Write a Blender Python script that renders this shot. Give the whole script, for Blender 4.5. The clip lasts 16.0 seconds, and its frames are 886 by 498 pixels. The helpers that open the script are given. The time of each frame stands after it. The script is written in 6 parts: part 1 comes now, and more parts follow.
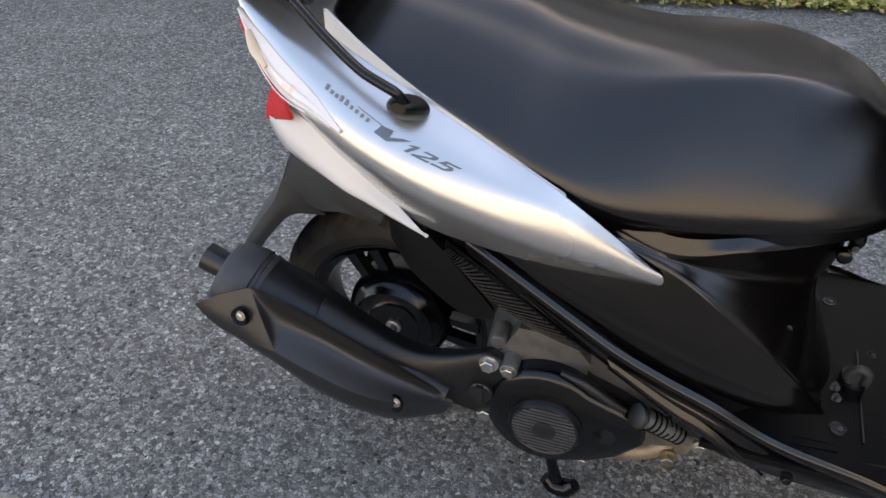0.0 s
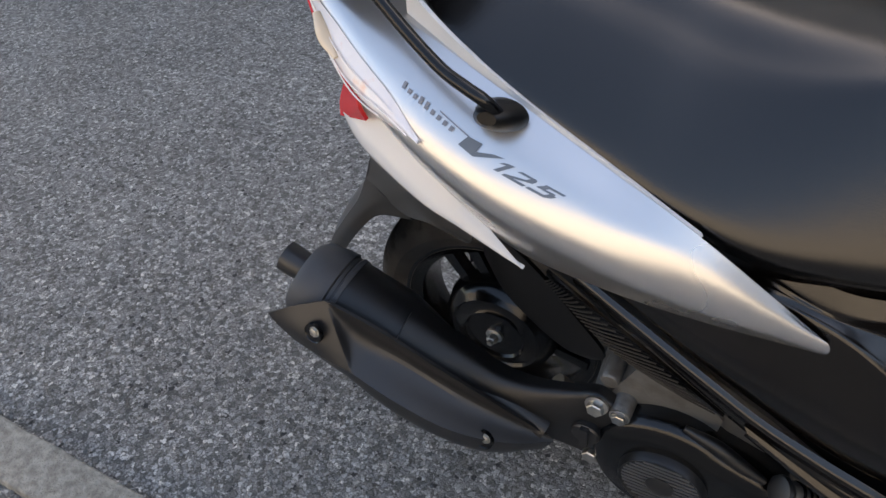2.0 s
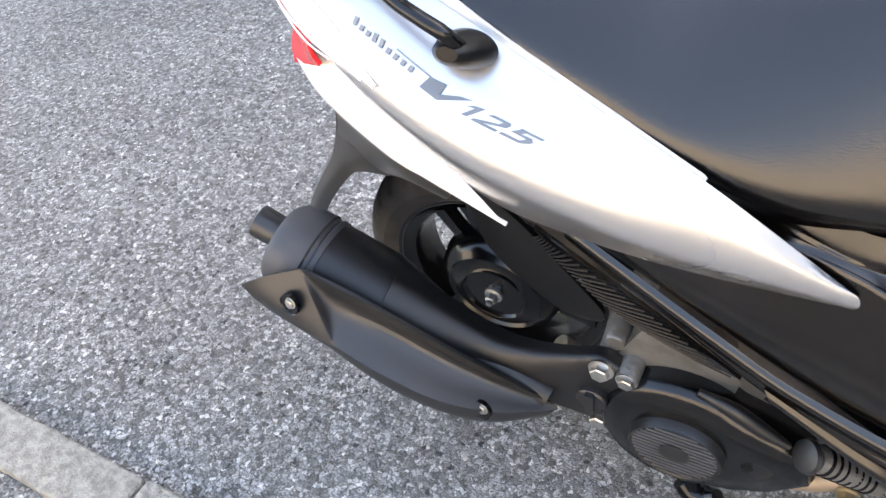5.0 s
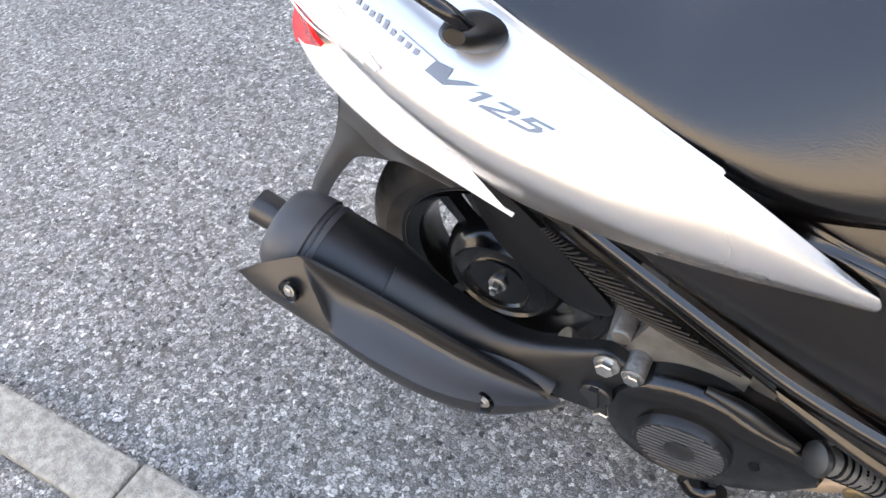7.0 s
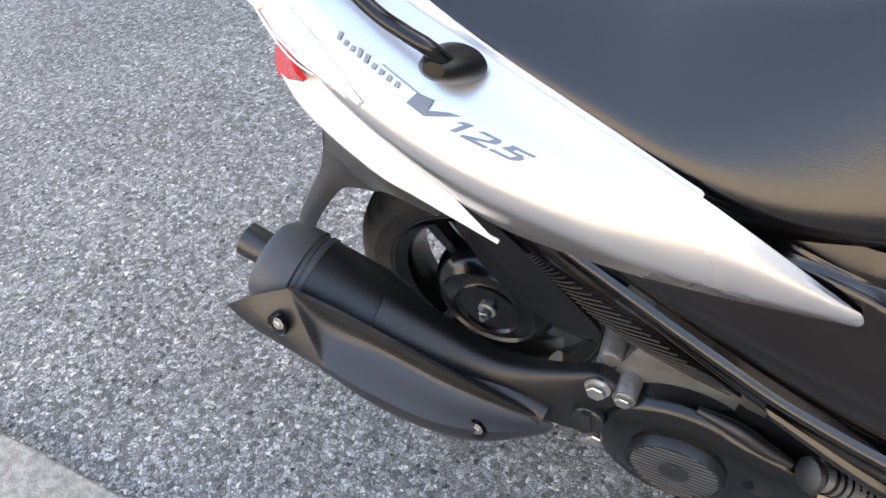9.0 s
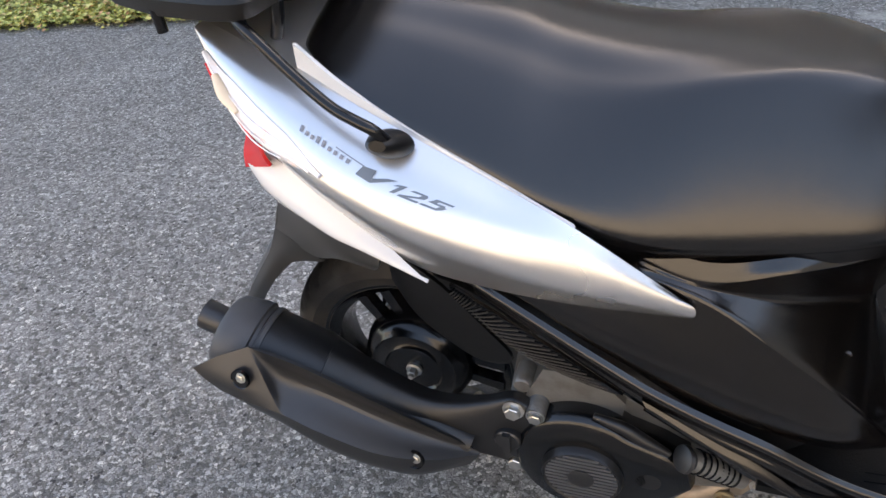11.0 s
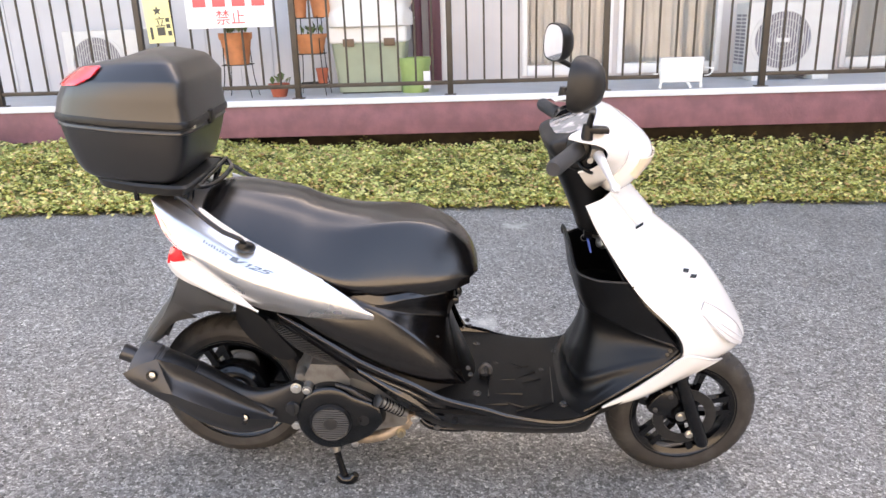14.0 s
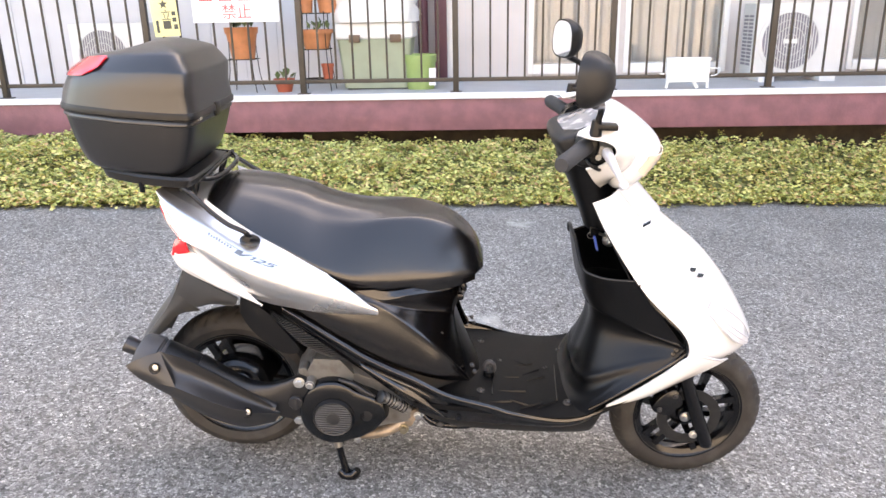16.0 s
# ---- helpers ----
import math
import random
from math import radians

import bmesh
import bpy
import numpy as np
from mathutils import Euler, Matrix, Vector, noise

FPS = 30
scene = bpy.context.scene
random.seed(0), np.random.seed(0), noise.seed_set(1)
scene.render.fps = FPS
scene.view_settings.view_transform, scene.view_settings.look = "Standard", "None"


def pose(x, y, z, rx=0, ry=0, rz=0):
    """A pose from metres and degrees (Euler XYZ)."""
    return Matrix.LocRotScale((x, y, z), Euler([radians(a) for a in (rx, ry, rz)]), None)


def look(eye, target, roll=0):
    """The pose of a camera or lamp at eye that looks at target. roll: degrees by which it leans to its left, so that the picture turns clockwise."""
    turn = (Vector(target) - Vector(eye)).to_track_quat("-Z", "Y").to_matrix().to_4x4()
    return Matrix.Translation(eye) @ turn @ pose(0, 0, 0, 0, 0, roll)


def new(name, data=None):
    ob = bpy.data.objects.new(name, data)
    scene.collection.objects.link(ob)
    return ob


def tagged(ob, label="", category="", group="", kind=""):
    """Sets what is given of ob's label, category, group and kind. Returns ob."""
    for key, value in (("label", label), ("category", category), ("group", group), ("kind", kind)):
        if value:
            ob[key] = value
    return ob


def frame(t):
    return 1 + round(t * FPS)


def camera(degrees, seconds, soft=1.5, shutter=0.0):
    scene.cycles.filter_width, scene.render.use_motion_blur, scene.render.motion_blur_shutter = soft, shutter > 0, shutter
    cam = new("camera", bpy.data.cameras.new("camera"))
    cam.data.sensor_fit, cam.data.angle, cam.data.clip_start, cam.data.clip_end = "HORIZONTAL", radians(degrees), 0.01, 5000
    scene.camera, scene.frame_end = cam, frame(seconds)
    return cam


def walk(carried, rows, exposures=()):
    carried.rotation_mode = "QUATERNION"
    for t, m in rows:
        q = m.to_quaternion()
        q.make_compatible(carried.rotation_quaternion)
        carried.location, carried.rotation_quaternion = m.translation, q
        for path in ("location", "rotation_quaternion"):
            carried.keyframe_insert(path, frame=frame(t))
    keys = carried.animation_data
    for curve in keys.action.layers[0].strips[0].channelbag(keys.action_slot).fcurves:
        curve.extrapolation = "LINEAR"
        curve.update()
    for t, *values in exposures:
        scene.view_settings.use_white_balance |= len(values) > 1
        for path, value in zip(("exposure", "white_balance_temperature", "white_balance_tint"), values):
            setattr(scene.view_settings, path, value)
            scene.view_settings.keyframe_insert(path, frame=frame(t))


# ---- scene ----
cam = camera(61.4, 16.0)
PATH = [
    (0, (0.383, -0.94, 1.065), (-0.142, 0.599, -0.099), 0.1),
    (0.5, (0.338, -0.795, 1.047), (-0.318, 0.617, -0.208), -1.6),
    (1, (0.349, -0.76, 1.045), (-0.441, 0.579, -0.213), -2.8),
    (1.5, (0.358, -0.752, 1.043), (-0.451, 0.559, -0.233), -3.9),
    (2, (0.354, -0.753, 1.046), (-0.465, 0.542, -0.239), -5.5),
    (2.5, (0.343, -0.751, 1.041), (-0.459, 0.545, -0.253), -5.5),
    (3, (0.331, -0.747, 1.036), (-0.439, 0.55, -0.278), -5.1),
    (3.5, (0.331, -0.737, 1.018), (-0.402, 0.493, -0.378), -5.4),
    (4, (0.401, -0.712, 1.012), (-0.503, 0.342, -0.425), -8.6),
    (4.5, (0.384, -0.694, 0.999), (-0.518, 0.405, -0.407), -11.4),
    (4.7, (0.365, -0.686, 0.996), (-0.493, 0.492, -0.373), -11.0),
    (6.8, (0.346, -0.656, 0.982), (-0.471, 0.506, -0.426), -9.6),
    (7, (0.346, -0.657, 0.983), (-0.492, 0.489, -0.426), -9.9),
    (7.5, (0.35, -0.664, 0.987), (-0.51, 0.482, -0.408), -9.9),
    (8, (0.355, -0.658, 0.989), (-0.509, 0.504, -0.391), -9.6),
    (8.2, (0.359, -0.655, 0.989), (-0.501, 0.52, -0.383), -10.1),
    (10.3, (0.333, -0.682, 0.985), (-0.411, 0.580, -0.377), -7.3),
    (10.5, (0.333, -0.697, 0.992), (-0.377, 0.603, -0.351), -6.0),
    (11, (0.402, -0.839, 1.042), (-0.248, 0.676, -0.090), -7.0),
    (11.5, (0.528, -1.055, 1.136), (0.108, 0.682, 0.250), -6.9),
    (11.7, (0.484, -1.211, 1.16), (0.35, 0.624, 0.376), -6.9),
    (11.8, (0.487, -1.234, 1.179), (0.465, 0.588, 0.355), -4.8),
    (12, (0.518, -1.331, 1.203), (0.615, 0.491, 0.379), -3.6),
    (12.3, (0.526, -1.443, 1.265), (0.638, 0.399, 0.495), -4.1),
    (12.5, (0.517, -1.551, 1.237), (0.581, 0.332, 0.545), -0.4),
    (12.7, (0.607, -1.652, 1.307), (0.572, 0.233, 0.641), -1.9),
    (13, (0.594, -1.778, 1.292), (0.555, 0.116, 0.652), 2.6),
    (13.5, (0.6, -1.852, 1.289), (0.555, 0.034, 0.625), 1.3),
    (14, (0.598, -1.871, 1.289), (0.56, 0.02, 0.64), 1.5),
    (14.5, (0.593, -1.855, 1.281), (0.547, 0.036, 0.629), 1.9),
    (15, (0.592, -1.86, 1.28), (0.546, 0.032, 0.632), 1.8),
    (15.5, (0.594, -1.861, 1.278), (0.557, 0.029, 0.626), 2.1),
    (16, (0.59, -1.864, 1.28), (0.546, 0.026, 0.626), 2.2),
]
# the ground falls a little towards the scooter's front: LEVEL lays the measured ground frame into the upright world
LEVEL = Matrix(((0.9985, 0.0007, 0.0551, 0), (0.0007, 0.9997, -0.0263, 0), (-0.0551, 0.0263, 0.9981, 0), (0, 0, 0, 1)))
EXPOSE = [(t, e, k, m) for t, e, k, m in ((0.0, 2.05, 7850, 11), (0.6, 1.8, 7850, 11), (3.0, 1.85, 7850, 12), (3.6, 2.4, 8000, 12), (4.2, 3.05, 8000, 12), (7.0, 3.2, 7900, 12), (8.2, 3.15, 7900, 12), (10.4, 2.7, 7700, 10), (11.0, 2.5, 7950, 13), (11.5, 2.25, 8350, 16), (12.2, 2.75, 8700, 18), (12.7, 2.97, 8600, 17), (13.2, 2.97, 8650, 17), (13.6, 3.0, 8650, 17), (14.0, 3.12, 8650, 17), (14.5, 3.06, 8650, 17), (15.0, 3.32, 8650, 17), (16.0, 3.32, 8650, 17))]
walk(cam, [(t, LEVEL @ look(eye, target, roll)) for t, eye, target, roll in PATH], EXPOSE)

# ---- light ----
world = bpy.data.worlds.new("world")
scene.world = world
world.use_nodes = True
wn = world.node_tree.nodes
sky = wn.new("ShaderNodeTexSky")
sky.sky_type, sky.sun_disc = "NISHITA", False
sky.sun_elevation, sky.sun_rotation = radians(46), radians(25)
sky.air_density, sky.dust_density, sky.ozone_density = 1.0, 2.2, 1.0
wn["Background"].inputs[1].default_value = 0.15
world.node_tree.links.new(sky.outputs[0], wn["Background"].inputs[0])
sun = new("sun", bpy.data.lights.new("sun", "SUN"))
sun.data.energy, sun.data.angle, sun.data.color = 4.0, radians(0.6), (1.0, 0.92, 0.82)
sun.matrix_world = look((2.94, 6.30, 7.20), (0, 0, 0))


# ---- materials ----
def mat(name, color, rough=0.5, metal=0.0, var=0.12, scale=8.0, grain=0.0, grain_scale=300.0, coat=0.0, spec=0.5, second=None, amount=0.5):
    """Principled material with colour variation at two scales, worn gloss and fine relief. second: a colour that breaks in as stains."""
    m = bpy.data.materials.new(name)
    m.use_nodes = True
    n, l = m.node_tree.nodes, m.node_tree.links
    p = n["Principled BSDF"]
    co = n.new("ShaderNodeTexCoord")
    big, fine = n.new("ShaderNodeTexNoise"), n.new("ShaderNodeTexNoise")
    for tex, s, d in ((big, scale, 4.0), (fine, grain_scale, 2.0)):
        tex.inputs["Scale"].default_value, tex.inputs["Detail"].default_value = s, d
        l.new(co.outputs["Object"], tex.inputs["Vector"])
    mix = n.new("ShaderNodeMix")
    mix.data_type = "RGBA"
    lo = [c * (1 - var) for c in color]
    hi = list(second) if second else [min(1, c * (1 + var)) for c in color]
    mix.inputs["A"].default_value, mix.inputs["B"].default_value = (*lo, 1), (*hi, 1)
    ramp = n.new("ShaderNodeMapRange")
    ramp.inputs["From Min"].default_value, ramp.inputs["From Max"].default_value = (0.35, 0.65) if not second else (0.62 - 0.25 * amount, 0.75)
    l.new(big.outputs["Fac"], ramp.inputs["Value"])
    l.new(ramp.outputs["Result"], mix.inputs["Factor"])
    l.new(mix.outputs["Result"], p.inputs["Base Color"])
    rr = n.new("ShaderNodeMapRange")
    rr.inputs["To Min"].default_value, rr.inputs["To Max"].default_value = max(0.02, rough * 0.85), min(1, rough * 1.15)
    l.new(big.outputs["Fac"], rr.inputs["Value"])
    l.new(rr.outputs["Result"], p.inputs["Roughness"])
    p.inputs["Metallic"].default_value = metal
    p.inputs["Coat Weight"].default_value, p.inputs["Coat Roughness"].default_value = coat, 0.06
    p.inputs["Specular IOR Level"].default_value = spec
    if grain:
        b = n.new("ShaderNodeBump")
        b.inputs["Strength"].default_value, b.inputs["Distance"].default_value = grain, 0.002
        l.new(fine.outputs["Fac"], b.inputs["Height"])
        l.new(b.outputs["Normal"], p.inputs["Normal"])
    return m


def asphalt_material():
    """Worn asphalt: pale and dark chippings of two sizes in a gritty binder, with blotches and a few scuffed pale marks."""
    m = bpy.data.materials.new("asphalt")
    m.use_nodes = True
    n, l = m.node_tree.nodes, m.node_tree.links
    p = n["Principled BSDF"]
    co = n.new("ShaderNodeTexCoord")
    warp = n.new("ShaderNodeTexNoise")
    warp.inputs["Scale"].default_value, warp.inputs["Detail"].default_value = 130.0, 3.0
    l.new(co.outputs["Object"], warp.inputs["Vector"])
    bend = n.new("ShaderNodeVectorMath")
    bend.operation = "MULTIPLY_ADD"
    bend.inputs[1].default_value = (0.017, 0.017, 0.017)
    l.new(warp.outputs["Color"], bend.inputs[0])
    l.new(co.outputs["Object"], bend.inputs[2])
    # gritty binder
    grit = n.new("ShaderNodeTexNoise")
    grit.inputs["Scale"].default_value, grit.inputs["Detail"].default_value = 330.0, 4.0
    l.new(co.outputs["Object"], grit.inputs["Vector"])
    cell, rim = n.new("ShaderNodeTexVoronoi"), n.new("ShaderNodeTexVoronoi")
    rim.feature = "DISTANCE_TO_EDGE"
    for tex in (cell, rim):
        tex.inputs["Scale"].default_value = 115.0
        l.new(bend.outputs[0], tex.inputs["Vector"])
    pick = n.new("ShaderNodeSeparateColor")
    l.new(cell.outputs["Color"], pick.inputs[0])
    base = n.new("ShaderNodeValToRGB")
    e = base.color_ramp.elements
    e[0].position, e[0].color = 0.0, (0.15, 0.144, 0.131, 1)
    e[1].position, e[1].color = 1.0, (0.74, 0.715, 0.655, 1)
    for at, c in ((0.35, 0.29), (0.70, 0.40), (0.90, 0.54)):
        k = e.new(at)
        k.color = (c, c * 0.975, c * 0.915, 1)
    l.new(pick.outputs[0], base.inputs["Fac"])
    dust = n.new("ShaderNodeMapRange")
    dust.inputs["From Min"].default_value, dust.inputs["From Max"].default_value = 0.3, 0.7
    dust.inputs["To Min"].default_value, dust.inputs["To Max"].default_value = 0.62, 1.32
    l.new(grit.outputs["Fac"], dust.inputs["Value"])
    stone = n.new("ShaderNodeVectorMath")
    stone.operation = "SCALE"
    l.new(base.outputs["Color"], stone.inputs[0])
    l.new(dust.outputs["Result"], stone.inputs["Scale"])
    joint = n.new("ShaderNodeMapRange")
    joint.inputs["From Min"].default_value, joint.inputs["From Max"].default_value = -0.02, 0.13
    l.new(rim.outputs["Distance"], joint.inputs["Value"])
    bed = n.new("ShaderNodeMix")
    bed.data_type = "RGBA"
    bed.inputs["A"].default_value = (0.095, 0.091, 0.083, 1)
    l.new(joint.outputs["Result"], bed.inputs["Factor"])
    l.new(stone.outputs[0], bed.inputs["B"])
    dome = n.new("ShaderNodeMath")
    dome.operation = "MULTIPLY_ADD"
    dome.inputs[1].default_value = 0.9
    l.new(pick.outputs[1], dome.inputs[0])
    l.new(joint.outputs["Result"], dome.inputs[2])
    last, heights = bed.outputs["Result"], [dome.outputs[0]]
    for s, reach in ((78.0, 0.42),):
        v = n.new("ShaderNodeTexVoronoi")
        v.inputs["Scale"].default_value = s
        l.new(bend.outputs[0], v.inputs["Vector"])
        r = n.new("ShaderNodeValToRGB")
        r.color_ramp.interpolation = "CONSTANT"
        e = r.color_ramp.elements
        e[0].position, e[0].color = 0.0, (0.075, 0.073, 0.071, 1)
        e[1].position, e[1].color = 0.22, (0.15, 0.147, 0.14, 1)
        for at, c in ((0.45, 0.27), (0.70, 0.40), (0.92, 0.57)):
            k = e.new(at)
            k.color = (c, c * 0.975, c * 0.92, 1)
        split = n.new("ShaderNodeSeparateColor")
        l.new(v.outputs["Color"], split.inputs[0])
        l.new(split.outputs[0], r.inputs["Fac"])
        size = n.new("ShaderNodeMath")
        size.operation = "MULTIPLY"
        size.inputs[1].default_value = reach
        l.new(split.outputs[1], size.inputs[0])
        gap = n.new("ShaderNodeMath")
        gap.operation = "SUBTRACT"
        l.new(size.outputs[0], gap.inputs[0])
        l.new(v.outputs["Distance"], gap.inputs[1])
        mask = n.new("ShaderNodeMapRange")
        mask.inputs["From Min"].default_value, mask.inputs["From Max"].default_value = -0.03, 0.05
        l.new(gap.outputs[0], mask.inputs["Value"])
        mix = n.new("ShaderNodeMix")
        mix.data_type = "RGBA"
        l.new(mask.outputs["Result"], mix.inputs["Factor"])
        l.new(last, mix.inputs["A"])
        l.new(r.outputs["Color"], mix.inputs["B"])
        last = mix.outputs["Result"]
        heights.append(mask.outputs["Result"])
    chips = last
    relief = n.new("ShaderNodeMath")
    relief.operation = "ADD"
    l.new(heights[0], relief.inputs[0])
    l.new(heights[1], relief.inputs[1])
    relief2 = n.new("ShaderNodeMath")
    relief2.operation = "ADD"
    l.new(relief.outputs[0], relief2.inputs[0])
    l.new(grit.outputs["Fac"], relief2.inputs[1])
    blot = n.new("ShaderNodeTexNoise")
    blot.inputs["Scale"].default_value, blot.inputs["Detail"].default_value = 2.2, 5.0
    l.new(co.outputs["Object"], blot.inputs["Vector"])
    br = n.new("ShaderNodeMapRange")
    br.inputs["To Min"].default_value, br.inputs["To Max"].default_value = 0.65, 1.2
    l.new(blot.outputs["Fac"], br.inputs["Value"])
    tone = n.new("ShaderNodeVectorMath")
    tone.operation = "SCALE"
    l.new(chips, tone.inputs[0])
    l.new(br.outputs["Result"], tone.inputs["Scale"])
    # pale scuffed marks on the far lane
    last = tone.outputs[0]
    for (x, y), size in (((0.95, 2.36), 0.10), ((0.70, 0.95), 0.10), ((0.45, 2.32), 0.13)):
        d = n.new("ShaderNodeVectorMath")
        d.operation = "DISTANCE"
        d.inputs[1].default_value = (x, y, 0)
        warp = n.new("ShaderNodeTexNoise")
        warp.inputs["Scale"].default_value, warp.inputs["Detail"].default_value = 14.0, 6.0
        l.new(co.outputs["Object"], warp.inputs["Vector"])
        l.new(co.outputs["Object"], d.inputs[0])
        a = n.new("ShaderNodeMath")
        a.operation = "MULTIPLY_ADD"
        a.inputs[1].default_value = 0.35
        l.new(warp.outputs["Fac"], a.inputs[0])
        l.new(d.outputs["Value"], a.inputs[2])
        g = n.new("ShaderNodeMapRange")
        g.inputs["From Min"].default_value, g.inputs["From Max"].default_value = size + 0.17, size + 0.05
        g.inputs["To Max"].default_value = 0.8
        l.new(a.outputs[0], g.inputs["Value"])
        w = n.new("ShaderNodeMix")
        w.data_type = "RGBA"
        w.inputs["B"].default_value = (0.56, 0.55, 0.51, 1)
        l.new(g.outputs["Result"], w.inputs["Factor"])
        l.new(last, w.inputs["A"])
        last = w.outputs["Result"]
    l.new(last, p.inputs["Base Color"])
    p.inputs["Roughness"].default_value = 0.85
    p.inputs["Specular IOR Level"].default_value = 0.25
    h = n.new("ShaderNodeBump")
    h.inputs["Strength"].default_value, h.inputs["Distance"].default_value = 0.75, 0.004
    l.new(relief2.outputs[0], h.inputs["Height"])
    l.new(h.outputs["Normal"], p.inputs["Normal"])
    return m


def leaf_material(name, stops, rough=0.45):
    m = bpy.data.materials.new(name)
    m.use_nodes = True
    n, l = m.node_tree.nodes, m.node_tree.links
    p = n["Principled BSDF"]
    g = n.new("ShaderNodeNewGeometry")
    r = n.new("ShaderNodeValToRGB")
    e = r.color_ramp.elements
    e[0].position, e[0].color = stops[0][0], (*stops[0][1], 1)
    e[1].position, e[1].color = stops[1][0], (*stops[1][1], 1)
    for at, c in stops[2:]:
        k = e.new(at)
        k.color = (*c, 1)
    l.new(g.outputs["Random Per Island"], r.inputs["Fac"])
    l.new(r.outputs["Color"], p.inputs["Base Color"])
    p.inputs["Roughness"].default_value = rough
    p.inputs["Subsurface Weight"].default_value = 0.0
    return m


def glass_material(name, tint, rough=0.03, alpha=0.0):
    m = bpy.data.materials.new(name)
    m.use_nodes = True
    p = m.node_tree.nodes["Principled BSDF"]
    p.inputs["Base Color"].default_value = (*tint, 1)
    p.inputs["Roughness"].default_value = rough
    p.inputs["Transmission Weight"].default_value = 1.0 - alpha
    p.inputs["IOR"].default_value = 1.45
    return m


ASPHALT = asphalt_material()
KERB = mat("kerb_concrete", (0.285, 0.268, 0.228), 0.92, var=0.28, scale=75, grain=2.2, grain_scale=260)
SLAB = mat("worn_concrete", (0.25, 0.243, 0.225), 0.92, var=0.25, scale=45, grain=1.6, grain_scale=200, second=(0.32, 0.31, 0.28), amount=0.6)
SILVER = mat("silver_paint", (0.65, 0.65, 0.65), 0.28, metal=0.9, var=0.02, scale=3, coat=0.2, grain=0.02, grain_scale=900)
WHITE = mat("white_paint", (0.65, 0.65, 0.645), 0.25, var=0.02, scale=3, coat=0.7)
GLOSS_BLACK = mat("brown_black_paint", (0.0030, 0.0021, 0.0016), 0.18, var=0.10, scale=4, spec=0.62)
BLACK = mat("black_plastic", (0.003, 0.003, 0.0033), 0.36, var=0.15, scale=10, grain=0.12, grain_scale=700, spec=0.29)
DARK = mat("dark_grey_plastic", (0.010, 0.0095, 0.009), 0.45, var=0.12, scale=12, grain=0.1, grain_scale=600, spec=0.35)
SEAT = mat("seat_vinyl", (0.0032, 0.0029, 0.0029), 0.24, var=0.08, scale=5, grain=0.08, grain_scale=650, spec=0.68)
CASE = mat("box_plastic", (0.005, 0.005, 0.0055), 0.31, var=0.10, scale=6, grain=0.08, grain_scale=500, spec=0.68)
RUBBER = mat("tyre_rubber", (0.023, 0.020, 0.0175), 0.7, var=0.2, scale=14, grain=0.25, grain_scale=260, second=(0.050, 0.046, 0.041), amount=0.6)
GRIP = mat("grip_rubber", (0.022, 0.022, 0.023), 0.7, var=0.15, grain=0.3, grain_scale=400)
RIM = mat("rim_black_paint", (0.0032, 0.0032, 0.0036), 0.18, var=0.1, spec=0.42)
EXHAUST = mat("heat_resistant_black", (0.0055, 0.0055, 0.006), 0.42, var=0.15, scale=14, grain=0.1, grain_scale=800, spec=0.55)
SHIELD = mat("heat_shield_grey", (0.009, 0.009, 0.0098), 0.42, var=0.12, scale=10, grain=0.08, grain_scale=800, spec=0.7)
FOOT = mat("footboard_plastic", (0.003, 0.003, 0.003), 0.5, var=0.2, scale=14, grain=0.2, grain_scale=500, spec=0.16)
STEEL = mat("zinc_steel", (0.55, 0.54, 0.51), 0.32, metal=1.0, var=0.2, scale=40)
ALLOY = mat("cast_alloy", (0.26, 0.255, 0.24), 0.42, metal=0.6, var=0.25, scale=30, grain=0.4, grain_scale=200, second=(0.13, 0.115, 0.10), amount=0.5)
FRONT_LENS = mat("front_lens", (0.66, 0.66, 0.66), 0.10, var=0.12, scale=20, coat=0.8)
SEAM = mat("pale_grey_seam", (0.26, 0.26, 0.27), 0.4, var=0.05)
SLAT_LIGHT = mat("grey_reflector", (0.36, 0.36, 0.38), 0.3, var=0.1)
CAP = mat("grey_end_cap", (0.045, 0.045, 0.047), 0.5, var=0.1, scale=20, grain=0.1, grain_scale=600)
# dark green that paints the shade in the gaps between hedge leaves
MOUND = mat("foliage_gap_shade", (0.14, 0.14, 0.045), 0.8, var=0.5, scale=40, grain=0.8, grain_scale=80)
GUARD = mat("mudguard_plastic", (0.035, 0.034, 0.032), 0.30, var=0.1, scale=8, spec=1.0)
DISC = mat("brake_disc_steel", (0.022, 0.022, 0.022), 0.35, metal=0.3, var=0.2, scale=50)
FAN = mat("fan_cover_black", (0.003, 0.003, 0.0031), 0.20, var=0.1, scale=20, grain=0.06, grain_scale=500, spec=0.5)
SLAT = mat("grey_slat_plastic", (0.055, 0.056, 0.058), 0.5, var=0.1, scale=30)
LEVER = mat("silver_lever_paint", (0.74, 0.74, 0.75), 0.3, metal=0.35, var=0.05)
RUST = mat("heat_stained_steel", (0.30, 0.24, 0.18), 0.5, metal=0.6, var=0.3, scale=30, grain=0.3, grain_scale=200)
BRASS = mat("yellow_zinc", (0.34, 0.29, 0.20), 0.35, metal=0.9, var=0.2, scale=40)
RED = mat("red_lens", (0.62, 0.015, 0.02), 0.12, var=0.1, coat=0.6)
CLEAR = mat("frosted_clear_lens", (0.90, 0.86, 0.85), 0.08, var=0.05, scale=38, coat=1.0, grain=0.6, grain_scale=70, second=(0.86, 0.50, 0.36), amount=0.22)
AMBER = mat("amber_tinted_lens", (0.75, 0.62, 0.46), 0.15, var=0.15, coat=0.6)
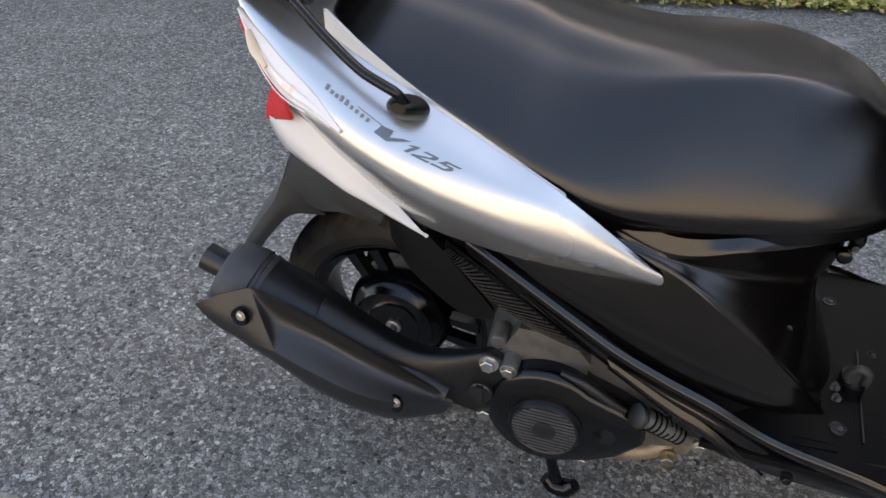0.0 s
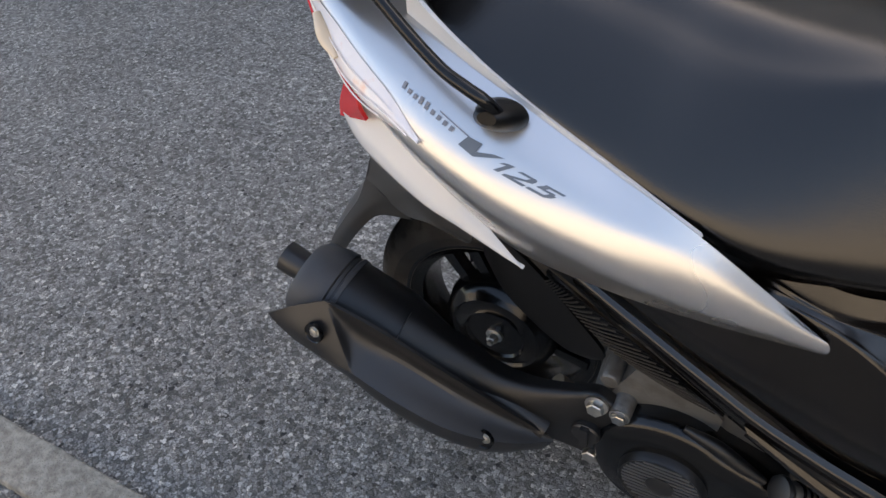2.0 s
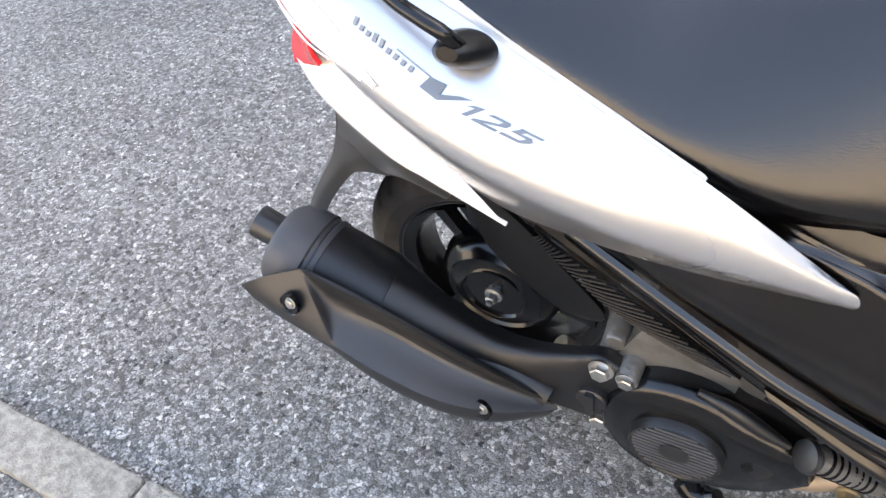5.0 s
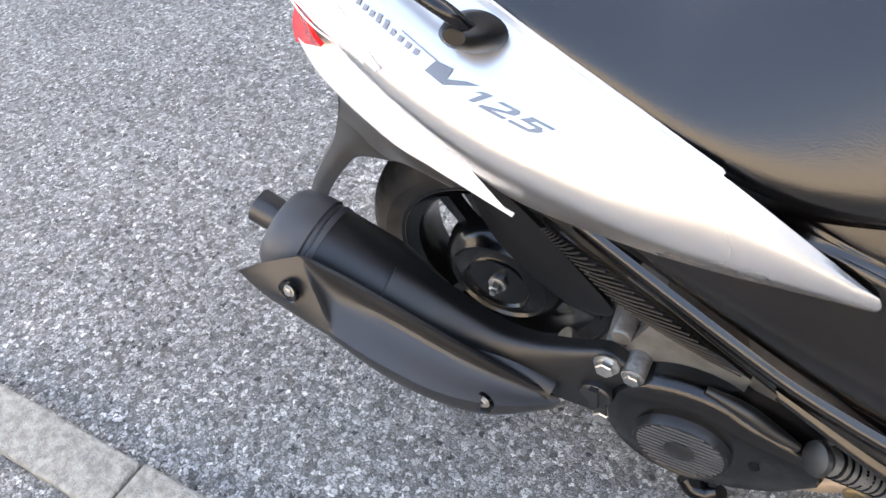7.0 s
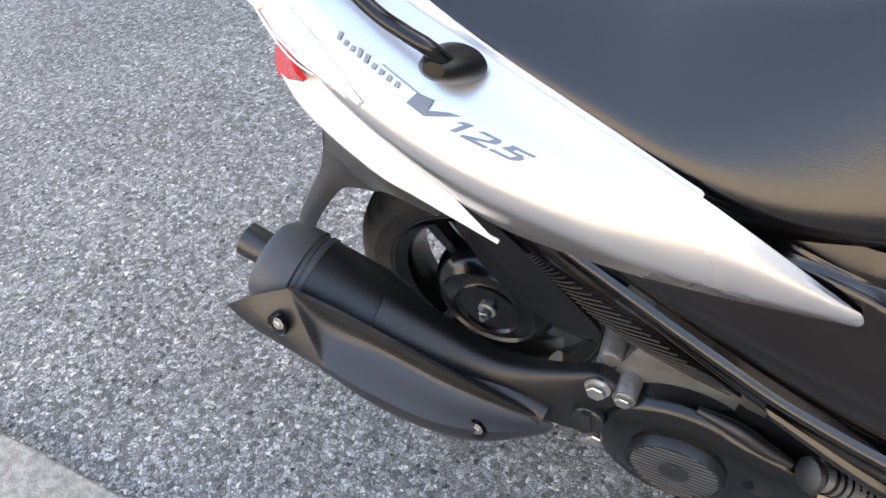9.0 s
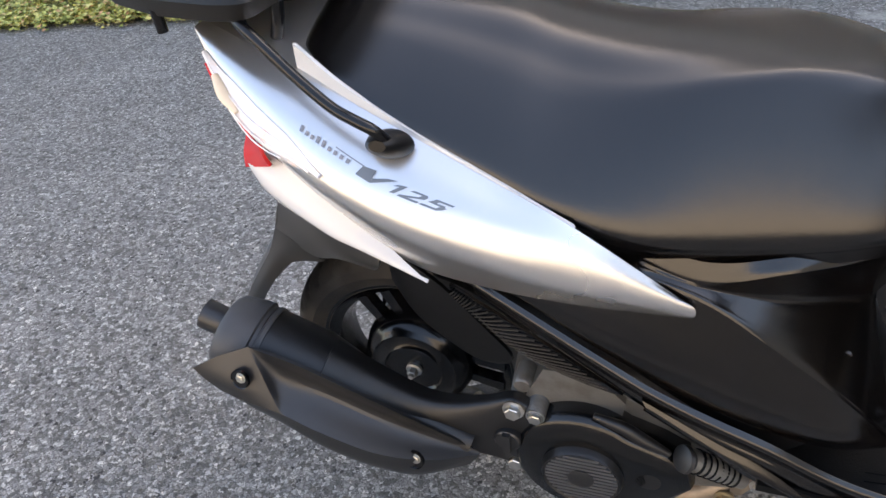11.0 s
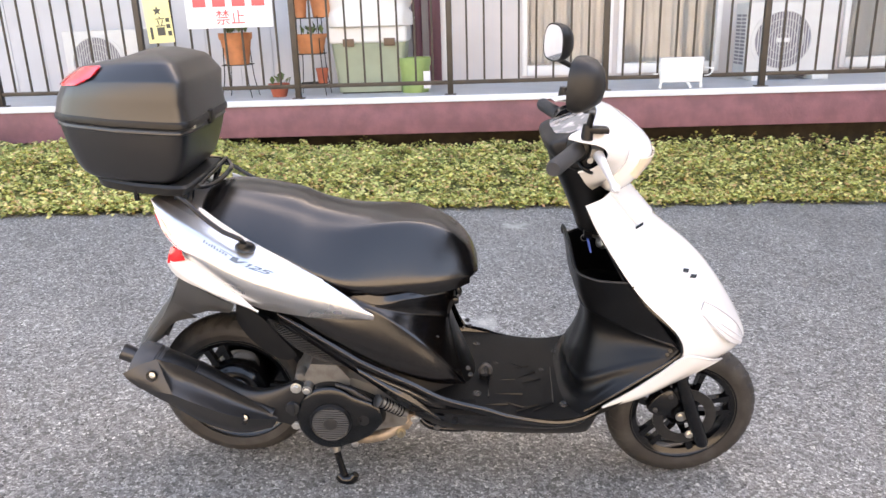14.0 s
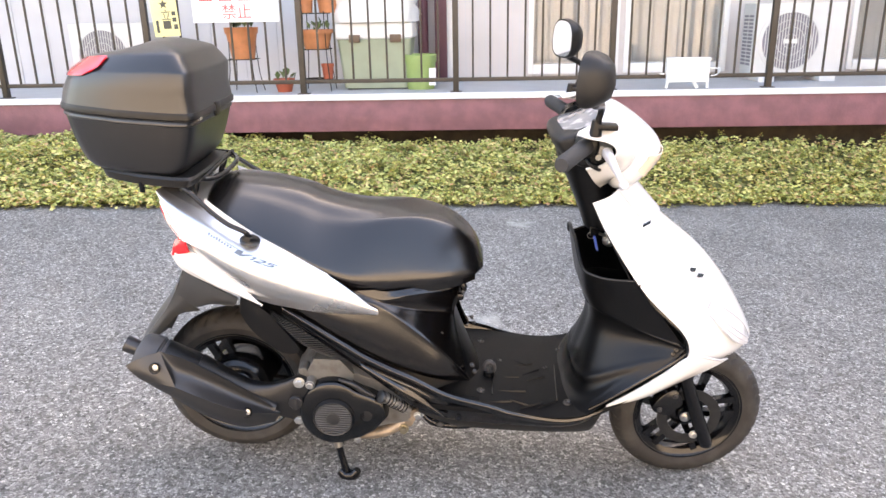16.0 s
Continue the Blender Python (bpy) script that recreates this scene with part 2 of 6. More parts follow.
MIRROR = mat("mirror_glass", (0.92, 0.93, 0.93), 0.02, metal=1.0, var=0.0)
DECAL = mat("blue_grey_decal", (0.125, 0.150, 0.180), 0.35, var=0.05)
DECAL_GREY = mat("grey_decal", (0.20, 0.21, 0.24), 0.35, var=0.05)
# real soil; also the dark colour that paints the veranda plinth's shade
SOIL_AND_SHADE = mat("soil", (0.05, 0.038, 0.026), 0.95, var=0.3, scale=10, grain=0.9, grain_scale=60)
FASCIA = mat("maroon_paint", (0.205, 0.085, 0.097), 0.6, var=0.16, scale=9, grain=0.8, grain_scale=60)
MAROON = mat("dark_maroon_paint", (0.10, 0.032, 0.045), 0.5, var=0.1)
EDGE = mat("grey_white_paint", (0.62, 0.64, 0.66), 0.5, var=0.06, scale=4)
FLOOR = mat("grey_floor_sheet", (0.48, 0.49, 0.50), 0.55, var=0.06, scale=5)
SIDING = mat("pinkish_siding", (0.60, 0.56, 0.54), 0.6, var=0.04, scale=3, grain=0.1, grain_scale=150)
PALE_WALL = mat("pale_wall", (0.55, 0.55, 0.565), 0.6, var=0.04, scale=3)
CURTAIN = mat("curtain_cloth", (0.46, 0.43, 0.39), 0.8, var=0.10, scale=2)
FENCE = mat("bronze_railing", (0.050, 0.040, 0.030), 0.45, metal=0.3, var=0.15)
FRAME_WHITE = mat("white_aluminium", (0.78, 0.77, 0.74), 0.4, var=0.03)
APPLIANCE = mat("ivory_metal", (0.63, 0.63, 0.61), 0.4, var=0.03)
GRILLE = mat("dark_grille", (0.22, 0.21, 0.24), 0.5, var=0.1)
TERRACOTTA = mat("terracotta_plastic", (0.55, 0.21, 0.09), 0.55, var=0.15, scale=12)
TERRA_DARK = mat("dark_terracotta", (0.42, 0.10, 0.05), 0.55, var=0.15, scale=12)
OLIVE = mat("olive_plastic", (0.30, 0.34, 0.24), 0.5, var=0.05)
GREEN = mat("green_plastic", (0.27, 0.38, 0.13), 0.5, var=0.08)
LID_WHITE = mat("white_plastic", (0.74, 0.74, 0.72), 0.45, var=0.03)
BROWN = mat("brown_plastic", (0.14, 0.085, 0.05), 0.5, var=0.1)
YELLOW = mat("yellow_board", (0.76, 0.69, 0.34), 0.5, var=0.06)
BOARD = mat("white_board", (0.78, 0.78, 0.78), 0.4, var=0.02)
RED_INK = mat("red_ink", (0.70, 0.10, 0.10), 0.5, var=0.05)
DARK_INK = mat("dark_ink", (0.05, 0.05, 0.04), 0.5, var=0.05)
BLUE = mat("blue_tag", (0.05, 0.11, 0.42), 0.4, var=0.1)
DIAL = mat("dial_face", (0.20, 0.20, 0.20), 0.2, var=0.3, scale=40, second=(0.55, 0.5, 0.5), amount=0.5, coat=0.6)
TAN_WALL = mat("tan_render", (0.45, 0.42, 0.38), 0.85, var=0.12, scale=1.5, grain=0.3, grain_scale=60)
LEAF = leaf_material("hedge_leaves", [(0.0, (0.13, 0.17, 0.045)), (1.0, (0.52, 0.44, 0.20)), (0.28, (0.38, 0.41, 0.11)), (0.6, (0.54, 0.53, 0.17)), (0.82, (0.66, 0.58, 0.24)), (0.95, (0.50, 0.26, 0.13))], 0.65)
WEED = leaf_material("weed_leaves", [(0.0, (0.20, 0.22, 0.06)), (1.0, (0.42, 0.40, 0.13))])
PLANT = leaf_material("plant_leaves", [(0.0, (0.05, 0.09, 0.02)), (1.0, (0.14, 0.18, 0.06))])


# ---- shape tools ----
def finish(name, verts, faces, material, parent=None, label="", smooth=True, sharp=40):
    me = bpy.data.meshes.new(name)
    me.from_pydata([tuple(map(float, v)) for v in verts], [], [tuple(f) for f in faces])
    bm = bmesh.new()
    bm.from_mesh(me)
    bmesh.ops.remove_doubles(bm, verts=bm.verts, dist=1e-5)
    bmesh.ops.recalc_face_normals(bm, faces=bm.faces)
    bm.to_mesh(me)
    bm.free()
    me.materials.append(material)
    if smooth:
        me.polygons.foreach_set("use_smooth", [True] * len(me.polygons))
        me.set_sharp_from_angle(angle=radians(sharp))
    ob = new(name, me)
    ob.parent = parent
    return tagged(ob, label)


def part(name, bm, material, parent=None, label="", smooth=True, sharp=35):
    me = bpy.data.meshes.new(name)
    bmesh.ops.recalc_face_normals(bm, faces=bm.faces)
    bm.to_mesh(me)
    bm.free()
    me.materials.append(material)
    if smooth:
        me.polygons.foreach_set("use_smooth", [True] * len(me.polygons))
        me.set_sharp_from_angle(angle=radians(sharp))
    ob = new(name, me)
    ob.parent = parent
    return tagged(ob, label)


def curve(points, n, closed=False):
    """Catmull-Rom through the points, n samples evenly in the parameter."""
    p = np.array(points, float)
    k = len(p)
    out = []
    span = k if closed else k - 1
    for i in range(n):
        u = span * i / (n if closed else n - 1)
        j = min(int(u), span - 1)
        f = u - j
        if closed:
            a, b, c, d = p[(j - 1) % k], p[j % k], p[(j + 1) % k], p[(j + 2) % k]
        else:
            b, c = p[j], p[j + 1]
            a = p[j - 1] if j > 0 else 2 * b - c
            d = p[j + 2] if j + 2 < k else 2 * c - b
        out.append(0.5 * (2 * b + (c - a) * f + (2 * a - 5 * b + 4 * c - d) * f * f + (3 * b - a - 3 * c + d) * f ** 3))
    return np.array(out)


def sheet(rows, nu, nv):
    """A smooth grid, nv by nu, through rows of control points."""
    across = [curve(r, nu) for r in rows]
    return np.array([curve([a[i] for a in across], nv) for i in range(nu)]).transpose(1, 0, 2)


def shell(rows, nu=28, nv=14, thick=0.004):
    """Vertices and faces of a panel of some thickness through rows of control points."""
    g = sheet(rows, nu, nv)
    du, dv = np.gradient(g, axis=1), np.gradient(g, axis=0)
    nrm = np.cross(du, dv)
    nrm /= np.linalg.norm(nrm, axis=2, keepdims=True) + 1e-9
    mid = g.reshape(-1, 3).mean(0)
    if ((g - np.array([mid[0], 0, mid[2]])) * nrm).sum() < 0:
        nrm = -nrm
    back = g - nrm * thick
    v = np.concatenate([g.reshape(-1, 3), back.reshape(-1, 3)])
    o = nu * nv
    f = []
    for j in range(nv - 1):
        for i in range(nu - 1):
            a = j * nu + i
            f += [(a, a + 1, a + nu + 1, a + nu), (o + a, o + a + nu, o + a + nu + 1, o + a + 1)]
    for i in range(nu - 1):
        f += [(i, o + i, o + i + 1, i + 1), ((nv - 1) * nu + i, (nv - 1) * nu + i + 1, o + (nv - 1) * nu + i + 1, o + (nv - 1) * nu + i)]
    for j in range(nv - 1):
        a, b = j * nu, j * nu + nu - 1
        f += [(a, a + nu, o + a + nu, o + a), (b, o + b, o + b + nu, b + nu)]
    return v, f


def loft(rings, n=None, seg=None, cap=True):
    """Vertices and faces of a body through closed rings of equal length; n rings and seg points after smoothing."""
    r = np.array(rings, float)
    if seg:
        r = np.array([curve(a, seg, True) for a in r])
    if n:
        r = np.array([curve(r[:, i], n) for i in range(r.shape[1])]).transpose(1, 0, 2)
    m, s = r.shape[:2]
    f = [(j * s + i, j * s + (i + 1) % s, (j + 1) * s + (i + 1) % s, (j + 1) * s + i) for j in range(m - 1) for i in range(s)]
    if cap:
        f += [tuple(range(s))[::-1], tuple(range((m - 1) * s, m * s))]
    return r.reshape(-1, 3), f


def pipe(points, radius, seg=12, n=None, flat=1.0):
    """A tube along points; radius a number or one a point; flat squeezes it across."""
    p = np.array(points, float)
    rad = np.full(len(p), radius) if np.isscalar(radius) else np.array(radius, float)
    if n:
        q = curve(np.column_stack([p, rad]), n)
        p, rad = q[:, :3], q[:, 3]
    t = np.gradient(p, axis=0)
    t /= np.linalg.norm(t, axis=1, keepdims=True)
    ref = np.array([0, 0, 1.0]) if abs(t[0][2]) < 0.9 else np.array([0, 1.0, 0])
    rings = []
    for c, d, r in zip(p, t, rad):
        a = np.cross(d, ref)
        a /= np.linalg.norm(a)
        b = np.cross(a, d)
        rings.append([c + r * (math.cos(q) * a * flat + math.sin(q) * b) for q in np.linspace(0, 2 * math.pi, seg, endpoint=False)])
    return loft(rings)


def lathe(profile, centre, axis=(0, 1, 0), seg=48, closed=False):
    """A body of revolution: profile rows of (along the axis, radius)."""
    ax = Vector(axis).normalized()
    side = ax.orthogonal().normalized()
    up = ax.cross(side)
    rings = [[Vector(centre) + ax * h + (side * math.cos(a) + up * math.sin(a)) * r for a in np.linspace(0, 2 * math.pi, seg, endpoint=False)] for h, r in profile]
    if closed:
        rings.append(rings[0])
    return loft(rings, cap=not closed)


def prism(poly, low, high, axis="y"):
    """A flat plate: a polygon of two coordinates drawn out from low to high along the axis."""
    def at(a, b, h):
        return {"x": (h, a, b), "y": (a, h, b), "z": (a, b, h)}[axis]
    n = len(poly)
    v = [at(a, b, low) for a, b in poly] + [at(a, b, high) for a, b in poly]
    f = [tuple(range(n)), tuple(range(n, 2 * n))[::-1]] + [(i, (i + 1) % n, n + (i + 1) % n, n + i) for i in range(n)]
    return v, f


def block(x0, x1, y0, y1, z0, z1, bevel=0.0, seg=2):
    bm = bmesh.new()
    bmesh.ops.create_cube(bm, size=1)
    for v in bm.verts:
        v.co = ((x0 + x1) / 2 + v.co.x * (x1 - x0), (y0 + y1) / 2 + v.co.y * (y1 - y0), (z0 + z1) / 2 + v.co.z * (z1 - z0))
    if bevel:
        bmesh.ops.bevel(bm, geom=bm.edges[:], offset=bevel, segments=seg, affect="EDGES", profile=0.6)
    return bm


def empty(name, m=Matrix(), label="", category="", group="", kind=""):
    ob = new(name)
    ob.matrix_world = m
    ob.empty_display_size = 0.1
    return tagged(ob, label, category, group, kind)


def joined(*pieces):
    """Several (vertices, faces) as one."""
    v, f = [], []
    for a, b in pieces:
        o = len(v)
        v += [tuple(p) for p in a]
        f += [tuple(i + o for i in q) for q in b]
    return v, f


def bolt(name, at, axis, r, parent, material=None, label="", deep=0.008):
    """A flanged hexagon bolt head."""
    a = Vector(axis).normalized()
    c = Vector(at)
    v, f = joined(lathe([(0, r * 1.35), (deep * 0.25, r * 1.35), (deep * 0.3, r * 1.05)], c, a, 20), lathe([(deep * 0.25, r), (deep * 0.9, r), (deep, r * 0.85)], c, a, 6))
    return finish(name, v, f, material or STEEL, parent, label, sharp=30)

# ---- ground ----
def ground_sheet():
    """One sheet to the horizon, fine near the scooter."""
    xs = sorted({*np.round(np.linspace(-3, 5, 41), 3), -2000, -400, -60, -15, -6, 8, 18, 60, 400, 2000})
    ys = sorted({*np.round(np.linspace(-2, 4, 31), 3), -2000, -400, -60, -15, -5, 8, 18, 60, 400, 2000})
    v = [(x, y, 0.004 * noise.noise((x * 0.9, y * 0.9, 0)) if abs(x) < 6 and abs(y) < 5 else 0) for y in ys for x in xs]
    n = len(xs)
    f = [(j * n + i, j * n + i + 1, (j + 1) * n + i + 1, (j + 1) * n + i) for j in range(len(ys) - 1) for i in range(n - 1)]
    ob = finish("ground", v, f, ASPHALT)
    ob.matrix_world = LEVEL
    return tagged(ob, "worn grey asphalt with pale chippings", "ground", kind="structure")


ground_sheet()


def kerb_line():
    """Low concrete kerb stones with open joints and a chamfered outer edge."""
    root = empty("kerb", LEVEL, "weathered concrete kerb stones set in the asphalt", "kerb", kind="structure")
    me = None
    for k in range(-8, 10):
        x0 = -0.431 + 0.475 * k
        if me is None:
            bm = block(0.003, 0.472, -0.044, 0.044, -0.08, 0.022, 0.007, 3)
            bmesh.ops.subdivide_edges(bm, edges=[e for e in bm.edges if e.calc_length() > 0.3], cuts=24)
            for v in bm.verts:
                d = noise.noise_vector(v.co * 25) * 0.0022 + noise.noise_vector(v.co * 7) * 0.0022
                v.co += Vector((d.x, d.y, d.z))
            first = part("kerb_stone", bm, KERB, root)
            me = first.data
            ob = first
        else:
            ob = new("kerb_stone", me)
            ob.parent = root
        ob.matrix_basis = pose(x0, -0.487, 0.002 * math.sin(k * 2.1), 0, 0, 0.25 * math.sin(k * 1.7))


kerb_line()


def worn_slab():
    """An old concrete patch in the near lane, its edge broken."""
    pts = []
    for i in range(60):
        x = -2.6 + i * 0.05
        pts.append((x, -0.60 - 0.10 * max(0, (x + 0.72)) - 0.012 * noise.noise((x * 18, 3, 0)) - 0.010 * noise.noise((x * 5, 1, 0))))
    pts += [(0.35, -1.6), (-2.6, -1.6)]
    v, f = prism(pts, -0.02, 0.004, "z")
    ob = finish("pavement", v, f, SLAB, smooth=False)
    ob.matrix_world = LEVEL
    tagged(ob, "worn pale concrete patch beside the kerb", "pavement", kind="structure")


worn_slab()


def chippings():
    """Loose stones, thickest along the kerb."""
    rnd = random.Random(4)
    v, f = [], []
    spots = [(rnd.uniform(-2.2, 1.0), -0.436 + abs(rnd.gauss(0, 0.02)), rnd.uniform(0.002, 0.005)) for _ in range(420)]
    spots += [(rnd.uniform(-2.2, 1.0), -0.535 - abs(rnd.gauss(0, 0.03)), rnd.uniform(0.002, 0.006)) for _ in range(420)]
    spots += [(rnd.uniform(-1.8, 2.4), rnd.uniform(-0.38, 2.2), rnd.uniform(0.0016, 0.0042)) for _ in range(3200)]
    for x, y, r in spots:
        o = len(v)
        base = [(1, 0, 0), (0, 1, 0), (-1, 0, 0), (0, -1, 0), (0, 0, 1), (0, 0, -1)]
        a = rnd.uniform(0, 6.3)
        for bx, by, bz in base:
            s = r * rnd.uniform(0.7, 1.3)
            v.append((x + s * (bx * math.cos(a) - by * math.sin(a)), y + s * (bx * math.sin(a) + by * math.cos(a)), r * 0.35 + s * bz * 0.7))
        f += [(o, o + 1, o + 4), (o + 1, o + 2, o + 4), (o + 2, o + 3, o + 4), (o + 3, o, o + 4), (o + 1, o, o + 5), (o + 2, o + 1, o + 5), (o + 3, o + 2, o + 5), (o, o + 3, o + 5)]
    stone = leaf_material("loose_stone", [(0.0, (0.10, 0.10, 0.10)), (1.0, (0.66, 0.64, 0.60)), (0.5, (0.26, 0.26, 0.25)), (0.85, (0.42, 0.41, 0.39))], 0.85)
    ob = finish("loose_gravel", v, f, stone, smooth=False)
    ob.matrix_world = LEVEL
    tagged(ob, "loose grey chippings scattered on the asphalt", "gravel", kind="stuff")


chippings()

# the shrub bed runs from BED_A to BED_B along its near edge, in the ground's frame
BED_A, BED_B = Vector((-4.5, 1.78, 0)), Vector((5.6, 3.60, 0))


def bed_edge(x):
    k = (x - BED_A.x) / (BED_B.x - BED_A.x)
    return BED_A.y + (BED_B.y - BED_A.y) * k + 0.05 * noise.noise((x * 1.7, 0, 5)) + 0.03 * noise.noise((x * 6, 0, 9))


def shrub_bed():
    n, m = 120, 12
    v, f = [], []
    for i in range(n):
        x = -4.5 + 10.1 * i / (n - 1)
        y0 = bed_edge(x)
        for j in range(m):
            k = j / (m - 1)
            v.append((x, y0 + k * (4.45 - y0), -0.01 + 0.05 * min(1, k * 4)))
    for i in range(n - 1):
        for j in range(m - 1):
            a = i * m + j
            f.append((a, a + m, a + m + 1, a + 1))
    ob = finish("planting_bed", v, f, SOIL_AND_SHADE)
    ob.matrix_world = LEVEL
    tagged(ob, "dark soil of the shrub bed before the house", "soil", kind="structure")


shrub_bed()


def hedge():
    """Low ground cover: many small leaves on short sprigs, in clumps of uneven height."""
    rnd = random.Random(11)
    v, f = [], []

    def tall(x, y, depth):
        h = 0.04 + 0.12 * min(1, depth / 0.45) + 0.07 * min(1, depth / 1.1)
        h *= 0.72 + 0.55 * noise.noise((x * 3.2, y * 3.2, 1)) + 0.35 * noise.noise((x * 9, y * 9, 2))
        h = max(0.03, h + 0.015 * min(1, max(0, (y - 2.5) / 1.2)) + 0.045 * min(1, depth / 0.5) * max(-1, min(1.3, (x - 0.6) / 1.5)))
        back = min(1, max(0, (y - 3.2) / 0.7))
        return h * (1 - 0.36 * back * min(1, max(0, (1.8 - x) / 1.5))) + 0.05 * back * min(1, max(0, (x - 0.8) / 1.6))

    def leaf(c, size, yaw, tilt, roll):
        m = Matrix.Translation(c) @ Euler((tilt, roll, yaw)).to_matrix().to_4x4()
        o = len(v)
        w = size * 0.36
        for p in ((0, 0, 0), (w, size * 0.45, 0.12 * size), (0, size, -0.02 * size), (-w, size * 0.45, 0.12 * size)):
            v.append(tuple(m @ Vector(p)))
        f.extend([(o, o + 1, o + 2), (o, o + 2, o + 3)])

    while len(f) < 200000:
        x = rnd.uniform(-4.4, 5.5)
        y0 = bed_edge(x)
        depth = rnd.random() ** 1.15 * 1.65
        if rnd.random() < 0.14:      # sprigs that creep out over the asphalt
            depth = rnd.uniform(-0.07, 0.12) + 0.06 * noise.noise((x * 5, 3, 1))
        y = y0 + depth
        depth = max(0.0, depth)
        if y > 4.05:
            continue
        h = tall(x, y, depth)
        c = Vector((x, y, 0.02 + h * rnd.uniform(0.62 if depth > 0.18 else 0.1, 1.0)))
        yaw = rnd.uniform(0, 6.28)
        for k in range(rnd.randint(5, 8)):
            leaf(c + Vector((rnd.gauss(0, 0.012), rnd.gauss(0, 0.012), rnd.gauss(0, 0.012))), rnd.uniform(0.019, 0.038), yaw + k * 2.4, rnd.uniform(-0.3, 0.6), rnd.gauss(0, 0.4))
    # the leafy mass below the outer leaves, coloured dark for the shade between them
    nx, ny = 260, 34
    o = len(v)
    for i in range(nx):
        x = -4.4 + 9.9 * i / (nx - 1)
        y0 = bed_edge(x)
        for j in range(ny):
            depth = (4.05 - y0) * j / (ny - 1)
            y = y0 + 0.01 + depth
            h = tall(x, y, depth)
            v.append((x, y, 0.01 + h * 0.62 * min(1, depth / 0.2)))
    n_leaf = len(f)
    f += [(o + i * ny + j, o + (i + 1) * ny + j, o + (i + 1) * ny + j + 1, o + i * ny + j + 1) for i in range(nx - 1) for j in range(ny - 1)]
    me = bpy.data.meshes.new("ground_cover_shrubs")
    me.from_pydata(v, [], f)
    me.materials.append(LEAF)
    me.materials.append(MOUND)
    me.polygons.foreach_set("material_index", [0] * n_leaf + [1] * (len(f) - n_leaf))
    ob = new("ground_cover_shrubs", me)
    ob.matrix_world = LEVEL
    tagged(ob, "low dense ground cover shrubs with small green and yellow leaves", "shrubs", kind="stuff")


hedge()


def kerb_weed(x, y):
    """A small tuft of weed in the joint beside the kerb."""
    rnd = random.Random(5)
    v, f = [], []
    for k in range(46):
        a, lean = rnd.uniform(0, 6.28), rnd.uniform(0.1, 0.9)
        h, w = rnd.uniform(0.008, 0.020), rnd.uniform(0.0015, 0.003)
        c = Vector((x + rnd.gauss(0, 0.011), y + rnd.gauss(0, 0.005), 0.0))
        d, q = Vector((math.cos(a), math.sin(a), 0)), Vector((-math.sin(a), math.cos(a), 0))
        o = len(v)
        v += [tuple(c - q * w * 0.4), tuple(c + d * h * lean * 0.5 + q * w + Vector((0, 0, h * 0.6))), tuple(c + d * h * lean + Vector((0, 0, h))), tuple(c + d * h * lean * 0.5 - q * w + Vector((0, 0, h * 0.6)))]
        f += [(o, o + 1, o + 2), (o, o + 2, o + 3)]
    ob = finish("weed_tuft", v, f, WEED, smooth=False)
    ob.matrix_world = LEVEL
    tagged(ob, "small tuft of yellow-green weed growing beside the kerb", "weed")


kerb_weed(-0.358, -0.544)

# ---- house ----
FZ, FY, WY = 0.615, 4.0, 5.05          # veranda floor, its front edge, the wall behind


def veranda():
    slab = part("veranda_floor", block(-7, 8.5, FY - 0.045, WY + 0.2, FZ - 0.06, FZ, 0.006), FLOOR)
    tagged(slab, "grey sheet floor of the raised veranda", "floor", kind="structure")
    edge = part("trim", block(-7, 8.5, FY - 0.075, FY - 0.045, FZ - 0.044, FZ + 0.004, 0.004), EDGE)
    tagged(edge, "pale grey painted edge of the veranda floor", "trim", kind="structure")
    fas = part("fascia", block(-7, 8.5, FY - 0.055, FY - 0.047, FZ - 0.285, FZ - 0.044, 0.003), FASCIA)
    tagged(fas, "dull maroon painted beam under the veranda edge", "beam", kind="structure")
    # concrete plinth in the soil's dark colour, which stands in for its shade
    bm = block(-7, 8.5, FY + 0.35, FY + 0.45, -0.4, FZ - 0.06)
    back = part("wall_plinth", bm, SOIL_AND_SHADE)
    tagged(back, "plinth under the veranda, its shade put into a dark colour", "wall", kind="structure")
    roof = part("ceiling", block(-7, 8.5, FY - 0.3, WY + 0.2, 3.05, 3.2), PALE_WALL)
    tagged(roof, "pale underside of the veranda roof", "ceiling", kind="structure")


veranda()


def railing():
    root = empty("veranda_railing", pose(0, FY, FZ), "dark bronze metal railing with upright bars along the veranda", "railing")
    bar_me = None
    pitch = 1.19
    posts = [0.54 + pitch * k for k in range(-5, 6)]
    for x in posts:
        bm = block(x - 0.022, x + 0.022, -0.022, 0.022, 0.004, 1.12, 0.003)
        p = part("post", bm, FENCE, root)
        part("base_plate", block(x - 0.045, x + 0.045, -0.04, 0.04, 0.0005, 0.010, 0.002), FENCE, p)
    for z0, z1, name in ((0.082, 0.112, "bottom_rail"), (1.06, 1.10, "top_rail")):
        for a, b in zip(posts, posts[1:]):
            part(name, block(a + 0.022, b - 0.022, -0.012, 0.012, z0, z1, 0.003), FENCE, root)
    for a in posts[:-1]:
        for k in range(1, 9):
            x = a + pitch * k / 9
            if bar_me is None:
                ob = part("bar", block(-0.0075, 0.0075, -0.0075, 0.0075, 0.112, 1.06, 0.002, 1), FENCE, root)
                bar_me = ob.data
            else:
                ob = new("bar", bar_me)
                ob.parent = root
            ob.location = (x, 0, 0)


railing()


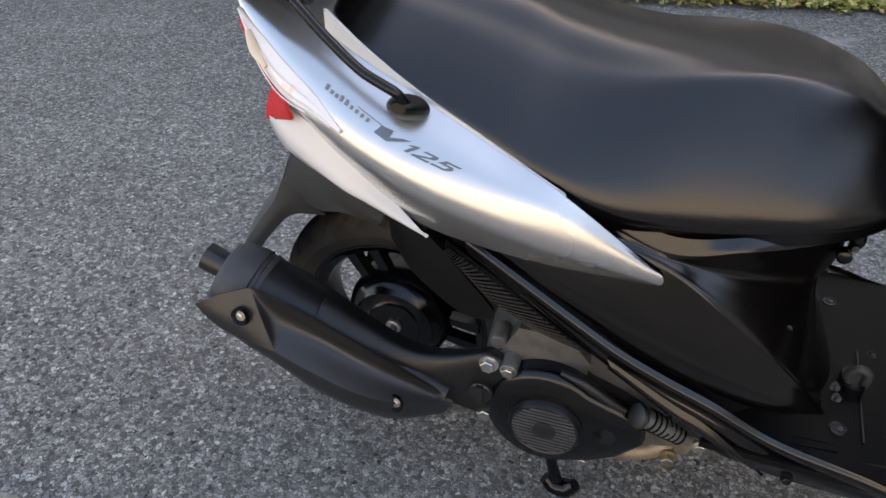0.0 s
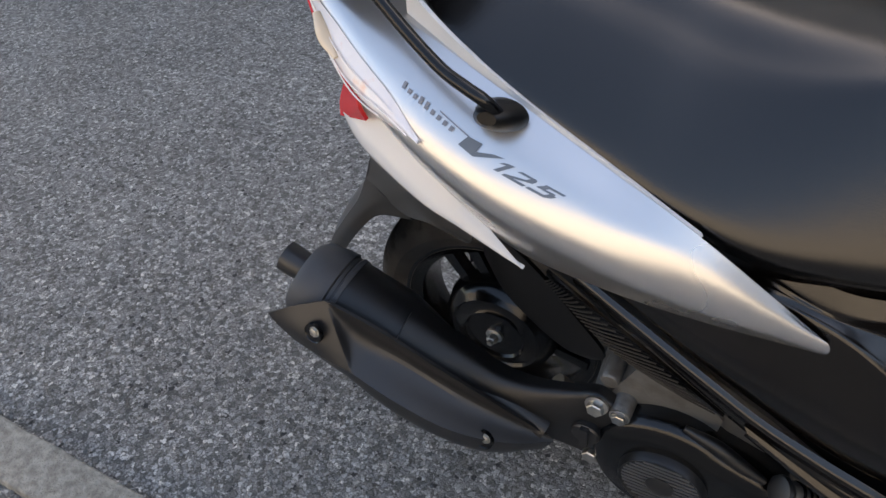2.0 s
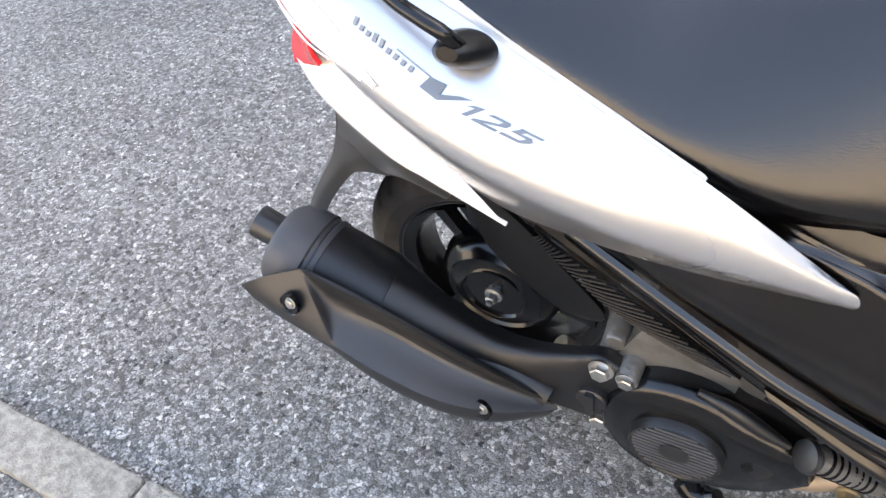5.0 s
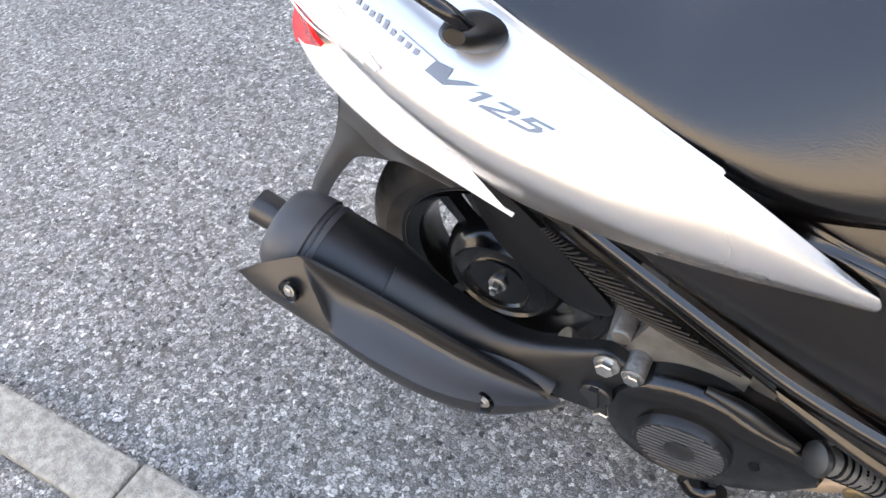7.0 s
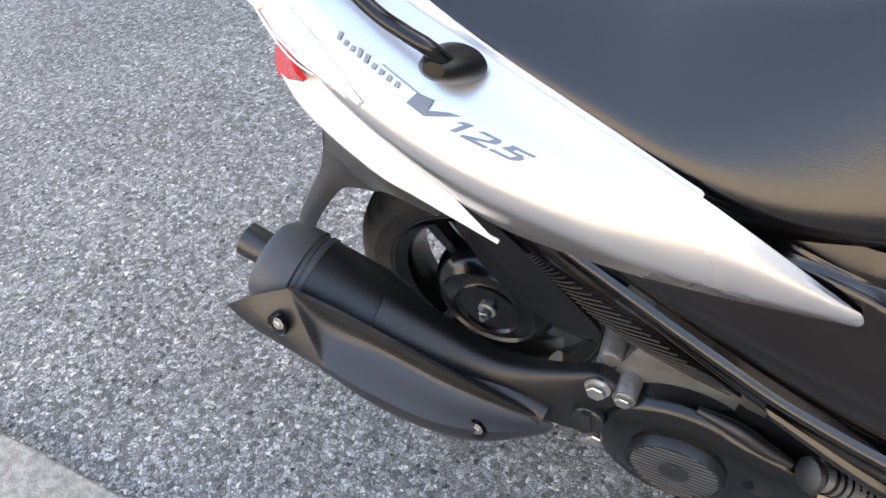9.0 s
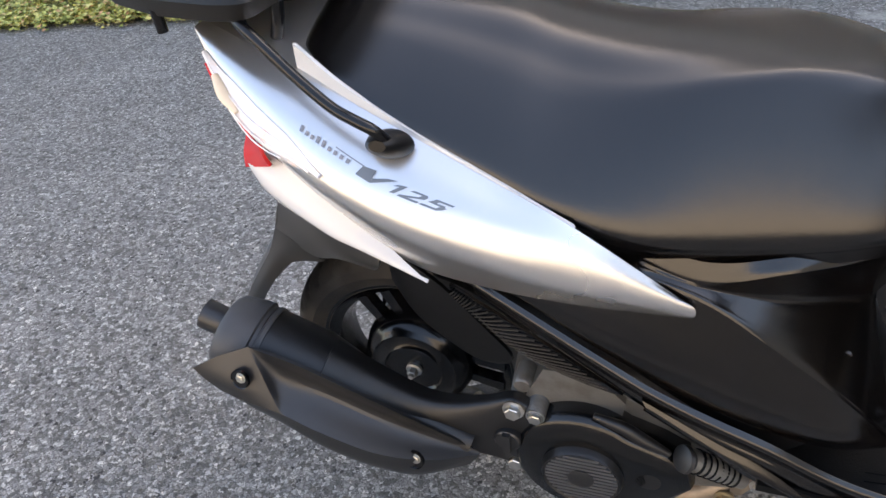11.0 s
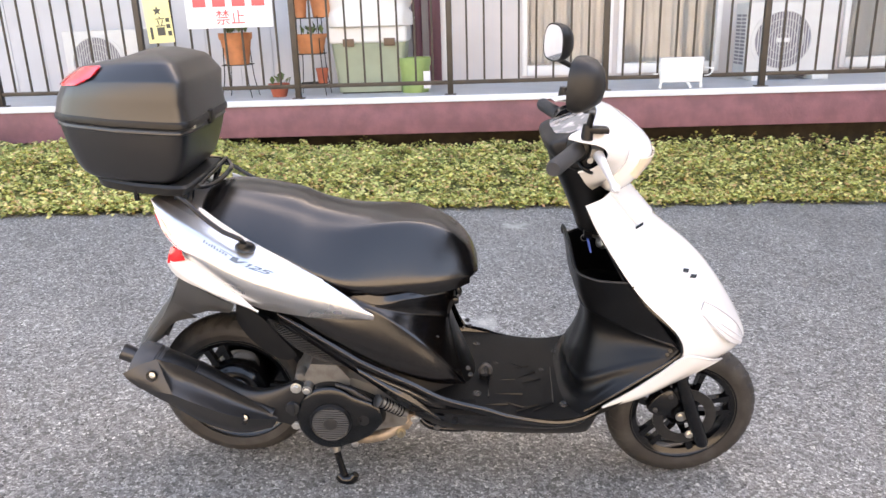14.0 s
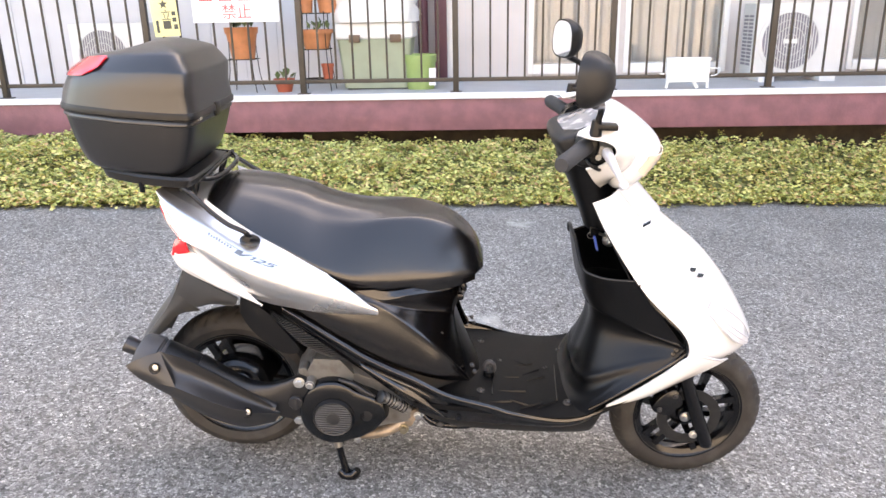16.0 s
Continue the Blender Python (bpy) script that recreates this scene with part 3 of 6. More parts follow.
def house_wall():
    """The wall with its openings: built of pieces round the window holes."""
    z0, z1, top = FZ, 2.55, 3.05
    holes = [(1.17, 1.97), (2.02, 2.92), (3.98, 5.4)]
    sill = FZ + 0.05
    pieces = [(-7, -1.75, PALE_WALL), (-1.75, 0.20, PALE_WALL), (0.46, 1.17, SIDING), (1.97, 2.02, SIDING), (2.92, 3.98, SIDING), (5.4, 8.5, SIDING)]
    for i, (a, b, m) in enumerate(pieces):
        tagged(part("wall_" + "abcdef"[i], block(a, b, WY, WY + 0.15, z0, top), m), "pale boarded house wall behind the veranda", "wall", kind="structure")
    for a, b in holes:
        tagged(part("wall_lintel", block(a, b, WY, WY + 0.15, z1, top), SIDING), "pale wall over a sliding window", "wall", kind="structure")
        tagged(part("wall_sill", block(a, b, WY, WY + 0.15, z0, sill), SIDING), "pale wall under a sliding window", "wall", kind="structure")
    tagged(part("column", block(0.34, 0.445, WY - 0.10, WY + 0.15, z0, top, 0.004), MAROON), "dark maroon painted corner post of the wall", "post", kind="structure")
    tagged(part("column", block(0.20, 0.34, WY + 0.06, WY + 0.15, z0, top), SIDING), "shaded return of the house wall", "wall", kind="structure")
    tagged(part("column", block(0.445, 0.50, WY - 0.03, WY + 0.15, z0, top, 0.003), FRAME_WHITE), "white corner trim of the wall", "trim", kind="structure")
    tagged(part("downpipe", lathe_bm([(0, 0.045), (2.4, 0.045)], (0.235, WY - 0.05, z0), (0, 0, 1), 20), MAROON), "dark maroon rainwater pipe", "pipe", kind="structure")
    for k in range(11):
        x = 0.55 + 0.06 * k
        if x < 1.15:
            tagged(part("groove", block(x - 0.002, x + 0.002, WY - 0.004, WY, z0, top), PALE_WALL), "upright batten of the siding", "trim", kind="structure")
    for k in range(20):
        x = -6.8 + 0.30 * k
        if x < -0.2:
            tagged(part("batten", block(x - 0.008, x + 0.008, WY - 0.008, WY, z0, top), PALE_WALL), "upright batten of the pale wall", "trim", kind="structure")
    for i, (a, b) in enumerate(holes):
        root = empty("window_%d" % (i + 1), pose(0, WY, 0), "white aluminium sliding window with drawn beige curtain", "window", kind="structure")
        w = 0.045
        part("window_frame", block(a, a + w, -0.03, 0.1, sill, z1, 0.003), FRAME_WHITE, root)
        part("window_frame", block(b - w, b, -0.03, 0.1, sill, z1, 0.003), FRAME_WHITE, root)
        part("window_frame", block(a + w, b - w, -0.03, 0.1, z1 - w, z1, 0.003), FRAME_WHITE, root)
        part("window_sill", block(a + w, b - w, -0.05, 0.1, sill, sill + 0.085, 0.004), FRAME_WHITE, root)
        pane = part("pane", block(a + w, b - w, 0.03, 0.036, sill + 0.085, z1 - w), PANE, root)
        pane.visible_shadow = False
        n = 90
        rows = [[(a + w + (b - a - 2 * w) * k / (n - 1), 0.085 + 0.006 * math.sin(k * 0.75 + 0.6 * math.sin(k * 0.21)), z) for k in range(n)] for z in (sill + 0.03, z1)]
        g = np.array(rows).reshape(-1, 3)
        back = g + np.array([0, 0.003, 0])
        v = np.concatenate([g, back])
        f = [(k, k + 1, n + k + 1, n + k) for k in range(n - 1)] + [(2 * n + k, 3 * n + k, 3 * n + k + 1, 2 * n + k + 1) for k in range(n - 1)]
        finish("curtain", v, f, CURTAIN, root, "beige curtain")
    tagged(part("wall_inner", block(-7, 8.5, WY + 0.9, WY + 1.0, -0.4, 3.2), CURTAIN), "dim room wall behind the curtains", "wall", kind="structure")


def lathe_bm(profile, centre, axis=(0, 0, 1), seg=32):
    v, f = lathe(profile, centre, axis, seg)
    bm = bmesh.new()
    vs = [bm.verts.new(p) for p in v]
    for q in f:
        bm.faces.new([vs[i] for i in q])
    return bm


PANE = glass_material("window_glass", (0.95, 0.96, 0.96), 0.02)
house_wall()


def closing_walls():
    """Plain house fronts behind the camera, across the lane."""
    tagged(part("backdrop", block(-16, 14, -8.3, -8.0, -1.0, 3.9), TAN_WALL), "plain tan house wall across the lane", "wall", kind="structure")
    tagged(part("backdrop", block(11.0, 11.3, -8.0, 3.0, -1.5, 5.0), TAN_WALL), "plain shaded tan wall at the end of the lane", "wall", kind="structure")
    # unseen storey added over the veranda; its height keeps sun and bright sky off
    tagged(part("wall_upper", block(-16, 16, 3.75, 9.0, 3.2, 8.5), SIDING), "plain unseen upper storey, raised to block sun and sky", "wall", kind="structure")
    for a, b in ((-16, -7), (8.5, 16)):
        tagged(part("wall_side", block(a, b, 4.2, 9.0, -1.5, 3.2), SIDING), "plain house wall beside the veranda", "wall", kind="structure")



closing_walls()


# ---- things on the veranda ----
def air_conditioner(at, width, height, deep, name="air_conditioner_unit"):
    x, y, z = at
    root = empty(name, pose(x, y, z), "ivory outdoor air conditioner unit on plastic feet on the veranda", "air conditioner", "air conditioner units")
    part("body", block(0, width, 0, deep, 0.055, height, 0.012, 3), APPLIANCE, root)
    cx, cz, r = width * 0.40, 0.055 + (height - 0.055) * 0.47, min(height * 0.37, width * 0.30)
    v, f = lathe([(0.001, r * 1.14), (-0.006, r * 1.14), (-0.010, r * 1.02), (-0.004, r * 1.0), (0.001, r * 1.0)], (cx, 0, cz), (0, 1, 0), 56)
    finish("fan_ring", v, f, APPLIANCE, root)
    v, f = lathe([(0.0, r), (-0.003, r)], (cx, 0, cz), (0, 1, 0), 56)
    finish("fan_recess", v, f, GRILLE, root, "dark fan opening")
    for k in range(-9, 10):
        u = k * r / 10
        h = math.sqrt(max(0.0, r * r - u * u))
        part("grille_bar", block(cx + u - 0.0028, cx + u + 0.0028, -0.012, -0.006, cz - h, cz + h), APPLIANCE, root)
    for k in range(1, 4):
        v, f = lathe([(-0.008, r * k / 4 + 0.002), (-0.012, r * k / 4 + 0.002), (-0.012, r * k / 4 - 0.002), (-0.008, r * k / 4 - 0.002)], (cx, 0, cz), (0, 1, 0), 40, closed=True)
        finish("grille_ring", v, f, APPLIANCE, root)
    part("badge", block(cx - 0.055, cx + 0.055, -0.016, -0.010, cz - 0.018, cz + 0.018, 0.006), LID_WHITE, root)
    for k in range(14):
        zz = 0.13 + k * (height - 0.24) / 13
        part("side_slot", block(-0.003, 0.001, 0.03, deep * 0.45, zz, zz + 0.018, 0.0), GRILLE, root)
        part("side_slot", block(-0.003, 0.001, deep * 0.55, deep - 0.03, zz, zz + 0.018, 0.0), GRILLE, root)
    for a in (0.06, width - 0.19):
        part("foot", block(a, a + 0.13, -0.04, deep + 0.04, 0, 0.055, 0.006), LID_WHITE, root)
    return root


air_conditioner((2.955, 4.50, FZ), 0.74, 0.62, 0.27)
air_conditioner((-2.78, 4.62, FZ), 0.70, 0.56, 0.27)


def pot(name, at, r_top, r_low, h, material, label, plant=0, seed=1):
    x, y, z = at
    root = empty(name, pose(x, y, z), label, "flower pot", "flower pots")
    t = 0.006
    v, f = lathe([(0, r_low * 0.9), (0.0, r_low), (h * 0.80, r_top * 0.93), (h * 0.80, r_top), (h, r_top * 1.03), (h, r_top * 0.95), (h * 0.85, r_top * 0.90), (h * 0.85, 0.002)], (0, 0, 0), (0, 0, 1), 36)
    finish("pot", v, f, material, root)
    v, f = lathe([(h * 0.86, r_top * 0.89), (h * 0.88, 0.003)], (0, 0, 0), (0, 0, 1), 24)
    finish("soil_fill", v, f, SOIL_AND_SHADE, root, "dark potting soil")
    if plant:
        rnd = random.Random(seed)
        lv, lf = [], []
        for k in range(plant):
            a, tilt, size = rnd.uniform(0, 6.28), rnd.uniform(0.1, 0.9), rnd.uniform(0.035, 0.08)
            m = Matrix.Translation((rnd.gauss(0, r_top * 0.35), rnd.gauss(0, r_top * 0.35), h * 0.9 + rnd.uniform(0, 0.05))) @ Euler((tilt, 0, a)).to_matrix().to_4x4()
            o = len(lv)
            for p in ((0, 0, 0), (0.3 * size, 0.15 * size, 0.5 * size), (0, 0.1 * size, size), (-0.3 * size, 0.15 * size, 0.5 * size)):
                lv.append(tuple(m @ Vector(p)))
            lf += [(o, o + 1, o + 2), (o, o + 2, o + 3)]
        finish("foliage", lv, lf, PLANT, root, "small green leaves", smooth=False)
    return root


def pot_stand(x, y, shelves, w, z_top):
    """A black wire plant stand."""
    root = empty("plant_stand", pose(x, y, FZ), "black wire plant stand on the veranda", "plant stand", "plant stands")
    for sx in (-w, w):
        for sy in (-w, w):
            v, f = pipe([(sx * 0.8, sy * 0.8, z_top), (sx * 0.9, sy * 0.9, z_top * 0.4), (sx * 1.15, sy * 1.15, 0.004)], 0.004, 8, 10)
            finish("leg", v, f, BLACK, root)
    for z in shelves:
        for k in range(-2, 3):
            part("shelf_wire", block(-w, w, k * w / 2 - 0.003, k * w / 2 + 0.003, z - 0.004, z + 0.002), BLACK, root)
        v, f = lathe([(z - 0.003, w * 1.16), (z + 0.004, w * 1.16), (z + 0.004, w * 1.12), (z - 0.003, w * 1.12)], (0, 0, 0), (0, 0, 1), 28, closed=True)
        finish("shelf_ring", v, f, BLACK, root)


# left stand with one large pot, right stand with three levels
pot_stand(-1.185, 4.28, [0.262], 0.105, 0.40)
pot("flower_pot", (-1.185, 4.28, FZ + 0.264), 0.130, 0.090, 0.245, TERRACOTTA, "terracotta coloured plastic pot with small green plants", 26, 3)
pot("flower_pot", (-0.86, 4.25, FZ + 0.0), 0.085, 0.055, 0.105, TERRA_DARK, "small reddish terracotta pot standing on the veranda floor", 14, 5)
pot_stand(-0.585, 4.30, [0.095, 0.33, 0.605], 0.105, 0.62)
pot("flower_pot", (-0.585, 4.30, FZ + 0.332), 0.135, 0.095, 0.150, TERRACOTTA, "wide terracotta coloured pot with a cut stem and leaves", 18, 7)
pot("flower_pot", (-0.50, 4.26, FZ + 0.097), 0.050, 0.036, 0.120, TERRA_DARK, "small dark red pot on the wire stand", 0)
pot("flower_pot", (-0.66, 4.30, FZ + 0.607), 0.072, 0.055, 0.16, TERRACOTTA, "terracotta coloured pot on the top shelf", 10, 9)
pot("flower_pot", (-0.48, 4.30, FZ + 0.607), 0.088, 0.066, 0.16, TERRACOTTA, "terracotta coloured pot on the top shelf", 10, 10)


def storage_bin():
    root = empty("storage_bin", pose(-0.12, 4.52, FZ), "large olive plastic storage box with white lid and brown clips", "storage box")
    body = [[(sx * w, sy * d, z) for sx, sy in ((-1, -1), (1, -1), (1, 1), (-1, 1))] for z, w, d in ((0.012, 0.262, 0.20), (0.40, 0.300, 0.225))]
    rings = []
    for r in body:
        ring = []
        for i, (x, y, z) in enumerate(r):
            for q in range(5):
                a = math.pi * (1 + i * 0.5) + q * math.pi / 8
                ring.append((x - math.copysign(0.03, x) + 0.03 * math.cos(a), y - math.copysign(0.03, y) + 0.03 * math.sin(a), z))
        rings.append(ring)
    v, f = loft(rings)
    finish("body", v, f, OLIVE, root)
    part("lid", block(-0.315, 0.315, -0.24, 0.24, 0.40, 0.53, 0.025, 3), LID_WHITE, root, "white lid")
    for x in (-0.20, 0.13):
        part("clip", block(x, x + 0.09, -0.252, -0.238, 0.375, 0.435, 0.005), BROWN, root, "brown clip")
    part("foot", block(-0.24, 0.24, -0.17, 0.17, 0, 0.012), DARK, root)
    bag = empty("folded_cover", pose(-0.12, 4.50, FZ + 0.53), "crumpled white plastic sheet lying on the storage box", "plastic sheet")
    rings = []
    for j in range(9):
        h, ring = 0.02 + 0.30 * j / 8, []
        for i in range(30):
            a = i / 30 * 2 * math.pi
            s = (1.0 + 0.10 * noise.noise((math.cos(a) * 2, math.sin(a) * 2, j * 0.5))) * (1.06 if j < 3 else 1.0)
            ring.append((0.33 * s * math.copysign(abs(math.cos(a)) ** 0.5, math.cos(a)), 0.25 * s * math.copysign(abs(math.sin(a)) ** 0.5, math.sin(a)), 0.0 if j == 0 else h + 0.02 * noise.noise((a, j, 3))))
        rings.append(ring)
    v, f = loft(rings)
    finish("sheet", v, f, LID_WHITE, bag, sharp=60)


storage_bin()


def green_tub():
    root = empty("planter_tub", pose(0.245, 4.35, FZ), "round green plastic planter tub with a paper label", "planter")
    v, f = lathe([(0, 0.09), (0, 0.108), (0.21, 0.122), (0.21, 0.130), (0.27, 0.134), (0.275, 0.130), (0.27, 0.124), (0.22, 0.116), (0.03, 0.10), (0.03, 0.002)], (0, 0, 0), (0, 0, 1), 40)
    finish("tub", v, f, GREEN, root)
    part("label_paper", block(0.075, 0.13, -0.118, -0.1175 + 0.012, 0.035, 0.17), BOARD, root, "white paper label")
    part("label_print", block(0.085, 0.12, -0.1195, -0.1182, 0.06, 0.09), DARK_INK, root)


green_tub()


def white_rack():
    root = empty("folding_stool", pose(2.30, 3.932, FZ), "small white plastic folding stool on the veranda", "stool")
    part("top", block(-0.165, 0.155, 0.0, 0.042, 0.055, 0.225, 0.012, 3), LID_WHITE, root)
    part("rim", block(-0.17, 0.16, -0.002, 0.044, 0.212, 0.238, 0.005), EDGE, root)
    for a, b in (((0.145, 0.06), (0.15, 0.0)), ((0.03, 0.08), (0.075, 0.0)), ((-0.15, 0.07), (-0.16, 0.0))):
        v, f = pipe([(a[0], 0.02, a[1]), (b[0], 0.02, b[1] + 0.012)], 0.012, 10)
        finish("leg", v, f, LID_WHITE, root)
    v, f = pipe([(0.17, 0.02, 0.16), (0.21, 0.01, 0.155), (0.235, 0.01, 0.15), (0.21, 0.01, 0.11), (0.17, 0.02, 0.10)], 0.005, 8, 16)
    finish("handle", v, f, LID_WHITE, root)
    v, f = pipe([(-0.18, 0.02, 0.12), (-0.215, 0.01, 0.12)], 0.006, 8)
    finish("handle", v, f, LID_WHITE, root)


white_rack()


def words(text, size, at, material, parent, name="lettering"):
    c = bpy.data.curves.new(name, "FONT")
    c.body, c.size, c.extrude, c.align_x = text, size, 0.0008, "CENTER"
    ob = bpy.data.objects.new(name, c)
    scene.collection.objects.link(ob)
    bpy.context.view_layer.update()
    me = bpy.data.meshes.new_from_object(ob.evaluated_get(bpy.context.evaluated_depsgraph_get()))
    bpy.data.objects.remove(ob)
    me.materials.append(material)
    out = new(name, me)
    out.parent = parent
    out.matrix_basis = pose(*at, 90, 0, 0)
    return out


def signs():
    y = FY - 0.016
    s = empty("notice_board", pose(-1.125, y, FZ + 0.55), "white notice board with red characters tied to the railing", "sign")
    part("board", block(-0.33, 0.33, -0.006, 0.0, 0, 0.40, 0.002), BOARD, s)
    words("禁止", 0.115, (0.01, -0.0075, 0.035), RED_INK, s)
    for k in range(4):
        part("red_bar", block(-0.27 + 0.15 * k, -0.17 + 0.15 * k, -0.0075, -0.006, 0.155, 0.25), RED_INK, s)
    p = empty("warning_sign", pose(-1.665, y, FZ + 0.455) @ pose(0, 0, 0, 0, -2.5, 0), "narrow yellow sign with dark characters tied to the railing", "sign")
    part("board", block(-0.10, 0.10, -0.006, 0.0, 0, 0.75, 0.002), YELLOW, p)
    part("star_mark", star(0, 0.235, 0.035), DARK_INK, p)
    words("立", 0.085, (0.012, -0.0075, 0.125), DARK_INK, p)
    for x, z, w, h in ((-0.02, 0.055, 0.06, 0.06), (0.055, 0.15, 0.03, 0.03), (0.055, 0.105, 0.03, 0.03), (0.06, 0.05, 0.03, 0.035), (-0.075, 0.03, 0.02, 0.09)):
        part("print_bar", block(x, x + w, -0.0075, -0.006, z, z + h), DARK_INK, p)


def star(x, z, r):
    bm = bmesh.new()
    pts = [(x + (r if k % 2 == 0 else r * 0.45) * math.sin(k * math.pi / 5), z + (r if k % 2 == 0 else r * 0.45) * math.cos(k * math.pi / 5)) for k in range(10)]
    front = [bm.verts.new((a, -0.0075, b)) for a, b in pts]
    back = [bm.verts.new((a, -0.006, b)) for a, b in pts]
    bm.faces.new(front)
    bm.faces.new(back[::-1])
    for k in range(10):
        bm.faces.new((front[k], back[k], back[(k + 1) % 10], front[(k + 1) % 10]))
    return bm


signs()

# ---- scooter ----
# its own frame: x ahead from under the rear axle, y to its left, z up; it leans a little to its right
STAND = LEVEL @ pose(0, 0, 0, 4, 0, 0.5)
scooter = empty("scooter", STAND, "white and black motor scooter standing on its centre stand", "scooter")


def both(rows):
    """Rows of control points for the right side and mirrored for the left."""
    return [(rows, -1), ([[(x, -y, z) for x, y, z in r] for r in rows], 1)]


def add(name, vf, material, parent=scooter, label="", sharp=40, smooth=True):
    return finish(name, vf[0], vf[1], material, parent, label, smooth, sharp)


def tyre(r, w, grooves, slant):
    """A tyre with a rounded tread and cut grooves."""
    prof = []
    for k in range(25):
        a = -1 + 2 * k / 24
        prof.append((a * w / 2 * (1 - 0.06 * abs(a) ** 6), r - 0.026 * abs(a) ** 2.6))
    wall = [(w * 0.50, r - 0.038), (w * 0.465, r - 0.050), (w * 0.41, r - 0.060)]
    prof = [(-a, b) for a, b in wall[::-1]] + prof + wall
    seg = 34 * 8
    rings = []
    for y, rad in prof:
        ring = []
        for i in range(seg):
            a = 2 * math.pi * i / seg
            u = abs(y) / (w / 2)
            ph = (i / seg * grooves + (slant * u) * (1 if y > 0 else -1) + (0.5 if y > 0 else 0)) % 1
            cut = 0.0035 if ph < 0.25 and 0.12 < u < 0.86 and rad > r - 0.03 else 0
            ring.append(((rad - cut) * math.cos(a), y, (rad - cut) * math.sin(a)))
        rings.append(ring)
    inner = [(wall[-1][0], wall[-1][1] - 0.004), (-wall[-1][0], wall[-1][1] - 0.004)]
    for y, rad in inner:
        rings.append([(rad * math.cos(2 * math.pi * i / seg), y, rad * math.sin(2 * math.pi * i / seg)) for i in range(seg)])
    rings.append(rings[0])
    return loft(rings, cap=False)


def wheel(name, centre, r, w, spokes, start, turn=0.0):
    root = empty(name)
    root.parent = scooter
    root.matrix_parent_inverse = Matrix()
    root.matrix_basis = pose(*centre, 0, 0, turn)
    finish("tyre", *tyre(r, w, 34, 0.9), RUBBER, root, "black rubber tyre with cut grooves", sharp=28)
    q = r - 0.058
    barrel = [(-w * 0.42, q + 0.006), (-w * 0.42, q - 0.004), (-w * 0.36, q - 0.010), (-w * 0.30, q - 0.022), (-w * 0.12, q - 0.028), (w * 0.12, q - 0.028), (w * 0.30, q - 0.022), (w * 0.36, q - 0.010), (w * 0.42, q - 0.004), (w * 0.42, q + 0.006)]
    finish("rim", *lathe(barrel + [(w * 0.2, q - 0.012), (-w * 0.2, q - 0.012)], (0, 0, 0), (0, 1, 0), 72, closed=True), RIM, root, "black painted rim")
    finish("hub", *lathe([(-w * 0.42, 0.012), (-w * 0.42, 0.026), (-w * 0.30, 0.030), (-w * 0.26, 0.046), (-w * 0.1, 0.052), (w * 0.1, 0.052), (w * 0.3, 0.046), (w * 0.42, 0.03)], (0, 0, 0), (0, 1, 0), 40), RIM, root)
    for k in range(spokes):
        a = radians(start + 360 * k / spokes)
        for off in (-0.017, 0.017):
            c, s = math.cos(a), math.sin(a)
            pts = []
            for rad, half, yy in ((0.040, 0.010, -w * 0.18), (0.075, 0.0075, -w * 0.24), (q - 0.020, 0.009, -w * 0.28)):
                o = off * (0.9 + 0.5 * rad / q)
                ring = [(rad, o - half, yy - 0.006), (rad, o + half, yy - 0.006), (rad, o + half, yy + 0.014), (rad, o - half, yy + 0.014)]
                pts.append([(u * c - t * s, y, u * s + t * c) for u, t, y in ring])
            finish("spoke", *loft(pts, 6), RIM, root)
        web = [[(u * c - t * s, y, u * s + t * c) for u, t, y in ((rad, -0.020, -w * 0.25), (rad, 0.020, -w * 0.25), (rad, 0.020, -w * 0.25 + 0.010), (rad, -0.020, -w * 0.25 + 0.010))] for rad in (0.070, 0.082)]
        finish("spoke_web", *loft(web), RIM, root)
    return root


RW, FW = (0.0, 0.0, 0.236), (1.238, 0.0, 0.205)
rear = wheel("rear_wheel", RW, 0.217, 0.100, 3, 114)
front = wheel("front_wheel", FW, 0.208, 0.090, 5, 10, 2)
finish("brake_drum", *lathe([(-0.056, 0.020), (-0.056, 0.044), (-0.060, 0.047), (-0.056, 0.051), (-0.054, 0.066), (-0.058, 0.070), (-0.052, 0.076), (-0.044, 0.086), (-0.02, 0.092), (0.03, 0.088)], (0, 0, 0), (0, 1, 0), 48), RIM, rear, "black ribbed hub plate")
finish("axle_nut", *joined(lathe([(-0.056, 0.013), (-0.061, 0.013), (-0.062, 0.011)], (0, 0, 0), (0, 1, 0), 24), lathe([(-0.060, 0.0085), (-0.070, 0.0085), (-0.072, 0.007)], (0, 0, 0), (0, 1, 0), 6), lathe([(-0.071, 0.005), (-0.077, 0.0042)], (0, 0, 0), (0, 1, 0), 16)), STEEL, rear, "bright steel axle nut")


def lifted(rows):
    """The tail's rows of points, set a little up and out."""
    return [[(x, y - 0.015, z + 0.018) for x, y, z in r] for r in rows]


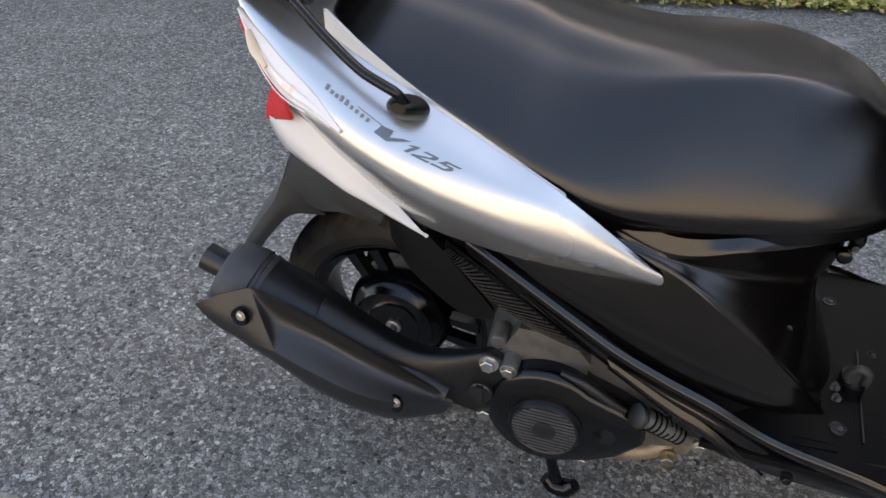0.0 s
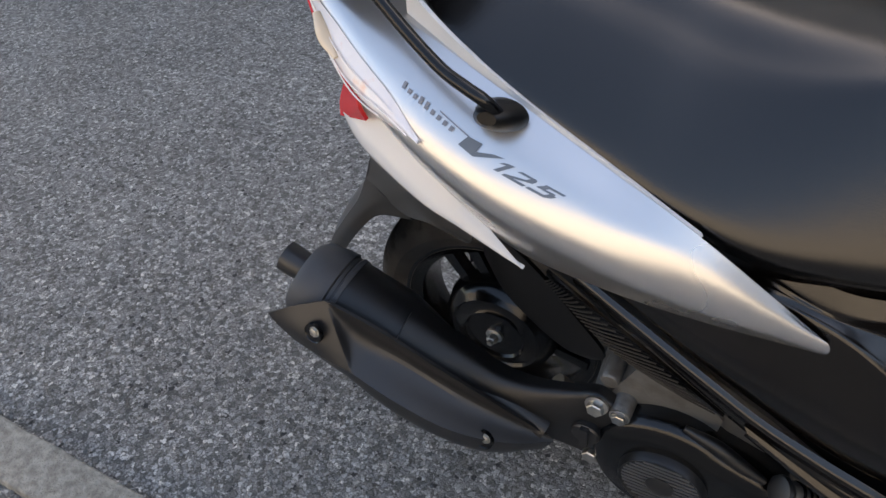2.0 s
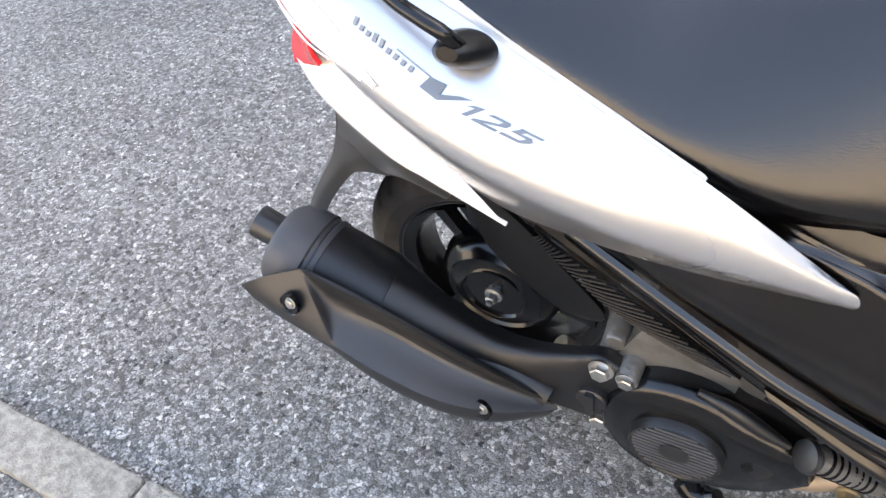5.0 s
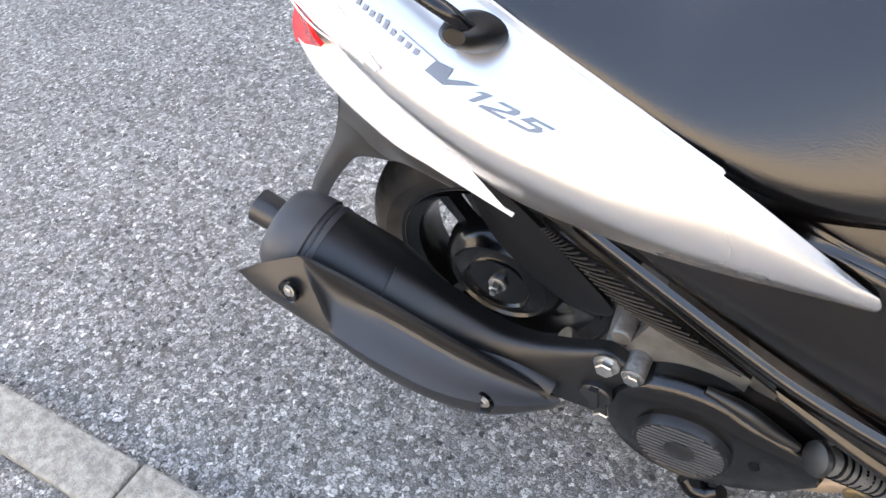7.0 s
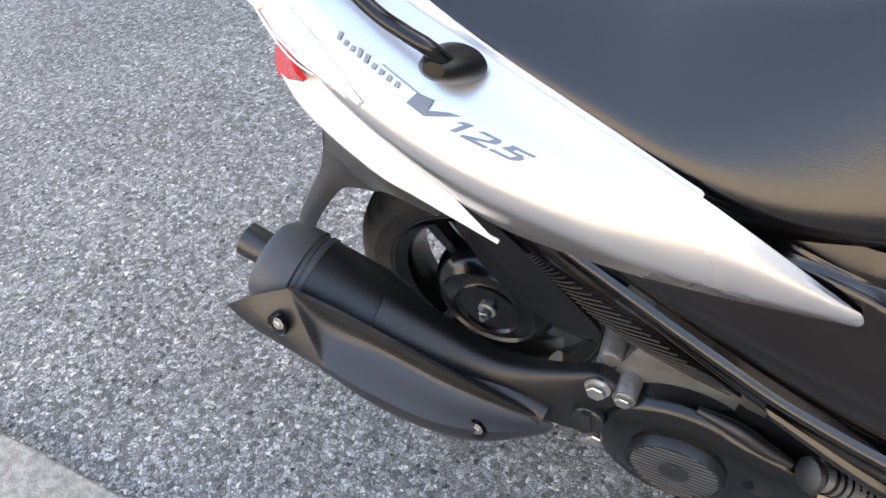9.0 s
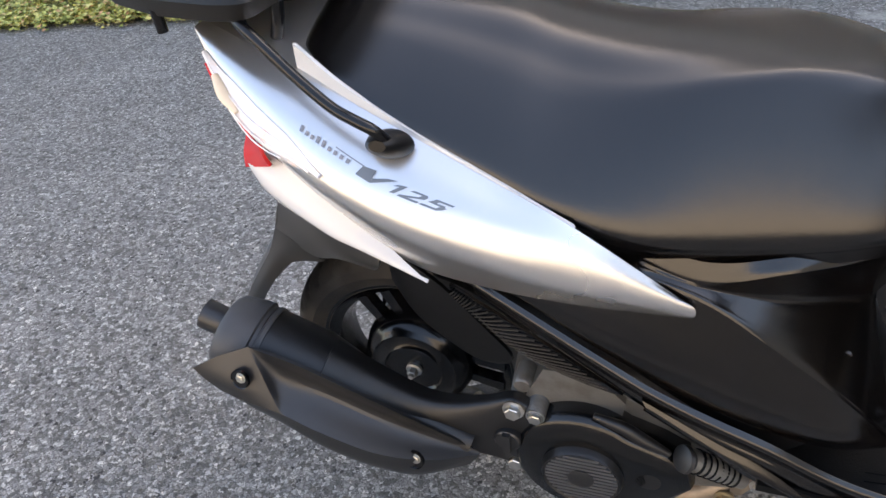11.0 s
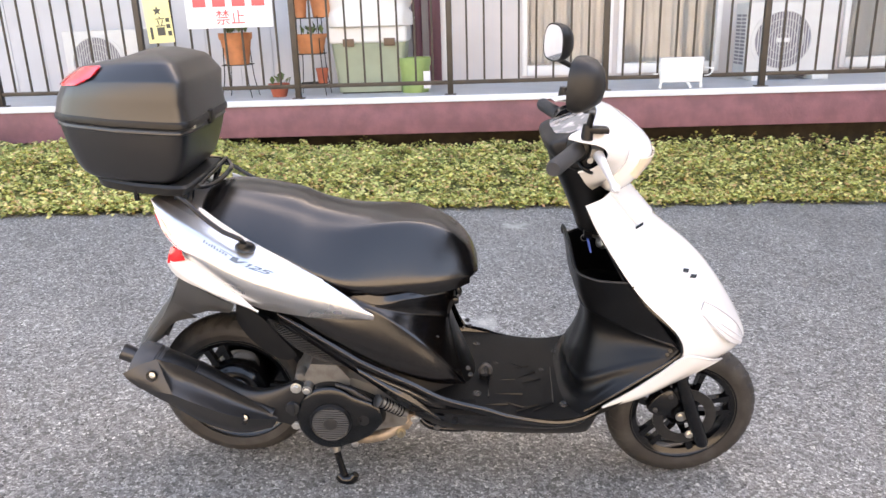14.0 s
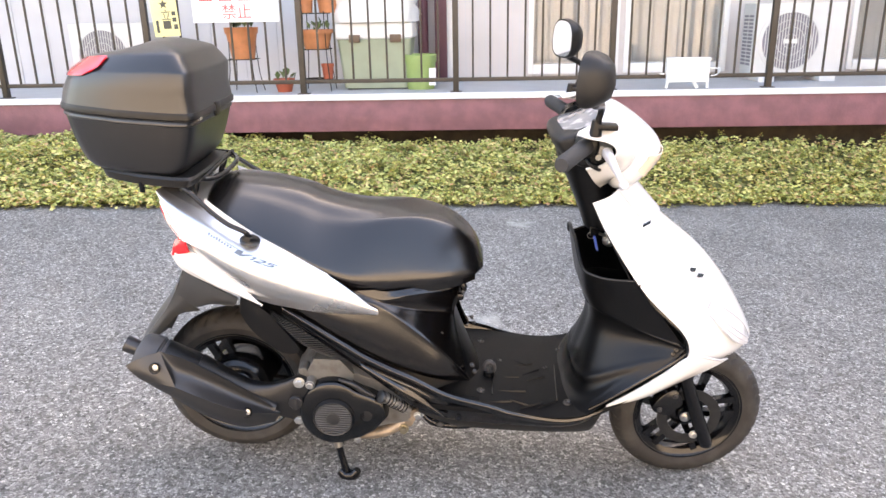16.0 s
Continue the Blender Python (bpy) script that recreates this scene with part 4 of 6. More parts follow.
# tail: silver upper panel with a crease along its side
TAIL = [list(zip(xs, ys, zs)) for xs, ys, zs in (
    ((-0.119, -0.085, -0.035, 0.03, 0.11, 0.20, 0.285, 0.392), (-0.112, -0.116, -0.130, -0.148, -0.165, -0.180, -0.191, -0.184), (0.811, 0.795, 0.775, 0.754, 0.722, 0.682, 0.641, 0.5570)),
    ((-0.123, -0.088, -0.037, 0.03, 0.11, 0.20, 0.285, 0.399), (-0.124, -0.140, -0.164, -0.188, -0.205, -0.213, -0.209, -0.186), (0.811, 0.782, 0.753, 0.725, 0.691, 0.656, 0.618, 0.5540)),
    ((-0.124, -0.092, -0.039, 0.03, 0.11, 0.20, 0.285, 0.402), (-0.128, -0.152, -0.184, -0.212, -0.227, -0.228, -0.216, -0.187), (0.807, 0.757, 0.717, 0.688, 0.654, 0.621, 0.587, 0.5470)),
    ((-0.119, -0.090, -0.038, 0.03, 0.11, 0.20, 0.285, 0.399), (-0.126, -0.147, -0.178, -0.203, -0.214, -0.214, -0.204, -0.186), (0.786, 0.732, 0.694, 0.656, 0.612, 0.586, 0.563, 0.5395)),
    ((-0.112, -0.088, -0.034, 0.03, 0.11, 0.20, 0.285, 0.389), (-0.118, -0.136, -0.168, -0.184, -0.193, -0.194, -0.190, -0.183), (0.765, 0.712, 0.676, 0.627, 0.573, 0.552, 0.541, 0.5355)))]
TAIL = lifted(TAIL)
for rows, s in both(TAIL):
    add("tail_panel", shell(rows, 60, 28, 0.004), SILVER, label="silver white painted tail side panel")
GRID = sheet(TAIL, 201, 101)


def on_tail(u, v, lift=0.0012):
    """A place on the right tail panel: u from its rear end to its tip, v from the seat side to the lower edge."""
    j, i = min(99, max(1, v * 100)), min(199, max(1, u * 200))
    j0, i0 = int(j), int(i)
    fj, fi = j - j0, i - i0
    p = GRID[j0][i0] * (1 - fj) * (1 - fi) + GRID[j0][min(200, i0 + 1)] * (1 - fj) * fi + GRID[min(100, j0 + 1)][i0] * fj * (1 - fi) + GRID[min(100, j0 + 1)][min(200, i0 + 1)] * fj * fi
    n = np.cross(GRID[j0][i0 + 1] - GRID[j0][i0 - 1], GRID[j0 + 1][i0] - GRID[j0 - 1][i0])
    n /= np.linalg.norm(n)
    if n[1] > 0:
        n = -n
    return p + n * lift


def tail_mark(name, quad, material, n=8):
    """A thin printed shape on the tail, given by four corners in the panel's own coordinates."""
    a, b, c, d = [np.array(q, float) + np.array((0.025, -0.014)) for q in quad]
    v, f = [], []
    for lift in (0.0012, 0.0004):
        for j in range(n):
            for i in range(n):
                p = (a * (1 - i / (n - 1)) + b * i / (n - 1)) * (1 - j / (n - 1)) + (d * (1 - i / (n - 1)) + c * i / (n - 1)) * j / (n - 1)
                v.append(on_tail(p[0], p[1], lift))
    for j in range(n - 1):
        for i in range(n - 1):
            k = j * n + i
            f.append((k, k + 1, k + n + 1, k + n))
    return add(name, (v, f), material)


for quad in (((0.483, 0.338), (0.496, 0.276), (0.520, 0.262), (0.510, 0.342)), ((0.510, 0.342), (0.514, 0.312), (0.540, 0.272), (0.557, 0.258))):
    tail_mark("decal", quad, DECAL)
STROKES = (((0.3, 0), (1, 0), (1, 1), (0.3, 1)), ((-0.5, 0.72), (0.3, 0.78), (0.3, 1), (-0.2, 0.95))), \
          (((0, 0), (1, 0), (1, 0.2), (0, 0.2)), ((0, 0.2), (0.4, 0.2), (1, 0.56), (0.68, 0.60)), ((0.68, 0.56), (1, 0.56), (0.98, 0.84), (0.70, 0.84)), ((0.1, 0.8), (0.98, 0.84), (0.85, 1), (0.2, 1))), \
          (((0.15, 0.82), (1, 0.82), (1, 1), (0.15, 1)), ((0.08, 0.5), (0.36, 0.5), (0.42, 0.82), (0.15, 0.82)), ((0.36, 0.48), (0.9, 0.46), (0.8, 0.66), (0.38, 0.64)), ((0.66, 0.18), (0.96, 0.2), (0.98, 0.5), (0.70, 0.5)), ((0, 0), (0.8, 0), (0.94, 0.2), (0, 0.2)))
for (u0, u1), strokes in zip(((0.540, 0.552), (0.557, 0.589), (0.593, 0.626)), STROKES):
    for quad in strokes:
        tail_mark("decal", [(u0 + (u1 - u0) * a + 0.022 * b, 0.338 - 0.30 * (u0 - 0.540) - 0.068 * b - 0.008 * a) for a, b in quad], DECAL, 5)
for k in range(9):
    u, w = 0.362 + 0.0125 * k, 0.285 + 0.001 * k
    tail_mark("decal", ((u, w + 0.020), (u + 0.0065, w + 0.018), (u + 0.0100, w - (0.022 if k in (0, 3, 4) else 0.008)), (u + 0.0035, w - (0.020 if k in (0, 3, 4) else 0.008))), DECAL_GREY, 3)
tail_mark("decal", ((0.442, 0.262), (0.498, 0.272), (0.498, 0.279), (0.442, 0.269)), DECAL_GREY, 5)

# white lower tail panel and lamps
LOWER = [[(-0.066, -0.158, 0.690), (-0.034, -0.172, 0.677), (0.030, -0.188, 0.645), (0.072, -0.195, 0.612), (0.129, -0.208, 0.5645)],
         [(-0.086, -0.164, 0.676), (-0.050, -0.184, 0.650), (0.018, -0.203, 0.616), (0.064, -0.208, 0.598), (0.130, -0.209, 0.5632)],
         [(-0.100, -0.148, 0.660), (-0.068, -0.166, 0.628), (0.012, -0.193, 0.603), (0.058, -0.201, 0.588), (0.129, -0.208, 0.5625)]]
for rows, s in both(lifted(LOWER)):
    add("lower_tail_panel", shell(rows, 30, 10, 0.004), WHITE, label="glossy white lower tail panel")
LENS_U = (0.06, 0.13, 0.19, 0.25, 0.31, 0.37, 0.44)
LENS_TOP, LENS_LOW = (0.44, 0.375, 0.345, 0.34, 0.345, 0.365, 0.445), (0.50, 0.60, 0.70, 0.70, 0.60, 0.52, 0.465)
LENS = [[tuple(on_tail(u, a + (b - a) * k, rise)) for u, a, b in zip(LENS_U, LENS_TOP, LENS_LOW)] for k, rise in ((0.0, 0.0015), (0.33, 0.0050), (0.66, 0.0055), (1.0, 0.0015))]
for rows, s in both(LENS):
    add("indicator_lens", shell(rows, 24, 8, 0.003), CLEAR, label="clear faceted indicator lens")
    inner = [[(x + 0.012, y + (0.012 if y < 0 else -0.012), z - 0.001) for x, y, z in r] for r in rows]
    add("lamp_reflector", shell(inner, 24, 8, 0.002), AMBER)
    g = sheet(rows, 25, 9)
    out = np.array([-0.0015, 0.0018 * s, 0.0])
    add("lens_edge", pipe(g[7][1:13] + out, 0.0017, 8), RED, label="red tinted lower edge of the lens")
    for k, (a, b) in ((2, (2, 22)), (4, (8, 24)), (6, (5, 20))):
        add("lens_rib", pipe(g[k][a:b] + out, 0.0008, 6), CLEAR)
    add("lamp_bulb", pipe([g[2][4] + out, g[3][7] + out, g[3][10] + out], [0.003, 0.0055, 0.002], 10, 12, 1.3), AMBER, label="amber bulb behind the lens")
REDL = [[(-0.080, -0.156, 0.702), (-0.048, -0.184, 0.706)], [(-0.086, -0.163, 0.682), (-0.044, -0.188, 0.694)], [(-0.090, -0.163, 0.662), (-0.040, -0.186, 0.681)]]
for rows, s in both(lifted(REDL)):
    add("tail_lamp_lens", shell(rows, 8, 6, 0.004), RED, label="red tail lamp lens")
rows = [[(-0.110, y, 0.815) for y in (-0.100, -0.05, 0, 0.05, 0.100)], [(-0.112, y, 0.755) for y in (-0.102, -0.05, 0, 0.05, 0.102)], [(-0.090, y, 0.690) for y in (-0.125, -0.06, 0, 0.06, 0.125)]]
add("tail_lamp_lens", shell(rows, 20, 10, 0.004), RED, label="red tail lamp across the rear")
rows = [[(x, y * w, z + up * (1 - y * y)) for y in (-1, -0.6, 0, 0.6, 1)] for x, w, z, up in ((-0.119, 0.127, 0.829, 0.003), (-0.085, 0.131, 0.813, 0.010), (-0.035, 0.145, 0.793, 0.014), (0.03, 0.163, 0.772, 0.018), (0.06, 0.170, 0.760, 0.018))]
add("tail_top_cover", shell(rows, 24, 14, 0.004), SILVER, label="silver grey cover behind the seat")

# white trim beside the seat, in two strips
TRIM = [[(-0.012, -0.130, 0.766), (0.045, -0.150, 0.746), (0.11, -0.164, 0.719), (0.19, -0.177, 0.683), (0.284, -0.190, 0.640)],
        [(-0.014, -0.124, 0.792), (0.040, -0.146, 0.763), (0.11, -0.162, 0.7265), (0.19, -0.1755, 0.6885), (0.282, -0.1895, 0.6425)]]
for rows, s in both(lifted(TRIM)):
    add("seat_trim", shell(rows, 30, 4, 0.005), WHITE, label="white trim strip beside the seat")

# seat
SEC = ((-0.042, 0.050, 0.792, 0.776, 0.03, 0.788), (-0.015, 0.112, 0.822, 0.792, 0.06, 0.813), (0.04, 0.156, 0.833, 0.768, 0.085, 0.816), (0.12, 0.176, 0.827, 0.724, 0.095, 0.802),
       (0.20, 0.188, 0.813, 0.684, 0.097, 0.781), (0.26, 0.192, 0.791, 0.653, 0.097, 0.759), (0.33, 0.187, 0.777, 0.622, 0.095, 0.752), (0.41, 0.172, 0.771, 0.611, 0.085, 0.761),
       (0.48, 0.160, 0.766, 0.613, 0.072, 0.764), (0.54, 0.148, 0.757, 0.618, 0.062, 0.751), (0.592, 0.126, 0.730, 0.622, 0.052, 0.726), (0.631, 0.097, 0.687, 0.628, 0.04, 0.684), (0.651, 0.06, 0.643, 0.631, 0.03, 0.641))
rings = []
for x, w, top, low, fy, fz in SEC:
    h, d = fz - low, w - fy
    half = [(0.0, top), (0.5 * fy, top - 0.18 * (top - fz)), (0.85 * fy, fz + 0.22 * (top - fz)), (fy + 0.04 * d, fz - 0.03 * h), (fy + 0.22 * d, fz - 0.14 * h), (fy + 0.54 * d, fz - 0.38 * h), (fy + 0.86 * d, fz - 0.66 * h), (w, low + 0.17 * h), (0.995 * w, low + 0.05 * h), (0.93 * w, low), (0.45 * w, low - 0.002)]
    ring = [(x, -y, z) for y, z in half] + [(x, 0, low - 0.002)] + [(x, y, z) for y, z in half[:0:-1]]
    rings.append(ring)
add("seat", loft(rings, 90, 88), SEAT, label="long black vinyl seat with a stepped top", sharp=60)
rings = []
for x, w, top, low, fy, fz in SEC[2:-1]:
    k = 0.985 * w
    rings.append([(x, -k, low + 0.002), (x, -k * 0.97, low - 0.016), (x, 0, low - 0.018), (x, k * 0.97, low - 0.016), (x, k, low + 0.002), (x, 0, low + 0.004)])
add("seat_base", loft(rings, 40), GLOSS_BLACK, label="black seat pan rim")

# dark side cover under the seat
SX = (0.10, 0.20, 0.30, 0.40, 0.48, 0.56)
SIDE_TOP = (
    (0.592, (-0.165, -0.168, -0.168, -0.1715, -0.157, -0.1145, -0.082), (0.612, 0.632, 0.640, 0.607, 0.611, 0.605, 0.603)),
    (0.593, (-0.170, -0.174, -0.175, -0.179, -0.167, -0.1220, -0.092), (0.606, 0.622, 0.626, 0.590, 0.600, 0.594, 0.592)),
    (0.591, (-0.171, -0.175, -0.176, -0.180, -0.166, -0.1210, -0.090), (0.604, 0.618, 0.621, 0.586, 0.594, 0.586, 0.584)),
    (0.584, (-0.174, -0.178, -0.178, -0.181, -0.156, -0.1030, -0.076), (0.600, 0.610, 0.612, 0.583, 0.560, 0.532, 0.522)),
    (0.586, (-0.175, -0.179, -0.179, -0.182, -0.163, -0.1160, -0.086), (0.598, 0.607, 0.609, 0.5815, 0.550, 0.512, 0.490)))
SIDE_BLADE = (
    (0.609, (-0.177, -0.182, -0.182, -0.187, -0.184, -0.1600, -0.122), (0.594, 0.601, 0.602, 0.579, 0.534, 0.476, 0.412)),
    (0.626, (-0.179, -0.184, -0.185, -0.191, -0.1955, -0.1880, -0.150), (0.592, 0.598, 0.598, 0.577, 0.5245, 0.4545, 0.360)),
    (0.627, (-0.181, -0.187, -0.190, -0.195, -0.1975, -0.1890, -0.1505), (0.590, 0.593, 0.585, 0.563, 0.5150, 0.4480, 0.3585)),
    (0.628, (-0.185, -0.193, -0.203, -0.2085, -0.2090, -0.1990, -0.1530), (0.584, 0.578, 0.540, 0.498, 0.4580, 0.4120, 0.3550)),
    (0.628, (-0.187, -0.195, -0.200, -0.2025, -0.2010, -0.1890, -0.149), (0.580, 0.562, 0.500, 0.445, 0.4090, 0.3790, 0.3510)),
    (0.624, (-0.180, -0.188, -0.192, -0.194, -0.1900, -0.1760, -0.140), (0.576, 0.554, 0.488, 0.431, 0.3960, 0.3680, 0.3490)))
SIDE = [list(zip(SX + (xf,), ys, zs)) for xf, ys, zs in SIDE_TOP + SIDE_BLADE]
for rows, s in both(SIDE):
    cover = add("side_cover", shell(rows, 64, 44, 0.004), GLOSS_BLACK, label="brownish black glossy side cover under the seat", sharp=30)
    g = sheet(rows, 61, 101)
    out = np.array([0.0008, -0.0016 * s, 0.0008])
    finish("access_panel", *shell([[tuple(g[v, u] + out * k) for u in (46, 49, 52, 55)] for v, k in ((46, 0.6), (49, 1.0), (53, 1.0), (57, 0.8))], 12, 12, 0.002), GLOSS_BLACK, cover)
    bolt("screw", g[48, 49] + out, (0.3, s * -0.8, 0.55), 0.003, cover, CAP, deep=0.003)
    for x, z in ((0.634, 0.386), (0.641, 0.367)):
        bolt("screw", (x, s * -0.128, z), (0.5, s * -0.8, 0.3), 0.0045, cover, CAP)
# under-seat box and the front of the seat post
rings = [[(xb, -0.15, z0), (x1 - 0.05, -0.092, z0), (x1 - 0.018, -0.076, z0), (x1, -0.03, z0), (x1, 0.03, z0), (x1 - 0.018, 0.076, z0), (x1 - 0.05, 0.092, z0), (xb, 0.15, z0)] for z0, x1, xb in ((0.60, 0.600, 0.08), (0.546, 0.598, 0.10), (0.49, 0.585, 0.20), (0.446, 0.598, 0.27), (0.42, 0.609, 0.31), (0.343, 0.643, 0.43), (0.30, 0.662, 0.50))]
add("seat_post_cover", loft(rings, 24, 40), BLACK, label="black cover at the front of the seat post")
latch = add("seat_hinge", pipe([(0.596, -0.092, 0.606), (0.604, -0.093, 0.590), (0.602, -0.092, 0.574)], [0.007, 0.009, 0.006], 12, 12), RIM, label="black seat hinge under the seat's front")
finish("hinge_pin", *lathe([(0.0, 0.009), (-0.012, 0.0085), (-0.014, 0.005)], (0.597, -0.085, 0.562), (0, 1, 0), 18), RIM, latch)
bolt("screw", (0.603, -0.101, 0.580), (0.2, -1, 0.1), 0.003, latch, CAP, deep=0.003)
# cast hook on the floor ahead of the post
hook = add("luggage_hook_base", loft([[(0.668, -0.050, z), (0.672, -0.064, z), (0.690, -0.066, z), (0.700, -0.048, z), (0.692, -0.024, z), (0.672, -0.024, z)] for z in (0.306, 0.318, 0.324)], 6, 24), BLACK, label="black hook base on the floor")
finish("hook_lug", *pipe([(0.676, -0.050, 0.322), (0.672, -0.052, 0.338), (0.682, -0.053, 0.352), (0.695, -0.052, 0.342), (0.696, -0.050, 0.322)], [0.007, 0.0065, 0.006, 0.0065, 0.007], 12, 24), CAP, hook)

# lower skirt from the tail to the footboard
KX = (0.168, 0.262, 0.320, 0.369, 0.430, 0.492, 0.576, 0.683, 0.743, 0.85, 0.92, 0.982)
SKIRT = [list(zip(KX, ys, zs)) for ys, zs in (
    ((-0.190, -0.199, -0.204, -0.206, -0.206, -0.206, -0.205, -0.206, -0.207, -0.208, -0.208, -0.205), (0.567, 0.512, 0.478, 0.448, 0.418, 0.391, 0.347, 0.320, 0.302, 0.287, 0.299, 0.336)),
    ((-0.195, -0.205, -0.210, -0.212, -0.213, -0.213, -0.211, -0.211, -0.211, -0.211, -0.211, -0.207), (0.560, 0.505, 0.470, 0.440, 0.410, 0.382, 0.339, 0.311, 0.294, 0.279, 0.292, 0.331)),
    ((-0.190, -0.198, -0.202, -0.203, -0.204, -0.204, -0.203, -0.204, -0.204, -0.205, -0.206, -0.204), (0.550, 0.490, 0.452, 0.420, 0.390, 0.362, 0.318, 0.290, 0.278, 0.270, 0.285, 0.328)),
    ((-0.189, -0.196, -0.200, -0.202, -0.205, -0.206, -0.203, -0.202, -0.202, -0.203, -0.204, -0.203), (0.545, 0.482, 0.443, 0.410, 0.378, 0.348, 0.300, 0.276, 0.268, 0.264, 0.280, 0.326)),
    ((-0.184, -0.188, -0.190, -0.190, -0.190, -0.190, -0.190, -0.193, -0.194, -0.195, -0.197, -0.200), (0.536, 0.466, 0.424, 0.388, 0.340, 0.294, 0.262, 0.256, 0.255, 0.254, 0.272, 0.322)))]
for rows, s in both(SKIRT):
    add("side_skirt", shell(rows, 90, 26, 0.004), GLOSS_BLACK, label="long black side skirt")
for rows, s in both([[(0.356, -0.2035, 0.424), (0.441, -0.2060, 0.374), (0.497, -0.2065, 0.343), (0.575, -0.2060, 0.276)], [(0.362, -0.2070, 0.414), (0.446, -0.2120, 0.361), (0.502, -0.2125, 0.326), (0.5755, -0.2065, 0.275)], [(0.358, -0.2010, 0.404), (0.440, -0.2030, 0.350), (0.494, -0.2030, 0.316), (0.573, -0.2020, 0.272)]]):
    fin = add("skirt_fin", shell(rows, 40, 10, 0.003), GLOSS_BLACK, label="pointed raised facet along the skirt", sharp=25)
    bolt("screw", (0.6057, s * -0.1975, 0.2709), (0, -s, 0.1), 0.006, scooter, RIM)
rings = [[(x, -w, z1), (x, -w * 0.96, (z0 + z1) / 2), (x, -w * 0.80, z0), (x, w * 0.80, z0), (x, w * 0.96, (z0 + z1) / 2), (x, w, z1)] for x, w, z0, z1 in ((0.50, 0.16, 0.235, 0.300), (0.58, 0.18, 0.212, 0.280), (0.70, 0.186, 0.205, 0.276), (0.85, 0.188, 0.206, 0.274), (0.93, 0.188, 0.212, 0.290), (0.957, 0.186, 0.222, 0.305), (0.969, 0.182, 0.258, 0.318), (0.976, 0.17, 0.300, 0.328))]
add("belly_cover", loft(rings, 24), DARK, label="dark grey cover under the footboard")

# footboard, rising at the front
FX = (0.49, 0.65, 0.74, 0.84, 0.92, 0.985, 1.05, 1.10, 1.143)
FBZ = {0.207: (0.314, 0.308, 0.300, 0.291, 0.303, 0.340, 0.396, 0.443, 0.487), 0.15: (0.316, 0.311, 0.304, 0.296, 0.299, 0.325, 0.378, 0.430, 0.480), 0.0: (0.318, 0.313, 0.307, 0.299, 0.298, 0.318, 0.36, 0.41, 0.46)}
rows = [[(x, y, z) for x, z in zip(FX, FBZ[abs(y)])] for y in (-0.207, -0.15, 0.0, 0.15, 0.207)]
foot = add("footboard", shell(rows, 60, 24, -0.012), FOOT, label="flat black plastic footboard with screw holes")
for x, y, r in ((0.6602, -0.131, 0.0085), (0.6644, 0.125, 0.0075), (0.886, -0.146, 0.0085), (0.8945, 0.119, 0.0075), (0.717, 0.027, 0.005), (0.843, 0.014, 0.005)):
    z = 0.3125 if x < 0.7 else 0.308 if x < 0.8 else 0.3 if x < 0.86 else 0.2985
    finish("screw_collar", *lathe([(-0.003, r * 1.45), (0.0012, r * 1.32), (0.0016, r * 1.15), (-0.001, r * 1.02)], (x, y, z), (0, 0, 1), 20), SHIELD, foot)
    finish("screw_hole", *lathe([(-0.004, r * 1.05), (0.0006, r * 1.05), (0.0007, r * 0.2)], (x, y, z), (0, 0, 1), 20), RIM, foot)
    finish("screw", *lathe([(-0.001, r * 0.55), (0.0016, r * 0.5), (0.002, r * 0.3)], (x + 0.002, y, z), (0, 0, 1), 12), CAP, foot)
for x, d, z in ((0.693, -0.003, 0.3130), (0.8635, -0.005, 0.3016)):
    finish("panel_joint", *loft([[(q - 0.0012, y, z), (q + 0.0012, y, z), (q + 0.0014, y, z - 0.006), (q - 0.0014, y, z - 0.006)] for q, y in ((x + d, -0.146), (x, -0.06), (x - d, 0.025))]), RIM, foot)
for k, (x, y, a, n) in enumerate(((0.735, -0.055, 8, 0.06), (0.765, 0.030, -32, 0.06), (0.80, -0.02, 35, 0.06), (0.775, 0.012, 20, 0.07), (0.81, -0.05, 28, 0.06), (0.63, -0.172, 4, 0.055), (0.63, -0.160, 4, 0.05), (0.74, -0.120, 4, 0.08), (0.79, -0.175, 30, 0.07), (0.83, -0.165, 35, 0.06), (0.76, -0.168, -25, 0.05), (0.71, -0.172, 8, 0.06))):
    c, s = math.cos(radians(a)), math.sin(radians(a))
    z = 0.3116 - 0.05 * (x - 0.66) if x < 0.9 else 0.306
    finish("grip_rib", *loft([[(x + t * c - 0.0016 * s, y + t * s + 0.0016 * c, z - 0.005), (x + t * c, y + t * s, z), (x + t * c + 0.0016 * s, y + t * s - 0.0016 * c, z - 0.004)] for t in (-n / 2, 0, n / 2)]), BLACK, foot)

# inner leg shield with its pocket
UPPER = (((1.002, -0.207, 0.676), (0.963, -0.186, 0.668), (0.924, -0.162, 0.662), (0.889, -0.121, 0.668), (0.876, -0.06, 0.714)),
       ((1.06, -0.207, 0.602), (1.01, -0.184, 0.602), (0.96, -0.158, 0.602), (0.91, -0.116, 0.604), (0.897, -0.056, 0.606)),
       ((1.128, -0.207, 0.517), (1.04, -0.18, 0.534), (0.975, -0.152, 0.551), (0.9305, -0.112, 0.557), (0.918, -0.055, 0.558)),
       ((1.13, -0.207, 0.514), (1.043, -0.175, 0.531), (0.979, -0.146, 0.548), (0.935, -0.106, 0.554), (0.92, -0.055, 0.555)),
       ((1.133, -0.207, 0.51), (1.052, -0.166, 0.524), (0.992, -0.135, 0.539), (0.946, -0.095, 0.545), (0.928, -0.055, 0.546)))
